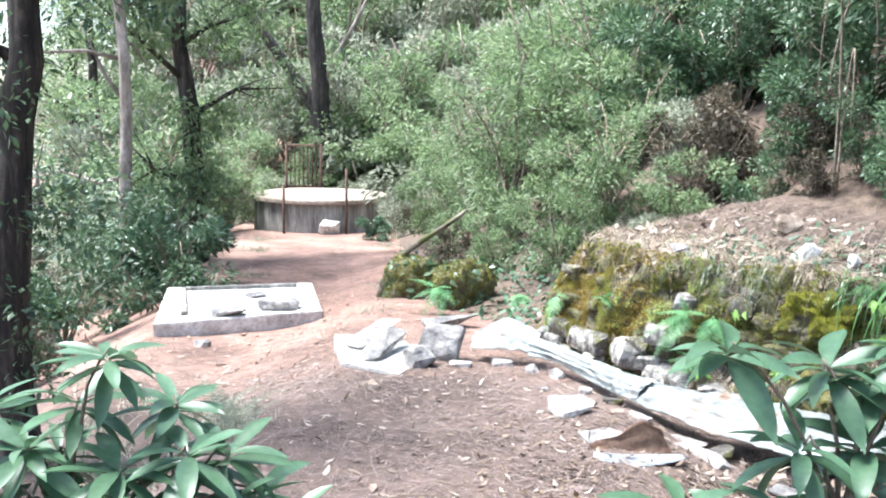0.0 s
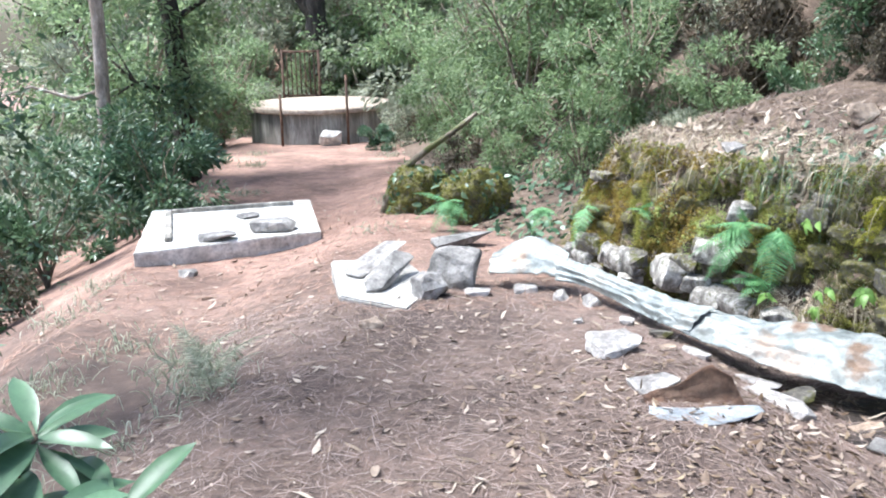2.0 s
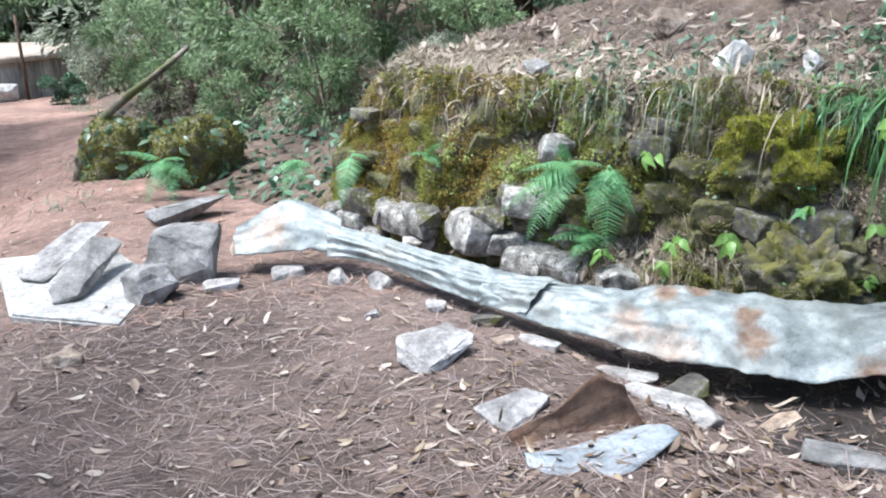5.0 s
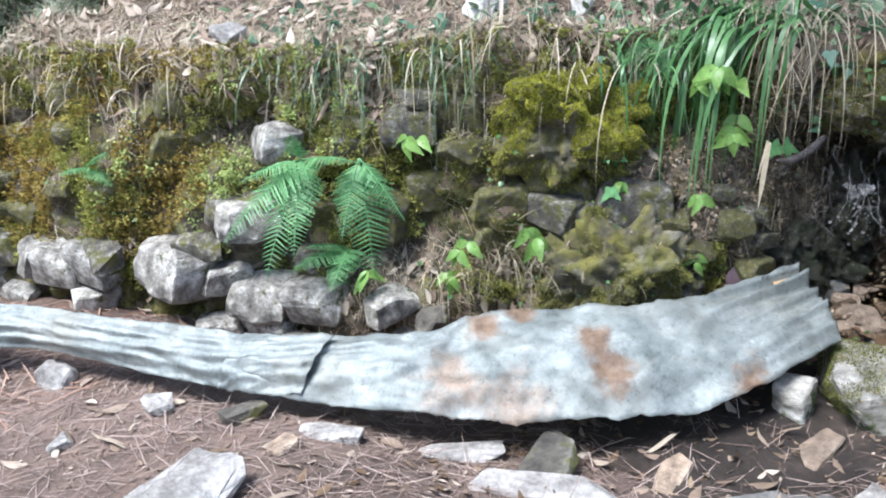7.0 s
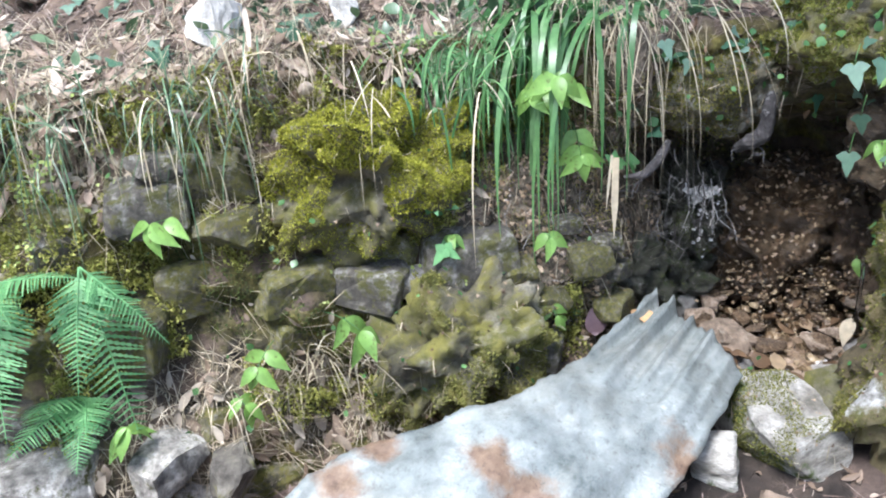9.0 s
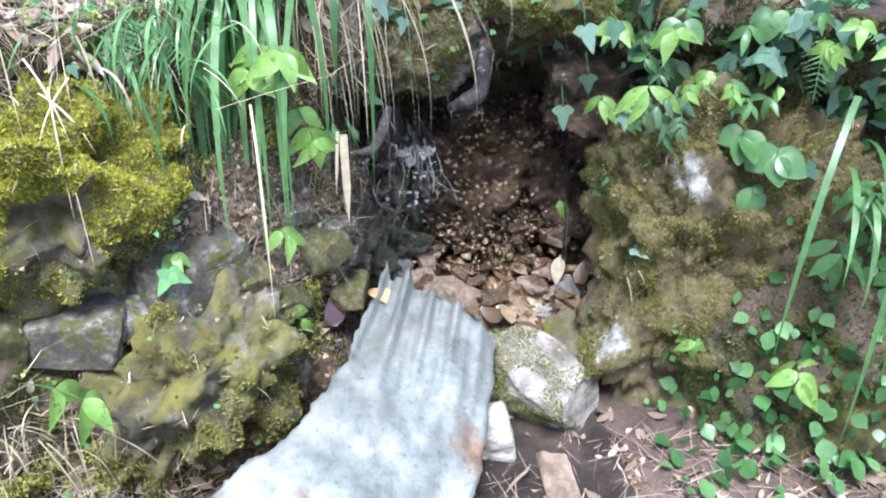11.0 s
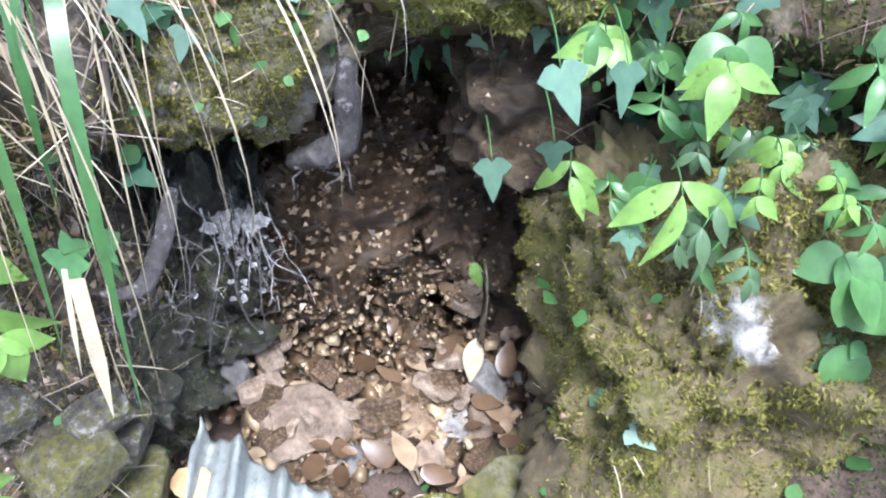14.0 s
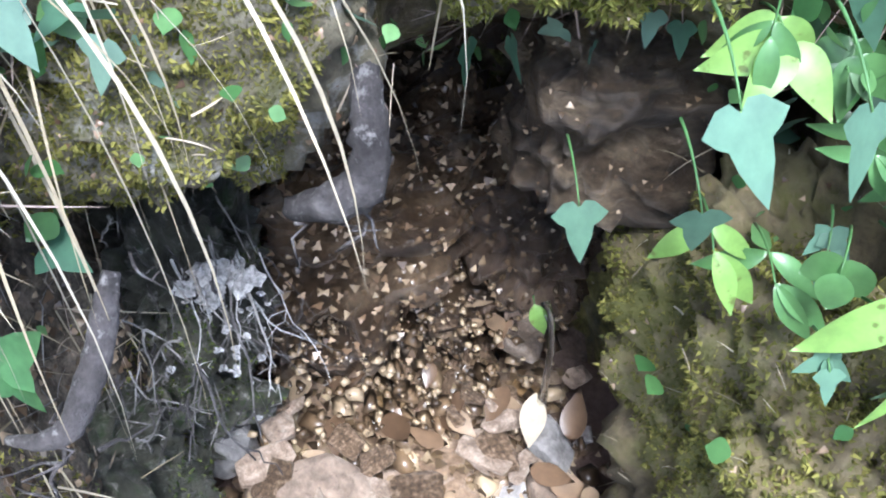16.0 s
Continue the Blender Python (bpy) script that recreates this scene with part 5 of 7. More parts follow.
fern("fern", (-0.16, 9.62, -0.15), [(-0.52, 9.6, -0.06), (-0.35, 9.35, -0.5), (-0.10, 9.25, -0.5), (0.05, 9.3, -0.3), (-0.5, 9.45, -0.3), (0.0, 9.4, -0.12), (-0.25, 9.3, -0.25)], "broad light green fern beside the path", 0.35, 0.34)
fern("fern", (2.86, 5.62, 0.80), [(2.62, 5.56, 0.70), (2.70, 5.42, 0.66), (2.80, 5.40, 0.78), (2.66, 5.66, 0.80)], "green fern hanging over the bank edge", 0.3)
fern("fern", (2.84, 3.98, 0.84), [(2.62, 4.08, 0.62), (2.60, 3.90, 0.70), (2.70, 4.15, 0.74)], "fern drooping over the bank above ivy", 0.4)
fern("fern", (3.12, 4.30, 0.84), [(2.94, 4.36, 0.80), (2.98, 4.22, 0.82)], "small fern above the spring", 0.3)

for x, y, k in ((-1.42, 5.55, 0.34), (-1.30, 5.15, 0.28), (-1.62, 5.9, 0.3)):
    z = float(ground_z(x, y))
    fern("fern", (x, y, z), [(x + k * math.cos(a), y + k * math.sin(a), z + 0.12 + 0.1 * math.sin(3 * a)) for a in (0.3, 1.3, 2.5, 3.6, 4.9)], "low feathery greyish weed at the path edge", 0.6, 0.2, group="feathery weeds", material=LEAF_GREY)

# ---- leafy sprigs ----
def sprig(base, out, size, count, material, label, seed, shape=OVATE, category="plant", group="seedlings on the wall", hang=0.5, stem=0.85, name="seedling"):
    """A short stem with paired leaflets."""
    r = np.random.default_rng(seed)
    shape = FINE_OVATE if shape is OVATE else FINE_LANCE if shape is LANCE else FINE_ROUND if shape is ROUND else shape
    out = unit(np.asarray(out, float))
    ob = thing(name, base, label, category, group)
    ln = size * stem * (1 + count * 0.25)
    t = np.linspace(0, 1, 6)[:, None]
    line = out * t * ln + np.array([0, 0, 1.0]) * (0.35 * t - 0.55 * hang * t ** 2) * ln
    part("stem", Soup().tube(line, np.linspace(0.0016, 0.0008, 6), 5), LEAF_STRAP, ob)
    side = unit(np.cross(out, [0, 0, 1.0]))
    for k in range(count):
        f = 1.0 if k == count - 1 else 0.35 + 0.65 * (k // 2 + 0.5) / max(1, (count - 1) / 2)
        p = line[min(5, int(f * 5.99))]
        sg = 0 if k == count - 1 else (1 if k % 2 else -1)
        ax = out * 0.35 + side * sg * r.uniform(0.7, 1.1) + np.array([0, 0, -0.25 - hang * 0.7]) + r.normal(size=3) * 0.18
        part("leaf", Soup().leaves(*shape, [p], [ax], [np.array([0, 0, 0.55]) + out + r.normal(size=3) * 0.28], size * r.uniform(0.85, 1.15)), material, ob)
    return ob


for k, (p, sz, cn) in enumerate((((2.20, 6.11, 0.44), 0.085, 5), ((2.25, 5.91, 0.06), 0.08, 5), ((2.33, 5.80, 0.14), 0.085, 5), ((1.92, 6.18, -0.10), 0.075, 5), ((2.13, 5.97, -0.06), 0.07, 4), ((2.50, 5.53, 0.12), 0.05, 2),
                                 ((2.74, 5.31, 0.26), 0.06, 4), ((2.88, 5.34, 0.66), 0.085, 9), ((2.90, 5.20, 0.64), 0.08, 9), ((2.86, 5.26, 0.56), 0.075, 7), ((2.60, 5.20, 0.05), 0.06, 4), ((0.93, 7.78, 0.25), 0.06, 3), ((2.52, 5.5, 0.28), 0.05, 3))):
    q, n = snap(p)
    sprig(q - n * 0.01 if cn < 7 else np.array(p), n + [0, 0, 0.1], sz, cn, LEAF_FRESH, "light green seedling with pointed leaves rooted in the wall" if cn < 7 else "fresh bright green leafy spray hanging beside strap grass", 200 + k)
for k, (p, sz) in enumerate((((2.58, 5.57, 0.37), 0.08), ((2.60, 5.50, 0.24), 0.06), ((2.92, 5.12, 0.45), 0.07))):
    q, n = snap(p)
    sprig(q, n, sz, 4, LEAF_FERN, "dark green lobed seedling in a shaded crevice", 230 + k, IVY)
ROUT = np.array([-0.8, 0.35, 0.15])
for k, (p, sz, cn, sh, mt, lb) in enumerate((
        ((2.92, 4.45, 0.69), 0.075, 5, OVATE, LEAF_FRESH, "bright green leafy spray beside the spring mouth"), ((2.82, 4.34, 0.70), 0.08, 7, OVATE, LEAF_FRESH, "bright green leafy spray above the mossy boulder"),
        ((2.86, 4.49, 0.52), 0.075, 4, LANCE, LEAF_FRESH, "narrow green leaves over the boulder edge"), ((2.83, 4.44, 0.50), 0.075, 4, LANCE, LEAF_STRAP, "narrow pointed green leaves over the boulder"),
        ((2.72, 4.42, 0.60), 0.11, 3, LANCE, LEAF_FRESH, "long yellowish green pointed leaves above the boulder"), ((2.74, 4.34, 0.52), 0.07, 3, OVATE, LEAF_STRAP, "green leaves on the boulder top"),
        ((2.62, 4.22, 0.52), 0.085, 4, ROUND, LEAF_STRAP, "round green leaves beside the boulder"), ((2.56, 4.16, 0.50), 0.085, 4, ROUND, LEAF_STRAP, "round green leaves beside the boulder"), ((2.60, 4.18, 0.40), 0.08, 3, ROUND, LEAF_STRAP, "round green leaves on the boulder flank"),
        ((2.52, 4.28, 0.02), 0.06, 5, OVATE, LEAF_FRESH, "pale green seedling at the boulder foot"), ((2.42, 4.06, 0.00), 0.09, 6, OVATE, LEAF_FRESH, "light green leafy seedling at the boulder foot"),
        ((2.50, 4.00, 0.30), 0.11, 5, LANCE, LEAF_STRAP, "long glossy green leaves beside the bank"), ((2.50, 3.95, 0.45), 0.12, 5, LANCE, LEAF_STRAP, "long glossy green leaves beside the bank"),
        ((2.94, 4.36, 0.66), 0.07, 6, OVATE, LEAF_STRAP, "dark green leafy shoots under the bank edge"), ((2.88, 4.30, 0.60), 0.065, 6, OVATE, LEAF_BUSH, "dark green leafy shoots under the bank edge"),
        ((2.80, 4.26, 0.58), 0.07, 6, OVATE, LEAF_BUSH, "dark green leafy shoots under the bank edge"), ((2.72, 4.24, 0.62), 0.07, 5, LANCE, LEAF_STRAP, "green pointed leaves under the bank edge"))):
    sprig(np.add(p, (0.09, -0.035, 0.0)), ROUT, sz * 0.85, cn, mt, lb, 250 + k, sh, group="leafy plants by the spring")


def leaf_patch(name, n, places, normals, size, shape, material, label, r, category="ground cover", hang=0.6):
    """Ivy-like cover: many small leaves near a surface."""
    s = Soup()
    ax = unit(normals) * 0.35 + r.normal(size=(n, 3)) * 0.5
    ax[:, 2] -= hang
    s.leaves(*shape, places + unit(normals) * r.uniform(0.01, 0.05, (n, 1)), ax, unit(normals) + [0, 0, 0.4] + r.normal(size=(n, 3)) * 0.3, size * r.uniform(0.5, 1.2, n))
    return obj(name, s, material, label=label, category=category, kind="stuff")


rp = np.random.default_rng(5)
p, n = bank_sample(190, 3.0, 4.5, 0.6, 1.6, rp)
leaf_patch("ivy", len(p), p, n, 0.07, IVY, LEAF_IVY, "bluish green ivy trailing over the bank beside the spring", rp, "ivy")
p, n = bank_sample(380, 2.6, 4.25, 0.05, 1.0, rp)
leaf_patch("creeping_plant", len(p), p, n, 0.05, ROUND, LEAF_STRAP, "small round-leaved green creeper covering the bank foot", rp)
p, n = bank_sample(260, 2.6, 4.4, 0.6, 1.8, rp)
leaf_patch("weeds", len(p), p, n, 0.09, LANCE, LEAF_STRAP, "mixed green weeds on the bank", rp, "weeds")
p, n = bank_sample(120, 4.4, 5.1, 0.85, 1.5, rp)
leaf_patch("ivy", len(p), p, n, 0.06, IVY, LEAF_IVY, "ivy leaves and small green plants above the spring", rp, "ivy")
p, n = bank_sample(150, 5.1, 6.8, 0.95, 1.9, rp)
leaf_patch("ivy", len(p), p, n, 0.055, IVY, LEAF_IVY, "scattered dark ivy leaves among litter on the bank", rp, "ivy")
p, n = bank_sample(160, 5.0, 8.0, 0.15, 0.95, rp)
leaf_patch("creeping_plant", len(p), p, n, 0.022, ROUND, LEAF_STRAP, "tiny green leaves sprinkled over the mossy wall", rp)
p, n = bank_sample(1300, 8.3, 12.5, 0.2, 2.2, rp)
leaf_patch("weeds", len(p), p, n, 0.11, OVATE, LEAF_RHODO, "leafy green weeds over the boulders by the path", rp, "weeds")
for x, y, z in ((2.88, 4.53, 0.65), (3.06, 4.54, 0.50), (2.84, 4.56, 0.78), (2.80, 4.50, 0.80)):
    sprig((x + 0.03, y, z), (-0.8, 0.1, -0.4), 0.06, 1, LEAF_IVY, "ivy shoot hanging into the spring mouth", int(x * 100 + y * 10), IVY, group="ivy shoots", stem=1.2)

gx_, gy_ = rp.uniform(2.0, 2.75, 420), rp.uniform(3.0, 4.35, 420)
leaf_patch("creeping_plant", 420, np.stack([gx_, gy_, ground_z(gx_, gy_)], 1), np.tile((0.0, 0.0, 1.0), (420, 1)), 0.055, ROUND, LEAF_STRAP, "round-leaved creeper spreading over the ground by the boulder", rp, hang=0.0)
p, n = bank_sample(420, 3.0, 4.4, 0.0, 0.7, rp)
leaf_patch("creeping_plant", len(p), p, n, 0.04, ROUND, LEAF_STRAP, "small-leaved creeper at the boulder foot", rp)

# more growth over the bank beside the spring
for k in range(20):
    a = rp.uniform(0, 1)
    p0 = np.array([2.98 - 0.42 * a, 4.46 - 0.62 * a, rp.uniform(0.60, 0.90)]) + rp.normal(size=3) * 0.03
    sh, mt = ((OVATE, LEAF_FRESH), (LANCE, LEAF_STRAP), (ROUND, LEAF_STRAP), (IVY, LEAF_IVY))[rp.integers(4)]
    sprig(p0, ROUT + rp.normal(size=3) * 0.25, rp.uniform(0.04, 0.065), int(rp.integers(3, 7)), mt, "leafy green plant growing over the bank by the spring", 600 + k, sh, group="leafy plants by the spring")
for k in range(26):
    p0 = np.array([rp.uniform(2.66, 2.98), rp.uniform(4.12, 4.46), rp.uniform(0.53, 0.66)])
    sh, mt = ((OVATE, LEAF_FRESH), (LANCE, LEAF_STRAP), (LANCE, LEAF_BUSH), (ROUND, LEAF_STRAP), (IVY, LEAF_IVY))[rp.integers(5)]
    sprig(p0, ROUT + rp.normal(size=3) * 0.3, rp.uniform(0.03, 0.05), int(rp.integers(3, 7)), mt, "small leafy plant trailing over the mossy boulder", 660 + k, sh, group="leafy plants by the spring", hang=0.9)
p, n = bank_sample(260, 4.2, 5.15, 0.97, 2.1, rp)
leaf_patch("weeds", len(p), p, n, 0.075, OVATE, LEAF_BUSH, "dark green weeds on the bank above the spring", rp, "weeds", hang=0.2)
p, n = bank_sample(200, 5.0, 7.0, 1.0, 2.2, rp)
leaf_patch("weeds", len(p), p, n, 0.06, OVATE, LEAF_BUSH, "low dark green plants among litter on the bank", rp, "weeds", hang=0.2)

p, n = bank_sample(620, 4.3, 5.5, 1.02, 2.6, rp)
leaf_patch("weeds", len(p), p, n, 0.065, OVATE, LEAF_BUSH, "dark leafy weeds crowding the bank above the spring", rp, "weeds", hang=0.2)
p, n = bank_sample(160, 4.25, 5.0, 0.78, 1.1, rp)
leaf_patch("creeping_plant", len(p), p, n, 0.03, ROUND, LEAF_STRAP, "small green leaves along the edge of the spring roof", rp)

# ---- grasses ----
rg = np.random.default_rng(9)


def tuft(name, root, n, spread, out, length, width, droop, material, label, category="grass", jitter=0.5, kind=""):
    s = Soup()
    b = np.asarray(root) * 0 + rg.normal(size=(n, 3)) * np.array(spread)
    way = np.asarray(out, float) + rg.normal(size=(n, 3)) * jitter
    blades(s, b, way, rg.uniform(*length, n), rg.uniform(*width, n), rg.uniform(*droop, n), 9, rg, 0.3)
    ob = obj(name, s, material, label=label, category=category, kind=kind)
    ob.location = root
    return ob


tuft("strap_grass", (3.08, 5.36, 0.82), 140, (0.08, 0.10, 0.02), (-0.55, 0.12, 0.35), (0.26, 0.60), (0.008, 0.022), (0.9, 1.6), LEAF_STRAP, "clump of long green strap leaves hanging over the bank", jitter=0.2)
tuft("dry_grass", (3.12, 5.10, 0.84), 100, (0.10, 0.12, 0.04), (-0.42, -0.5, 0.0), (0.16, 0.42), (0.0018, 0.0042), (0.3, 0.95), STRAW, "straw-coloured dry grass drooping beside the strap leaves")
tuft("dry_grass", (3.10, 5.28, 0.84), 60, (0.08, 0.08, 0.04), (-0.55, -0.2, 0.1), (0.2, 0.42), (0.0015, 0.0035), (0.6, 1.4), STRAW, "long pale grass blades drooping over the spring ledge", jitter=0.35)
tuft("grass", (2.10, 6.52, 0.71), 170, (0.11, 0.14, 0.06), (-0.6, -0.35, 0.0), (0.08, 0.28), (0.0022, 0.0055), (0.2, 1.3), LEAF_BUSH, "dark green grass tuft drooping over the wall top")
tuft("grass", (2.35, 6.12, 0.74), 110, (0.09, 0.1, 0.06), (-0.6, -0.35, 0.0), (0.08, 0.26), (0.0022, 0.0055), (0.2, 1.3), LEAF_BUSH, "dark green grass tuft drooping over the wall top")
tuft("grass", (2.80, 5.56, 0.76), 120, (0.10, 0.10, 0.05), (-0.7, -0.35, 0.0), (0.08, 0.26), (0.004, 0.009), (0.3, 1.3), LEAF_STRAP, "green grass tuft over the mossy boulder")
tuft("grass", (2.46, 3.92, 0.55), 26, (0.06, 0.08, 0.05), (-0.8, 0.3, 0.4), (0.25, 0.45), (0.008, 0.016), (0.5, 1.0), LEAF_STRAP, "arching green blades beside the boulder")
tuft("dry_grass", (2.45, 5.92, 0.78), 70, (0.35, 0.4, 0.08), (-0.5, -0.35, 0.0), (0.06, 0.24), (0.002, 0.005), (-0.2, 1.3), STRAW, "pale dry stalks hanging over the wall top")
tuft("dry_grass", (1.55, 7.15, 0.71), 80, (0.3, 0.4, 0.08), (-0.5, -0.35, 0.0), (0.06, 0.24), (0.002, 0.005), (-0.2, 1.3), STRAW, "pale dry stalks hanging over the wall top")
for x, y, z in ((2.12, 5.98, 0.02), (2.40, 5.70, 0.06), (2.30, 5.82, 0.0), (2.62, 5.42, 0.02)):
    q, n = snap((x, y, z))
    tuft("dry_grass", q, 60, (0.08, 0.08, 0.03), (-0.3, -0.1, -0.1), (0.05, 0.18), (0.0015, 0.004), (0.2, 1.3), STRAW, "withered grass lying at the foot of the wall", jitter=0.7)
for x, y, n in ((-1.42, 5.5, 160), (-1.35, 5.15, 140), (-1.75, 6.1, 120), (-2.4, 6.6, 120), (-3.4, 8.6, 160), (-3.2, 7.5, 160), (-3.0, 13.0, 140), (-3.6, 14.6, 160), (-0.9, 9.6, 60), (-1.6, 4.5, 160), (-2.2, 5.0, 160), (-2.6, 5.8, 160), (-1.0, 15.5, 120),
                (-0.9, 12.0, 120), (-4.2, 17.5, 160), (-1.6, 19.0, 140), (-4.6, 19.5, 140)):
    tuft("grass", (x, y, float(ground_z(x, y))), n, (0.16, 0.18, 0.005), (0, 0, 1.0), (0.12, 0.32), (0.004, 0.009), (0.4, 1.2), LEAF_GREY, "loose greyish green grass tuft at the path edge", jitter=0.6)

# curtain of withered and green grass along the turf edge
for k in range(22):
    yk = 5.35 + 2.4 * (k + rg.uniform(0, 1.0)) / 22
    i_ = int(np.argmin(np.abs(foot[:, 1] - yk)))
    q = bank_grid[i_, int(rg.integers(35, 42))]
    green = k % 5 == 1
    tuft("grass" if green else "dry_grass", q, int(rg.integers(12, 44)), (0.07, 0.08, 0.04), np.array((-0.5, -0.35, 0.0)) + rg.normal(size=3) * 0.3, (0.04, rg.uniform(0.1, 0.26)), (0.002, 0.005) if green else (0.0014, 0.0032), (0.1, 1.4), LEAF_BUSH if green else STRAW,
         "dark green grass hanging over the turf edge" if green else "withered pale grass hanging over the turf edge", jitter=0.6)

# ---- foreground evergreen shrubs with long leathery leaves ----
def evergreen(name, roots, tips, label, seed, size=0.2, leaf_count=(14, 20), broad=(0.72, 0.9)):
    """Shoots that end in a ring of long drooping leaves, each leaf a piece of its own."""
    r = np.random.default_rng(seed)
    x, y = roots[0][:2]
    base = np.array([x, y, float(ground_z(x, y))])
    ob = thing(name, base, label, "shrub", "foreground shrubs")
    shapes = []
    for k in range(6):
        v, t = leaf_shape(list(np.array([0.0, 0.07, 0.125, 0.15, 0.14, 0.095, 0.0]) * r.uniform(*broad)), r.uniform(0.2, 0.5), r.uniform(0.1, 0.6), r.uniform(-0.02, 0.02))
        me = Soup().add(v * size, tri=t).mesh("leaf", True)
        me.materials.append(LEAF_RHODO)
        shapes.append(me)
    lo = []
    for q in roots:
        q = np.array(q, float) - base
        part("stem", Soup().tube(np.array([(0, 0, -0.05), q * [0.3, 0.3, 0.5], q]), [0.014, 0.011, 0.008], 6), TWIG, ob)
        lo.append(q)
    for tip in tips:
        p = np.array(tip) - base
        root = lo[int(np.argmin([np.linalg.norm(p - q) for q in lo]))]
        t = np.linspace(0, 1, 7)[:, None]
        line = root + (p - root) * t + np.array([0, 0, 1.0]) * 0.10 * np.sin(np.pi * t) + r.normal(size=(7, 3)) * 0.008
        shoot = part("shoot", Soup().tube(line, np.linspace(0.007, 0.0035, 7), 6), TWIG, ob)
        count = int(r.integers(*leaf_count))
        for k in range(count):
            a = k * 2.4 + r.uniform(-0.3, 0.3)
            ax = Vector((math.cos(a), math.sin(a), -0.55 + 1.3 * k / count + r.uniform(-0.2, 0.2))).normalized()
            side = (Vector((0, 0, 1)) + Vector(r.normal(size=3) * 0.25)).cross(ax).normalized()
            m = Matrix((ax, side, ax.cross(side))).transposed().to_4x4()
            lf = new("leaf", shapes[r.integers(6)])
            lf.parent = shoot
            lf.matrix_basis = Matrix.Translation(Vector(p) + Vector((0, 0, -0.02 - 0.03 * (1 - k / count)))) @ m @ Matrix.Scale(r.uniform(0.75, 1.2), 4)
    return ob


evergreen("evergreen_shrub", [(-1.05, 2.35, 0.55), (-0.72, 2.3, 0.5)], [(-0.90, 2.35, 1.14), (-1.12, 2.30, 0.88), (-0.84, 2.26, 0.84), (-0.66, 2.30, 0.88), (-0.98, 2.22, 0.68), (-0.54, 2.28, 0.74), (-1.2, 2.2, 0.72), (-0.76, 2.5, 0.95),
                                                                        (-1.3, 2.4, 0.95), (-0.42, 2.32, 0.64), (-0.7, 2.1, 0.62), (-1.02, 2.42, 0.98), (-0.58, 2.4, 0.84), (-0.9, 2.2, 0.76), (-1.18, 2.32, 0.64), (-0.82, 2.36, 0.62), (-0.60, 2.15, 0.55), (-1.25, 2.15, 0.55), (-0.95, 2.1, 0.52), (-0.45, 2.2, 0.52), (-1.1, 2.45, 0.80), (-0.5, 2.45, 0.7), (-0.3, 2.3, 0.56), (-1.35, 2.2, 0.8), (-0.75, 2.2, 0.72), (-0.88, 2.0, 0.6), (-1.05, 2.0, 0.66), (-0.35, 2.1, 0.45)], "evergreen shrub with whorls of long leathery leaves beside the path", 301, 0.19)
evergreen("evergreen_shrub", [(1.10, 2.15, 0.75), (0.98, 2.05, 0.6)], [(0.77, 2.13, 1.27), (1.08, 2.25, 1.20), (0.97, 2.12, 1.02), (1.24, 2.28, 1.15), (1.18, 2.2, 1.0), (0.64, 1.98, 0.90), (0.80, 1.98, 0.86), (0.92, 2.0, 0.88), (1.28, 2.2, 1.26), (1.1, 2.05, 0.84), (1.26, 2.1, 0.86)],
          "evergreen shrub with large leathery leaves leaning into the path", 302, 0.175, (12, 17), (0.95, 1.2))
evergreen("evergreen_shrub", [(-2.6, 3.6, 0.4)], [(-2.5, 3.6, 0.9), (-2.8, 3.7, 1.1), (-2.4, 3.9, 0.7), (-2.9, 3.4, 0.8), (-2.2, 3.5, 0.5)], "evergreen shrub with leathery leaves below the path", 303, 0.17)

# ---- inside the spring ----
rs = np.random.default_rng(44)
WET_BACK = stone_mat("wet_brown_rock_face", (0.025, 0.016, 0.010), (0.11, 0.07, 0.038), (0.36, 0.26, 0.165), 26, rough=0.3, depth=0.03)
GRAVEL = leaf_mat("mixed_wet_gravel", (0.03, 0.02, 0.013), (0.16, 0.105, 0.06), (0.42, 0.32, 0.21), 0.3, 0.0)
LEDGE_STONE = stone_mat("damp_ledge_stone", (0.08, 0.07, 0.045), (0.22, 0.195, 0.125), (0.42, 0.39, 0.30), 22, patch=[(0.10, 0.10, 0.025), (0.42, 0.41, 0.37)], patch_at=(0.52, 0.62), patch_scale=9.0, depth=0.03)
JAMB_STONE = stone_mat("wet_dark_rock_with_flecks", (0.02, 0.022, 0.016), (0.07, 0.07, 0.05), (0.18, 0.17, 0.13), 22, patch=[(0.03, 0.05, 0.015), (0.28, 0.27, 0.25)], patch_at=(0.54, 0.66), patch_scale=34.0, rough=0.45, depth=0.03)
OCHRE_STONE = stone_mat("ochre_stone", (0.22, 0.13, 0.05), (0.42, 0.27, 0.12), (0.58, 0.42, 0.24), 14, rough=0.45)
CLAY = stone_mat("wet_gravel", (0.05, 0.034, 0.02), (0.20, 0.135, 0.085), (0.48, 0.36, 0.25), 30, rough=0.3)


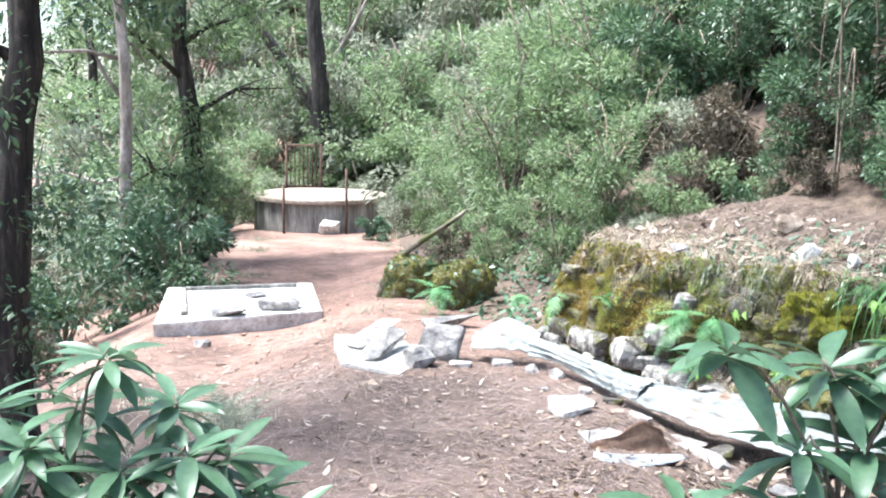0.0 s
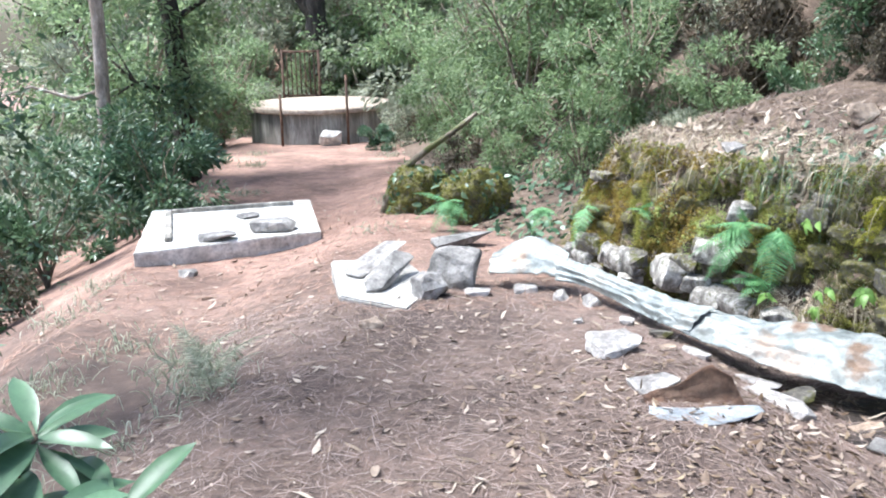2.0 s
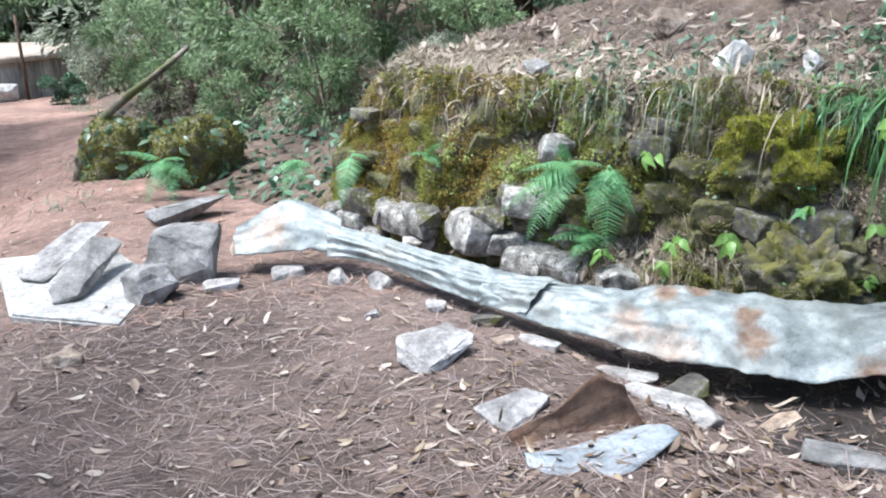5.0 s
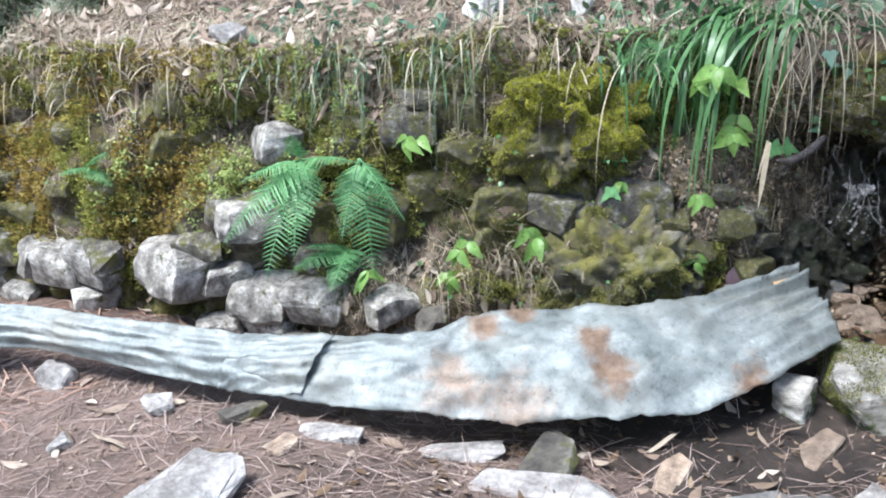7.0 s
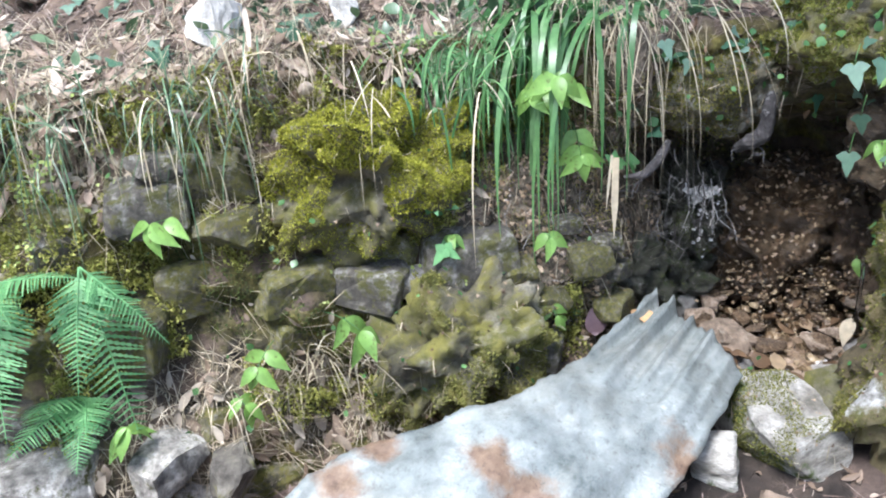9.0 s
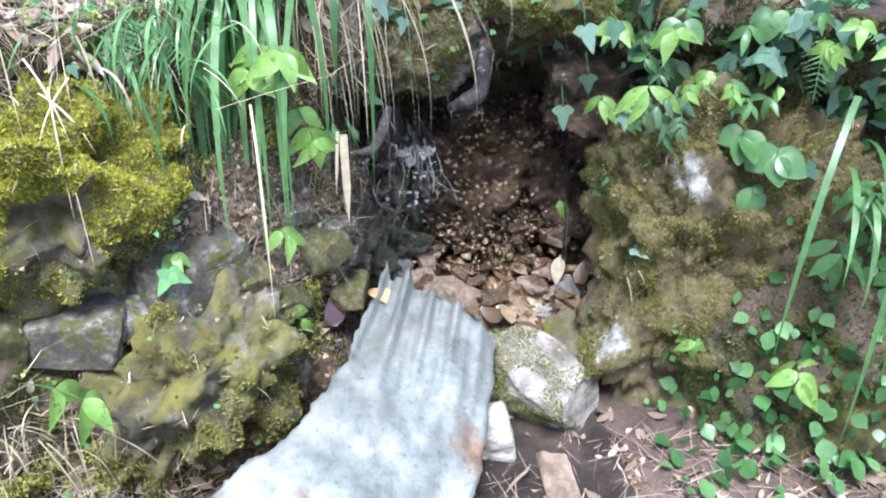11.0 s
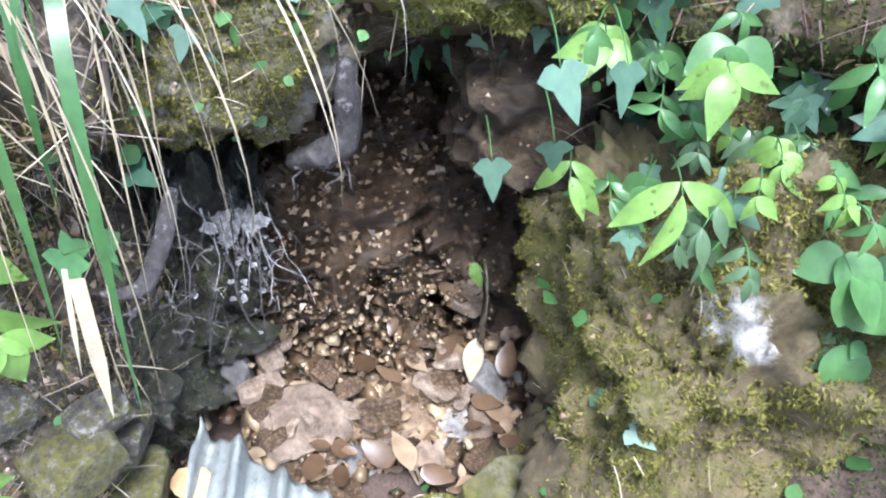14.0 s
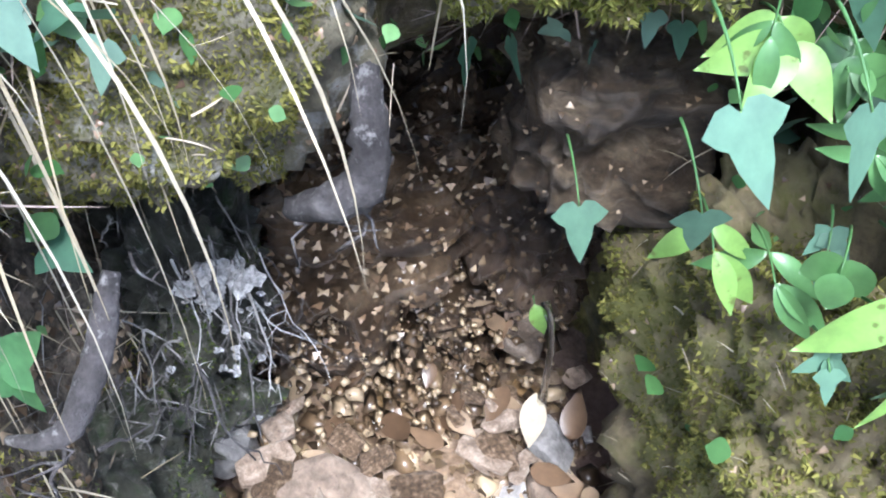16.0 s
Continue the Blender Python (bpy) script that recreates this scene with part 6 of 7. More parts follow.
def pebbles(name, n, centre, spread, size, material, label, slope=(0, 0)):
    """Many small stones joined: too small to pick apart."""
    s = Soup()
    for _ in range(n):
        x, y = centre[0] + rs.normal() * spread[0], centre[1] + rs.normal() * spread[1]
        z = centre[2] + slope[0] * (x - centre[0]) + slope[1] * (y - centre[1])
        k = rs.uniform(*size)
        v = rs.normal(size=(8, 3))
        v = v / np.linalg.norm(v, axis=1, keepdims=True)
        oct_ = np.array([(1, 0, 0), (-1, 0, 0), (0, 1, 0), (0, -1, 0), (0, 0, 0.7), (0, 0, -0.7), (0.6, 0.6, 0.4), (-0.6, -0.5, 0.4)]) * rs.uniform(0.6, 1.2, (8, 1))
        ang = rs.uniform(0, 6.28)
        rot = np.array([(np.cos(ang), -np.sin(ang), 0), (np.sin(ang), np.cos(ang), 0), (0, 0, 1)])
        f = [(6, 0, 2), (6, 2, 4), (6, 4, 0), (7, 1, 3), (7, 3, 4), (7, 4, 1), (0, 4, 3), (2, 1, 4), (0, 5, 2), (2, 5, 1), (1, 5, 3), (3, 5, 0)]
        s.add((oct_ @ rot.T) * k * np.array([1, rs.uniform(0.5, 1), rs.uniform(0.4, 0.9)]) + [x, y, z], tri=f)
    return obj(name, s, material, label=label, category="gravel", kind="stuff")


pebbles("gravel", 900, (3.34, 4.70, 0.01), (0.11, 0.15), (0.003, 0.014), GRAVEL, "wet brown gravel and leaf crumbs sloping down inside the spring", (0.9, 0.0))
pebbles("gravel", 220, (3.14, 4.70, -0.18), (0.10, 0.16), (0.006, 0.034), GRAVEL, "wet stones on the floor of the spring", (0.35, 0.0))
BACK = boulder("wet_rock", (3.52, 4.68, 0.02), (0.44, 0.70, 0.50), 10, WET_BACK, "wet brown rock face at the back of the spring", 401, bumps=0.25, freq=2.5)
BLACK = boulder("wet_rock", (3.43, 4.43, 0.05), (0.24, 0.26, 0.36), 10, WET_STONE, "black wet rock beside the trickle of water", 402, bumps=0.25, freq=2.5)
FLOOR = boulder("wet_rock", (3.24, 4.66, -0.30), (0.5, 0.6, 0.24), 0, CLAY, "wet earth and stone floor of the spring", 403, bumps=0.2, freq=2.5)
JAMBS = [boulder("wet_rock", p, sz, tn, JAMB_STONE, "dark white-flecked mossy rock at the side of the spring", sd, bumps=0.42, freq=2.2)
         for p, sz, tn, sd in (((3.29, 4.99, 0.17), (0.22, 0.18, 0.30), 10, 404), ((3.27, 5.06, -0.08), (0.26, 0.24, 0.28), 30, 408), ((3.10, 5.16, 0.0), (0.24, 0.22, 0.26), 60, 409), ((2.96, 5.24, -0.06), (0.22, 0.22, 0.24), 20, 410))]
CRACKED = boulder("wet_rock", (3.23, 4.41, 0.47), (0.28, 0.28, 0.32), 0, stone_mat("brown_cracked_stone", (0.02, 0.014, 0.009), (0.12, 0.085, 0.052), (0.34, 0.26, 0.17), 26, rough=0.5, depth=0.05, stretch=(1, 1, 2.5)), "brown cracked rock under the spring roof", 405, bumps=0.22, freq=1.9, square=0.7)
LEDGE = boulder("mossy_boulder", (3.24, 4.97, 0.60), (0.42, 0.46, 0.30), 15, LEDGE_STONE, "mossy ledge rock overhanging the spring", 406, bumps=0.2, freq=1.8)
ROOF = boulder("mossy_boulder", (3.22, 4.52, 0.76), (0.40, 0.50, 0.24), -10, MOSSY_STONE, "mossy ledge rock roofing the spring", 407, bumps=0.24, freq=1.9)
for p, sz, tn, mt, lb, sd in (((3.11, 4.86, -0.25), (0.22, 0.20, 0.13), 20, TAN_STONE, "rounded tan stone beside the channel end", 411), ((3.21, 4.98, -0.2), (0.10, 0.09, 0.12), 60, GREY_STONE, "small brown stone at the spring edge", 412),
                              ((3.11, 4.45, -0.2), (0.11, 0.07, 0.06), 30, PALE_STONE, "pale flat stone under the trickle", 413), ((3.06, 4.47, -0.24), (0.12, 0.10, 0.07), 0, TAN_STONE, "tan stone on the spring floor", 414),
                              ((3.12, 4.56, -0.2), (0.10, 0.06, 0.05), 70, TAN_STONE, "ochre stone on the spring floor", 415), ((3.11, 4.68, -0.22), (0.18, 0.06, 0.05), 85, TAN_STONE, "long tan stone on the spring floor", 416),
                              ((3.02, 4.62, -0.26), (0.16, 0.12, 0.06), 10, TAN_STONE, "flat tan stone on the spring floor", 417), ((3.02, 4.76, -0.26), (0.12, 0.09, 0.06), 40, GREY_STONE, "dark stone on the spring floor", 418),
                              ((3.05, 4.54, -0.24), (0.09, 0.08, 0.05), 0, PALE_STONE, "small pale stone on the spring floor", 419)):
    stone("stone", p, sz, tn, mt, lb, sd, cut=0.6, group="stones in the spring")
for k, p in enumerate([(3.23, 4.53, -0.16), (3.23, 4.45, -0.17), (3.14, 4.41, -0.19), (3.23, 4.36, -0.15), (3.15, 4.55, -0.2), (3.2, 4.64, -0.18), (3.1, 4.47, -0.22), (3.26, 4.69, -0.17)]):
    stone("stone", (p[0], p[1], p[2] - 0.03), (0.055 + 0.02 * (k % 3), 0.045, 0.03), 40 * k, (TAN_STONE, OCHRE_STONE, PALE_STONE)[k % 3], "small wet tan stone under the trickle", 430 + k, cut=0.6, group="stones in the spring")


def dense_root(pts, radii):
    p, _ = along(np.array(pts, float), 36)
    return p, np.interp(np.linspace(0, 1, 36), np.linspace(0, 1, len(radii)), radii)


chips = []
for k in range(5):
    me = rock_mesh("stone", (1.0, rs.uniform(0.6, 0.95), rs.uniform(0.25, 0.45)), 440 + k, cut=0.55, levels=1)
    me.materials.append(TAN_STONE if k % 2 else CLAY)
    chips.append(me)
for k in range(46):
    x, y = 2.92 + 0.42 * rs.uniform(), 4.42 + 0.52 * rs.uniform()
    sc = rs.uniform(0.04, 0.11)
    ob = tagged(new("stone", chips[k % 5]), "flat wet tan stone chip on the spring floor", "stone", "stones in the spring")
    ob.matrix_world = pose(x, y, -0.235 + 0.16 * (x - 2.92) / 0.42 * (x > 3.05), rs.uniform(-14, 14), rs.uniform(-14, 14) - 14 * (x > 3.05), rs.uniform(0, 360)) @ Matrix.Scale(sc, 4)
ROOT = stone_mat("grey_root", (0.035, 0.031, 0.031), (0.095, 0.086, 0.086), (0.24, 0.225, 0.225), 34, patch=[(0.30, 0.29, 0.28)], patch_at=(0.57, 0.66), patch_scale=40.0, depth=0.03)
hook = obj("root", Soup().tube(*dense_root([(3.12, 4.757, 0.601), (3.09, 4.76, 0.584), (3.07, 4.761, 0.553), (3.06, 4.763, 0.519), (3.055, 4.772, 0.492), (3.06, 4.803, 0.47), (3.1, 4.843, 0.435)], [0.012, 0.016, 0.019, 0.021, 0.023, 0.021, 0.012]), 14, 0.09), ROOT,
    label="thick grey hooked tree root over the spring mouth", category="root")
bent = obj("root", Soup().tube(*dense_root([(2.995, 5.015, 0.478), (2.975, 5.022, 0.463), (2.94, 5.032, 0.44), (2.905, 5.045, 0.425), (2.875, 5.06, 0.415), (2.87, 5.085, 0.41), (2.885, 5.115, 0.40)], [0.008, 0.012, 0.0135, 0.0135, 0.012, 0.008, 0.004]), 12, 0.05), ROOT, label="grey bent root beside the spring", category="root")
for owner, at0 in ((hook, (3.06, 4.79, 0.47)), (bent, (2.88, 5.06, 0.41))):
    for k in range(5):
        d = np.cumsum(rs.normal(size=(5, 3)) * [0.012, 0.02, 0.012] + [0, 0.01, -0.01], 0)
        child_at(obj("rootlet", Soup().tube(np.array(at0) + d, np.linspace(0.0025, 0.0008, 5), 5), ROOT), owner)
fib = thing("root_tuft", (3.17, 4.935, 0.27), "tuft of pale hair roots with white deposit by the spring", "roots")
WHITE = stone_mat("white_deposit", (0.22, 0.22, 0.22), (0.5, 0.5, 0.5), (0.8, 0.8, 0.8), 60)
ROOT_PALE = stone_mat("pale_grey_rootlets", (0.12, 0.115, 0.11), (0.27, 0.26, 0.25), (0.48, 0.47, 0.45), 40)


def rootlets(owner, start, drift, count, length, spread, materials, steps=9):
    """Thin wandering roots that hang and fork from about one place; start is relative to the owner."""
    for k in range(count):
        s_ = Soup()
        p0 = np.array(start) + rs.normal(size=3) * spread
        ln = rs.uniform(*length)
        way = np.cumsum(np.concatenate([np.zeros((1, 3)), (np.array(drift) + np.cumsum(rs.normal(size=(steps, 3)) * 0.22, 0)) * ln / steps]), 0)
        line_ = p0 + way
        r0 = rs.uniform(0.0009, 0.0026)
        s_.tube(line_, np.linspace(r0, r0 * 0.4, len(line_)), 5)
        for _ in range(rs.integers(1, 4)):
            j = rs.integers(2, steps)
            side = np.cumsum(np.concatenate([np.zeros((1, 3)), (np.array(drift) * 0.5 + rs.normal(size=(4, 3)) * 0.7) * ln * 0.09]), 0)
            s_.tube(line_[j] + side, np.linspace(r0 * 0.6, r0 * 0.3, 5), 4)
        part("rootlet", s_, materials[k % len(materials)], owner)


rootlets(fib, (-0.01, 0.01, 0.02), (-0.05, -0.01, -0.9), 24, (0.05, 0.18), (0.03, 0.03, 0.04), (ROOT_PALE, ROOT, WHITE))
rootlets(fib, (-0.10, 0.10, -0.10), (-0.35, 0.12, -0.45), 18, (0.04, 0.14), (0.05, 0.04, 0.05), (ROOT, ROOT_PALE, ROOT))
rootlets(fib, (-0.14, 0.06, 0.12), (0.0, -0.05, -0.8), 10, (0.05, 0.16), (0.04, 0.03, 0.03), (ROOT, ROOT_PALE))
for k in range(44):
    big = k < 9
    q = rs.uniform(0.024, 0.046) if big else rs.uniform(0.004, 0.012)
    c = part("deposit", rock_mesh("deposit", (q, q * 1.2, q * 0.9), 480 + k, 12, 0.9, 0.3, 1), WHITE, fib)
    c.location = (rs.normal() * 0.016, rs.normal() * 0.018, rs.normal() * 0.02) if big else (rs.normal() * 0.035, rs.normal() * 0.03, 0.02 - 0.2 * rs.uniform())
GLASS = bpy.data.materials.new("water")
GLASS.use_nodes = True
gp = GLASS.node_tree.nodes["Principled BSDF"]
gp.inputs["Transmission Weight"].default_value, gp.inputs["Roughness"].default_value, gp.inputs["IOR"].default_value = 1.0, 0.25, 1.33
gp.inputs["Base Color"].default_value = (0.95, 0.97, 1.0, 1)
stalk = Soup()
blades(stalk, [(0, 0, 0), (0.02, 0.015, 0.0)], [(-0.15, -0.03, -1.0), (-0.2, 0.05, -0.9)], [0.23, 0.15], [0.020, 0.008], [0.0, 0.1], 7, np.random.default_rng(1), 0.05)
obj("dry_grass", stalk, STRAW, label="broad withered straw blade hanging below the strap leaves", category="grass").location = (2.84, 5.13, 0.47)
obj("dead_leaf", Soup().leaves(*FINE_LANCE, [(0, 0, 0)], [(-0.75, 0.3, -0.5)], [(-0.4, 0.2, 0.9)], 0.09, 0.13), STRAW, label="pale withered leaf under the trickle", category="leaf").location = (3.16, 4.475, -0.09)
trickle = obj("trickle", Soup().tube([(3.20, 4.47, 0.09), (3.17, 4.468, 0.07), (3.155, 4.467, 0.02), (3.148, 4.467, -0.06), (3.145, 4.468, -0.13)], [0.007, 0.006, 0.005, 0.006, 0.010], 10, 0.2), GLASS,
              label="thin trickle of clear water falling in the spring", category="water")
sprig((3.215, 4.485, 0.09), (-0.6, 0.1, -0.2), 0.06, 1, LEAF_FRESH, "single bright green leaf at the water spout", 420, OVATE, stem=0.2, name="leaf", group="spring leaves")
PURPLE = leaf_mat("purplish_leaf", (0.11, 0.065, 0.085), (0.15, 0.095, 0.115), (0.20, 0.14, 0.16), 0.5, 0.1)
OCHRE = leaf_mat("ochre_leaf", (0.45, 0.26, 0.11), (0.5, 0.32, 0.16), (0.55, 0.38, 0.2), 0.6, 0.15)
for p, ax, sz, mt, lb in (((2.79, 5.17, -0.07), (0.1, 0.0, 1.0), 0.10, PURPLE, "curled purplish dead leaf behind the channel"), ((2.90, 5.07, -0.02), (-0.6, -0.35, 0.15), 0.10, OCHRE, "curled ochre dead leaf behind the channel end"),
                          ((2.86, 5.12, -0.05), (0.3, 0.2, 0.8), 0.10, PURPLE, "dark curled dead leaf behind the channel")):
    lf = obj("dead_leaf", Soup().leaves(*OVATE, [(0, 0, 0)], [ax], [(-0.8, -0.5, 0.5)], sz, sz * 1.3), mt, label=lb, category="leaf")
    lf.location = p

# ---- moss, needles and litter ----
rm = np.random.default_rng(77)


MOSS_BRIGHT = leaf_mat("bright_moss", (0.18, 0.19, 0.02), (0.36, 0.37, 0.04), (0.54, 0.52, 0.09), 0.9, 0.4)
MOSS_OLIVE = leaf_mat("olive_moss", (0.10, 0.105, 0.024), (0.205, 0.205, 0.05), (0.35, 0.335, 0.10), 0.9, 0.3)
MOSS_CUSHION = leaf_mat("light_green_moss", (0.17, 0.23, 0.06), (0.27, 0.34, 0.10), (0.40, 0.46, 0.17), 0.9, 0.35)
MOSS_SIDE = leaf_mat("olive_yellow_moss", (0.10, 0.105, 0.02), (0.21, 0.20, 0.045), (0.36, 0.33, 0.09), 0.9, 0.35)
MOSS_ORANGE = leaf_mat("orange_brown_moss", (0.15, 0.10, 0.022), (0.26, 0.195, 0.045), (0.38, 0.31, 0.08), 0.9, 0.3)


def moss_on(name, p, n, size, material, label):
    """Short upright tufts over a surface."""
    k = len(p)
    s = Soup()
    ax = unit(n) + rm.normal(size=(k, 3)) * 0.55 + [0, 0, 0.15]
    s.leaves(np.array([(0, 0.28, 0), (0, -0.28, 0), (1, 0, 0.1)]), np.array([(0, 1, 2)]), p, ax, rm.normal(size=(k, 3)), size * rm.uniform(0.5, 1.4, k))
    return obj(name, s, material, label=label, category="moss", kind="stuff")


def mesh_sample(ob, n, keep=0.0):
    """Random places and normals on an object's faces whose normal rises above keep."""
    me = ob.data
    v = np.empty(len(me.vertices) * 3)
    me.vertices.foreach_get("co", v)
    M = np.array(ob.matrix_basis)
    v = v.reshape(-1, 3) @ M[:3, :3].T + M[:3, 3]
    me.calc_loop_triangles()
    t = np.empty(len(me.loop_triangles) * 3, np.int32)
    me.loop_triangles.foreach_get("vertices", t)
    t = v[t.reshape(-1, 3)]
    c = np.cross(t[:, 1] - t[:, 0], t[:, 2] - t[:, 0])
    a = np.linalg.norm(c, axis=1)
    k = rm.choice(len(t), n, p=a / a.sum())
    u, w = rm.uniform(size=(2, n, 1))
    fl = (u + w) > 1
    u, w = np.where(fl, 1 - u, u), np.where(fl, 1 - w, w)
    p = t[k, 0] + u * (t[k, 1] - t[k, 0]) + w * (t[k, 2] - t[k, 0])
    nn = unit(c[k])
    ok = nn[:, 2] > keep
    return p[ok], nn[ok]


def patchy(p, n, scale, level):
    """Keeps the places where a broad noise is high, so that growth comes in patches."""
    ok = fbm(p, scale, 3) > level
    return p[ok], n[ok]


p, n = bank_sample(290000, 5.15, 8.1, 0.22, 1.02, rm)
p, n = patchy(p, n, 3.4, 0.02)
p = p + unit(n) * rm.uniform(0, 0.05, (len(p), 1))
moss_on("moss", p, n, 0.0105, MOSS, "yellow-green moss covering the rubble wall")
p, n = bank_sample(90000, 4.6, 8.1, 0.05, 1.0, rm)
p, n = patchy(p, n, 2.7, 0.1)
moss_on("moss", p, n, 0.0095, MOSS_DARK, "dark green moss in the hollows of the wall")
for ob, cnt, mt, lv, sz in ((MOUND, 170000, MOSS_BRIGHT, -0.4, 0.0075), (LOWER, 60000, MOSS_OLIVE, -0.05, 0.009), (SIDE, 250000, MOSS_SIDE, -0.2, 0.0075), (BLOCK, 26000, MOSS_OLIVE, 0.22, 0.006), (LEDGE, 70000, MOSS_SIDE, -0.1, 0.0065),
                            (ROOF, 70000, MOSS, -0.35, 0.009)):
    p, n = mesh_sample(ob, cnt, -0.6)
    p, n = patchy(p, n, 3.5, lv)
    if ob is MOUND:
        thin = rm.uniform(size=len(p)) < 0.25 + 0.75 * (p[:, 2] + 0.06 * fbm(p, 8.0, 2) > 0.44)
        p, n = p[thin], n[thin]
    if ob is SIDE:
        bare = np.min([np.linalg.norm(p - c[:3], axis=1) / c[3] for c in WHITE_CRUST], 0) + 0.6 * fbm(p, 14.0, 2) > 1.1
        bare &= rm.uniform(size=len(p)) < 0.35 + 0.65 * (fbm(p, 9.0, 3) > 0.0)
        p, n = p[bare], n[bare]
    moss_on("moss", p, n, sz, mt, "cushion of short moss on a boulder")
p, n = bank_sample(40000, 6.7, 8.1, 0.3, 1.0, rm)
p, n = patchy(p, n, 2.3, 0.12)
moss_on("moss", p + unit(n) * rm.uniform(0, 0.05, (len(p), 1)), n, 0.016, MOSS_ORANGE, "orange-brown moss hanging on the wall end")
TETRA = np.array([(1, 0, 0), (-0.5, 0.8, 0), (-0.5, -0.7, 0.1), (0.1, 0.0, 0.55)]), np.array([(0, 1, 3), (1, 2, 3), (2, 0, 3)])
for ob, cnt, sz, lb in ((BACK, 6200, 0.006, "wet crumbs of stone and leaf stuck to the rock face"), (FLOOR, 2600, 0.012, "wet stone crumbs over the spring floor"), (CRACKED, 900, 0.0035, "wet crumbs on the cracked rock"), (BLACK, 700, 0.006, "wet grit on the black rock")):
    p, n = mesh_sample(ob, cnt, -0.3)
    s = Soup()
    s.leaves(*TETRA, p, np.cross(n, rm.normal(size=(len(p), 3))), n + rm.normal(size=(len(p), 3)) * 0.3, sz * rm.uniform(0.3, 1.6, len(p)) ** 1.4)
    obj("gravel", s, GRAVEL, label=lb, category="gravel", kind="stuff")
for ob, k in ((LEDGE, 220), (ROOF, 90), (SIDE, 60)):
    p, n = mesh_sample(ob, k, 0.0)
    leaf_patch("creeping_plant", len(p), p, n, 0.03, ROUND, LEAF_STRAP, "tiny round green leaves on a mossy ledge", rm)
    p, n = mesh_sample(ob, 34, 0.0)
    leaf_patch("ivy", len(p), p, n, 0.05, IVY, LEAF_IVY, "few ivy leaves on a mossy ledge", rm, "ivy")
FINE_ROOTS = Soup()
for ob in JAMBS:
    p, n = mesh_sample(ob, 110, -0.5)
    blades(FINE_ROOTS, p + n * 0.006, np.cross(n, rm.normal(size=(len(p), 3))) + [0, 0, -0.6], rm.uniform(0.03, 0.12, len(p)), rm.uniform(0.0008, 0.0022, len(p)), rm.uniform(-0.5, 0.9, len(p)), 6, rm, 0.4)
    q, m_ = mesh_sample(ob, 9000, -0.5)
    q, m_ = patchy(q, m_, 5.0, 0.1)
    moss_on("moss", q, m_, 0.006, MOSS_DARK, "dark moss on the wet rock beside the spring")
obj("fine_roots", FINE_ROOTS, ROOT, label="fine grey roots clinging to the wet rock", category="roots", kind="stuff")
p, n = bank_sample(420, 4.85, 5.5, 0.0, 0.9, rm)
TWIGGY = Soup()
blades(TWIGGY, p + unit(n) * 0.012, np.cross(n, rm.normal(size=(len(p), 3))), rm.uniform(0.02, 0.12, len(p)), rm.uniform(0.001, 0.003, len(p)), rm.uniform(-0.2, 0.6, len(p)), 5, rm, 0.3)
obj("twigs", TWIGGY, TWIG, label="fine dead twigs and rootlets on the bank", category="twigs", kind="stuff")
p, n = bank_sample(380, 4.85, 5.35, 0.0, 0.75, rm)
PALE_ROOTS = Soup()
blades(PALE_ROOTS, p + unit(n) * 0.014, np.cross(n, rm.normal(size=(len(p), 3))) + [0, 0, -0.3], rm.uniform(0.02, 0.11, len(p)), rm.uniform(0.0008, 0.0024, len(p)), rm.uniform(-0.6, 0.9, len(p)), 7, rm, 0.4)
obj("fine_roots", PALE_ROOTS, ROOT_PALE, label="pale hair roots matted over the damp bank", category="roots", kind="stuff")
for ob, k in ((MOUND, 220), (LOWER, 260), (SIDE, 420), (LEDGE, 260), (ROOF, 160), (BLOCK, 60)):
    p, n = mesh_sample(ob, k, -0.4)
    s = Soup()
    blades(s, p + n * 0.008, np.cross(n, rm.normal(size=(len(p), 3))), rm.uniform(0.015, 0.08, len(p)), rm.uniform(0.0008, 0.0022, len(p)), rm.uniform(-0.2, 0.7, len(p)), 5, rm, 0.4)
    obj("straw", s, STRAW, label="bits of straw and dry rootlet on a mossy boulder", category="straw", kind="stuff")
    p, n = mesh_sample(ob, k * 3, -0.4)
    s = Soup()
    s.leaves(*TETRA, p, np.cross(n, rm.normal(size=(len(p), 3))), n + rm.normal(size=(len(p), 3)) * 0.3, 0.0045 * rm.uniform(0.3, 1.5, len(p)) ** 1.4)
    obj("grit", s, LITTER_WET, label="pale crumbs of stone and leaf on a mossy boulder", category="grit", kind="stuff")
    p, n = mesh_sample(ob, k // 3, -0.1)
    leaf_patch("creeping_plant", len(p), p, n, 0.018, ROUND, LEAF_STRAP, "tiny green leaves dotted over a mossy boulder", rm)
p, n = bank_sample(7000, 4.8, 5.5, 0.0, 0.85, rm)
s = Soup()
s.leaves(*TETRA, p, np.cross(n, rm.normal(size=(len(p), 3))), n + rm.normal(size=(len(p), 3)) * 0.3, 0.007 * rm.uniform(0.3, 1.6, len(p)) ** 1.4)
obj("grit", s, GRAVEL, label="crumbs of earth and stone on the damp bank", category="grit", kind="stuff")
p, n = bank_sample(26000, 4.8, 5.6, 0.05, 0.9, rm)
p, n = patchy(p, n, 5.0, 0.12)
moss_on("moss", p, n, 0.0085, MOSS_SIDE, "scraps of olive moss on the damp bank")
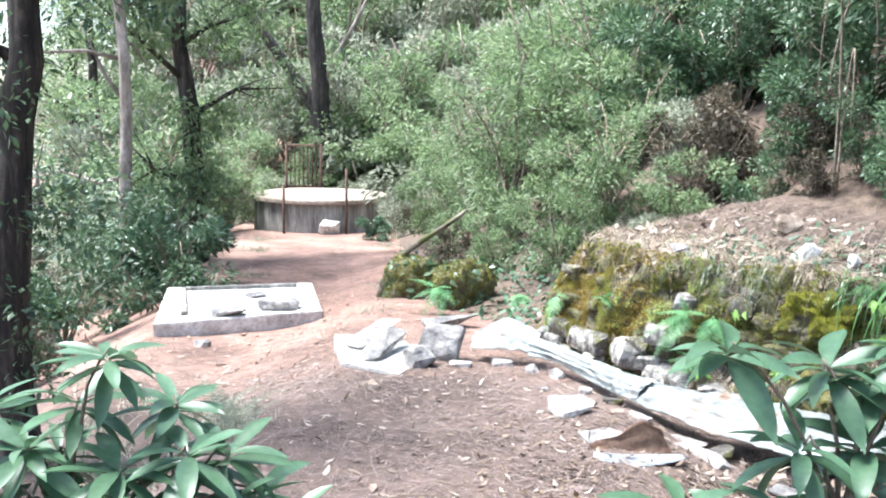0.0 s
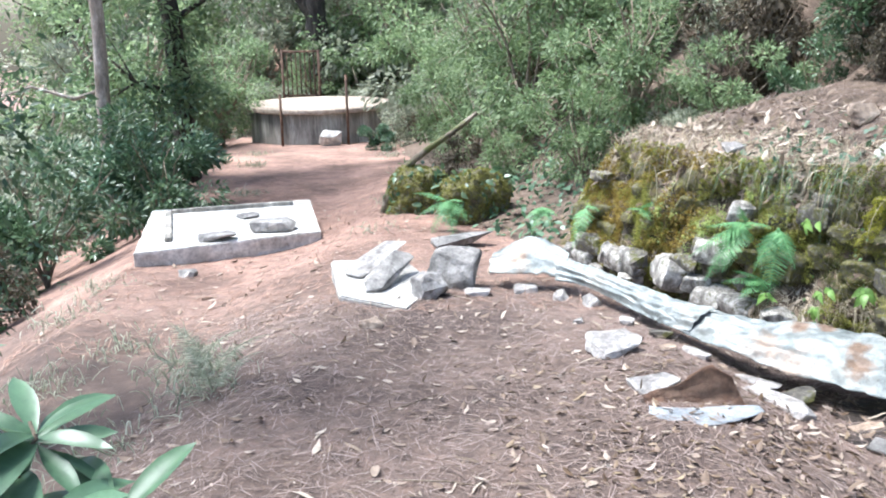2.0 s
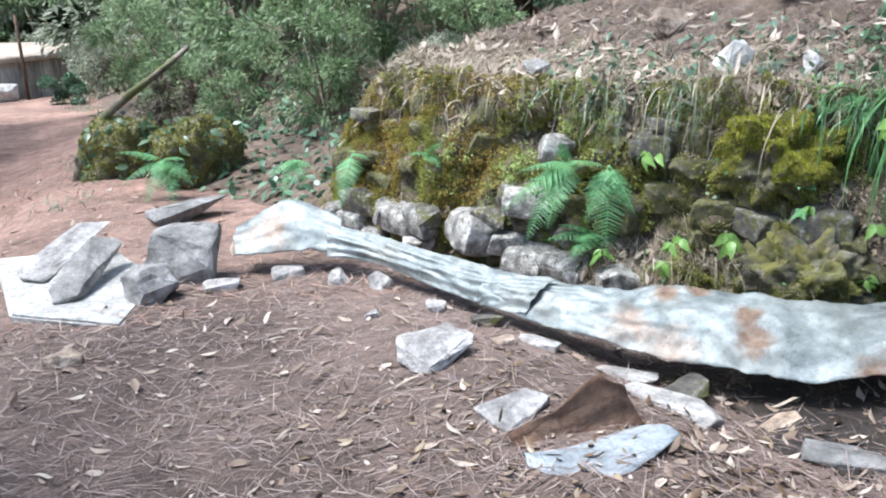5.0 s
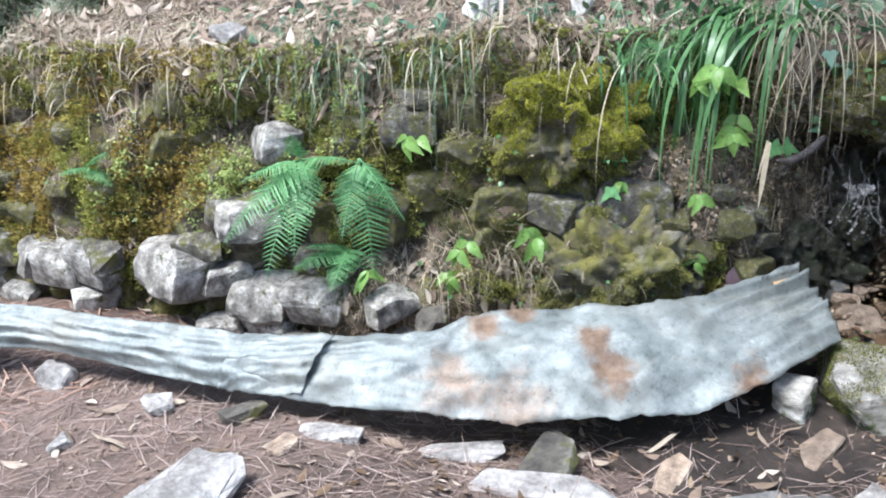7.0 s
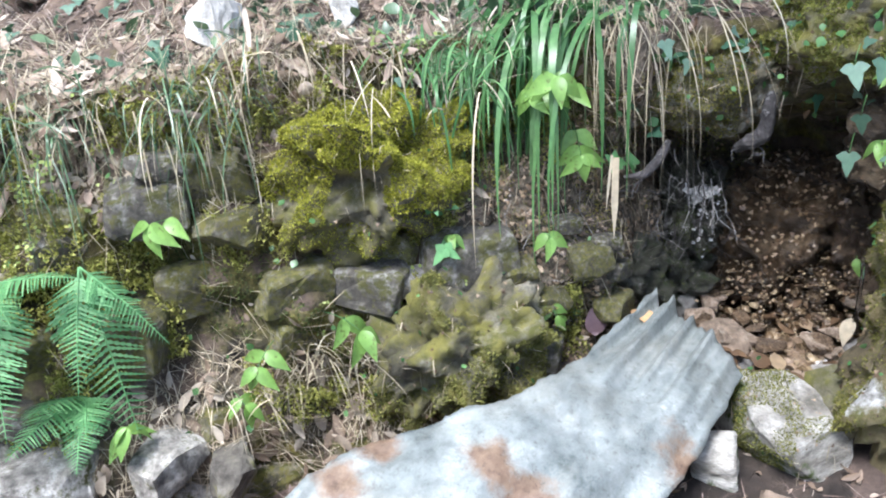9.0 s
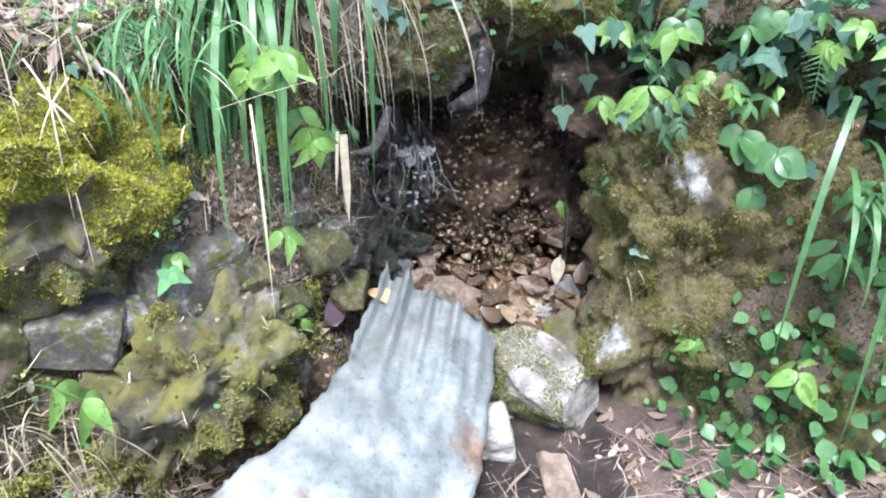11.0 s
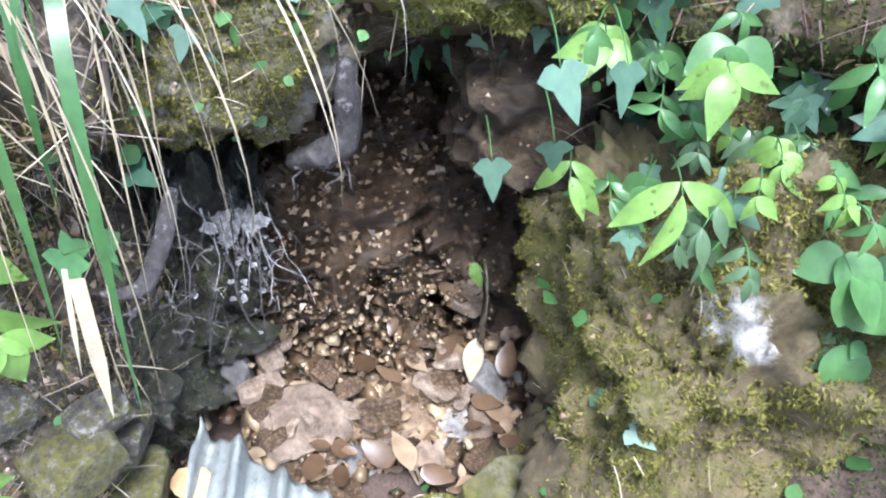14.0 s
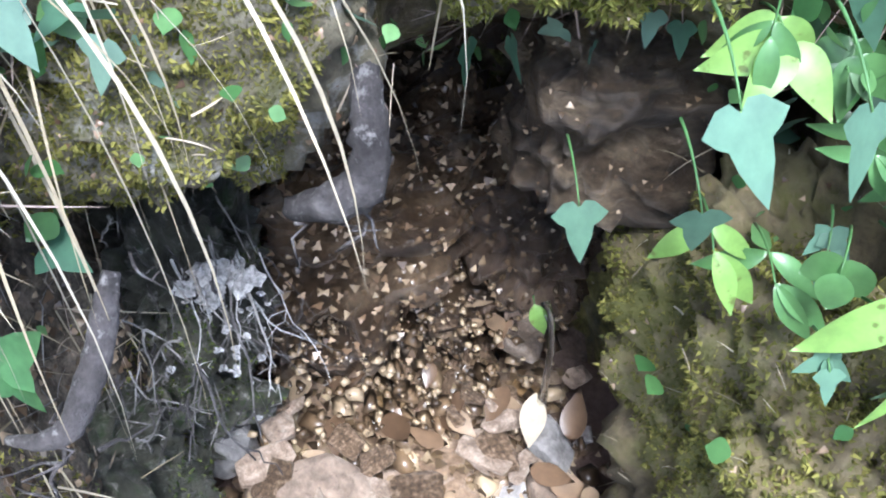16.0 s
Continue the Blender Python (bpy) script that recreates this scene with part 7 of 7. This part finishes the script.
for ob in PATH_ROCKS:
    p, n = mesh_sample(ob, 260, -0.2)
    leaf_patch("weeds", len(p), p, n, 0.10, OVATE, LEAF_BUSH, "green leaves growing over a boulder by the path", rm, "weeds")
    p, n = mesh_sample(ob, 9000, -0.4)
    moss_on("moss", p, n, 0.025, MOSS_OLIVE, "cushion of moss on a boulder by the path")
for c, k in (((1.72, 6.72, 0.32), 700), ((1.58, 6.72, 0.18), 700), ((1.78, 6.62, 0.55), 400), ((1.42, 7.05, 0.3), 400), ((1.95, 6.4, 0.6), 300), ((2.66, 5.62, 0.62), 250), ((2.5, 5.66, 0.12), 300)):
    p = np.array([snap(np.array(c) + rm.normal(size=3) * [0.09, 0.09, 0.11])[0] for _ in range(k // 3)])
    p = np.repeat(p, 3, 0) + rm.normal(size=(len(p) * 3, 3)) * 0.012
    leaf_patch("moss", len(p), p, np.tile(np.array([-0.7, -0.5, 0.4]), (len(p), 1)), 0.012, ROUND, MOSS_CUSHION, "light green leafy moss cushions on the wall", rm, "moss")
p, n = bank_sample(60000, 3.2, 4.5, 0.05, 1.0, rm)
p, n = patchy(p, n, 2.2, -0.05)
moss_on("moss", p, n, 0.009, MOSS_DARK, "moss on the bank below the creepers")


def needles(name, p, n, length, width, material, label, lift=0.006):
    k = len(p)
    s = Soup()
    way = np.cross(unit(n), rm.normal(size=(k, 3))) + unit(n) * rm.normal(size=(k, 1)) * 0.12
    blades(s, p + unit(n) * lift * rm.uniform(0.3, 2.0, (k, 1)), way, rm.uniform(*length, k), rm.uniform(*width, k), rm.uniform(-0.05, 0.12, k), 3, rm, 0.2)
    return obj(name, s, material, label=label, category="pine needles", kind="stuff")


def litter(name, p, n, size, shape, material, label):
    k = len(p)
    s = Soup()
    ax = np.cross(unit(n), rm.normal(size=(k, 3))) + unit(n) * rm.normal(size=(k, 1)) * 0.15
    flip = np.where(rm.uniform(size=(k, 1)) < 0.5, 1, -1)
    s.leaves(*shape, p + unit(n) * 0.008, ax, unit(n) * flip + rm.normal(size=(k, 3)) * 0.22, size * rm.uniform(0.4, 1.3, k))
    return obj(name, s, material, label=label, category="leaf litter", kind="stuff")


def on_ground(k, x0, x1, y0, y1):
    x, y = rm.uniform(x0, x1, k), rm.uniform(y0, y1, k)
    e = 0.02
    z = ground_z(x, y)
    n = np.stack([-(ground_z(x + e, y) - z) / e, -(ground_z(x, y + e) - z) / e, np.ones(k)], 1)
    return np.stack([x, y, z], 1), unit(n)


needles("pine_needles", *on_ground(26000, -1.7, 2.5, 3.0, 7.0), (0.06, 0.17), (0.0014, 0.0032), NEEDLE, "carpet of brown and straw-coloured pine needles on the soil")
needles("pine_needles", *on_ground(16000, -3.6, 1.4, 6.4, 16), (0.08, 0.22), (0.003, 0.006), NEEDLE_RED, "reddish pine needles on the path")
needles("pine_needles", *bank_sample(14000, 4.6, 8.6, 0.98, 3.0, rm), (0.07, 0.2), (0.0015, 0.003), NEEDLE, "pine needles matted on top of the bank")
needles("pine_needles", *bank_sample(2600, 4.8, 8.2, 0.3, 1.0, rm), (0.05, 0.15), (0.0014, 0.0028), STRAW, "dry needles and rootlets caught on the wall")
litter("leaf_litter", *on_ground(700, -1.7, 2.6, 3.2, 7.2), 0.075, DRY, LITTER, "curled dry leaves scattered over the soil")
litter("leaf_litter", *on_ground(260, -2.0, 2.6, 3.2, 7.2), 0.11, STRIP, LITTER, "narrow curled strips of dry leaf and bark on the soil")
litter("leaf_litter", *on_ground(650, 1.2, 2.7, 3.4, 5.2), 0.06, DRY, LITTER, "dense dry leaves between the channel and the path")
litter("leaf_litter", *bank_sample(90, 4.8, 5.5, 0.1, 0.85, rm), 0.055, STRIP, LITTER, "curled dry leaf strips caught on the damp bank")
litter("leaf_litter", *on_ground(900, 0.2, 2.5, 3.6, 5.4), 0.05, DRY, LITTER_WET, "dark damp leaf scraps on the soil beside the channel")
litter("leaf_litter", *on_ground(900, -1.6, 1.6, 3.4, 6.6), 0.03, DRY, LITTER, "pale crumbs of broken leaf over the soil")
litter("leaf_litter", *on_ground(500, -3.4, 1.4, 7.0, 13), 0.09, DRY, LITTER, "dry leaves scattered along the path")
needles("pine_needles", *bank_sample(7000, 5.0, 8.2, 0.86, 1.7, rm), (0.07, 0.2), (0.0015, 0.0032), STRAW, "straw-pale needles draped over the wall top")
litter("leaf_litter", *bank_sample(900, 5.0, 8.3, 0.9, 1.7, rm), 0.075, DRY, LITTER, "pale dry leaves along the wall top")
litter("leaf_litter", *bank_sample(800, 4.6, 8.6, 0.98, 2.6, rm), 0.085, DRY, LITTER, "dry leaves lying on the bank")
litter("leaf_litter", *bank_sample(420, 4.2, 5.1, 0.75, 1.5, rm), 0.05, DRY, LITTER_WET, "brown dead leaves along the spring roof")
needles("pine_needles", *bank_sample(1500, 4.2, 5.1, 0.72, 1.6, rm), (0.04, 0.14), (0.0012, 0.0026), NEEDLE, "brown needles and rootlets above the spring")
litter("leaf_litter", *bank_sample(800, 5.7, 7.9, 0.86, 1.12, rm), 0.07, DRY, LITTER, "pale dry leaves spilling over the turf edge")
litter("leaf_litter", *bank_sample(300, 5.7, 7.9, 0.80, 1.1, rm), 0.13, STRIP, LITTER, "long curled strips of dry leaf over the turf edge")
needles("pine_needles", *bank_sample(5000, 5.7, 7.9, 0.84, 1.15, rm), (0.06, 0.17), (0.0012, 0.0026), STRAW, "pale needles matted over the turf edge")
litter("leaf_litter", *bank_sample(420, 5.4, 7.2, 0.78, 1.05, rm), 0.06, DRY, LITTER, "pale dead leaves spilling over the wall edge")
needles("pine_needles", *bank_sample(2600, 5.3, 7.2, 0.7, 1.05, rm), (0.05, 0.16), (0.0014, 0.003), STRAW, "straw and needles hanging over the wall edge")
needles("pine_needles", *bank_sample(2400, 5.5, 6.35, 0.0, 0.42, rm), (0.05, 0.15), (0.0012, 0.0026), STRAW, "dry needles heaped at the foot of the wall")
litter("leaf_litter", *bank_sample(240, 5.5, 6.35, 0.0, 0.40, rm), 0.07, DRY, LITTER, "dry leaves heaped at the foot of the wall")
litter("leaf_litter", *bank_sample(260, 5.2, 6.6, 0.0, 0.35, rm), 0.055, DRY, LITTER, "dead leaves caught at the wall foot")
litter("leaf_litter", *bank_sample(170, 4.8, 8.0, 0.15, 1.0, rm), 0.06, DRY, LITTER, "dry leaves caught in the wall")
p, n = on_ground(220, 2.85, 3.4, 4.42, 5.0)
p, n = p[:80], n[:80]
litter("leaf_litter", p + np.stack([0 * p[:, 0], 0 * p[:, 0], 0.085 + 0.45 * np.clip(p[:, 0] - 3.1, 0, 1)], 1), n, 0.075, OVATE, LITTER_WET, "wet brown leaves on the spring floor")
for ob, k, sz in ((BACK, 2600, 0.02), (FLOOR, 1300, 0.024), (BLACK, 500, 0.016)):
    p, n = mesh_sample(ob, k, -0.3)
    litter("gravel", p, n, sz * 0.6, (IVY[0] * [0.9, 1.5, 1.0], IVY[1]), GRAVEL, "wet flakes of leaf and stone inside the spring")
for k in range(26):
    p, n = on_ground(1, -1.4, 2.4, 3.8, 6.8)
    a, ln = rm.uniform(0, 6.28), rm.uniform(0.12, 0.4)
    d = np.array([np.cos(a), np.sin(a), 0]) * ln
    pts = np.array([-d / 2, rm.normal(size=3) * 0.015 * [1, 1, 0.2], d / 2]) + [0, 0, 0.008]
    tw = obj("twig", Soup().tube(pts, [0.003, 0.0035, 0.0018], 5), TWIG, label="thin dry twig lying on the needle-strewn soil", category="twig", group="twigs on the soil")
    tw.location = p[0]

# raised mortar lines on the cover slab, and a white stone by the tank
for a, b in (((-3.16, 9.75), (-3.62, 11.1)), ((-3.60, 11.16), (-2.2, 11.62))):
    d = np.subtract(b, a)
    n = np.array([-d[1], d[0]]) / np.linalg.norm(d) * 0.035
    ridge = slab("mortar_ridge", [tuple(np.array(a) - n), tuple(np.array(b) - n), tuple(np.array(b) + n), tuple(np.array(a) + n)], -0.555, 0.05, CONCRETE_SIDE, "thin broken mortar ridge on the concrete slab")
    ridge["category"] = "mortar"
stone("stone", (-3.42, 22.35), (0.62, 0.4, 0.5), 10, CONCRETE, "large white stone lying before the tank", 501)
# bare pale branches of the slender tree, and a twig with dark leaves over the path
pale = TREES[2]
for pts in ([(-5.55, 14.2, 1.9), (-5.85, 14.2, 2.3), (-6.1, 14.25, 2.8), (-6.3, 14.3, 3.2)], [(-5.6, 14.2, 2.8), (-5.4, 14.2, 2.85), (-5.2, 14.2, 2.55)], [(-5.6, 14.2, 2.6), (-6.2, 14.2, 2.72), (-7.2, 14.1, 2.66), (-8.0, 14.0, 2.8)],
            [(-5.5, 14.2, 0.7), (-6.0, 14.1, 0.55), (-6.6, 14.0, 0.75), (-7.1, 13.9, 0.6)]):
    child_at(obj("limb", Soup().tube(pts, np.linspace(0.045, 0.015, len(pts)), 6, 0.05), BARK_PALE), pale)
bough = thing("branch", (-2.66, 5.0, 1.4), "thin drooping branch with a few dark leaves", "branch")
line = np.array([(-2.66, 5.0, 1.4), (-2.2, 4.0, 2.1), (-1.6, 3.0, 2.45), (-1.05, 2.0, 2.3), (-0.86, 1.62, 2.15)])
child_at(obj("stem", Soup().tube(line, [0.014, 0.011, 0.008, 0.005, 0.003], 6), BARK_DARK), bough)
rb = np.random.default_rng(3)
for k in range(14):
    p = line[-1] + (line[-2] - line[-1]) * rb.uniform(0, 0.8) + rb.normal(size=3) * 0.02
    child_at(obj("leaf", Soup().leaves(*OVATE, [p], [rb.normal(size=3) * [0.6, 0.6, 0.3] + [0, 0, -0.5]], [rb.normal(size=3) + [0, 0, 1]], 0.07), LEAF_BUSH), bough)
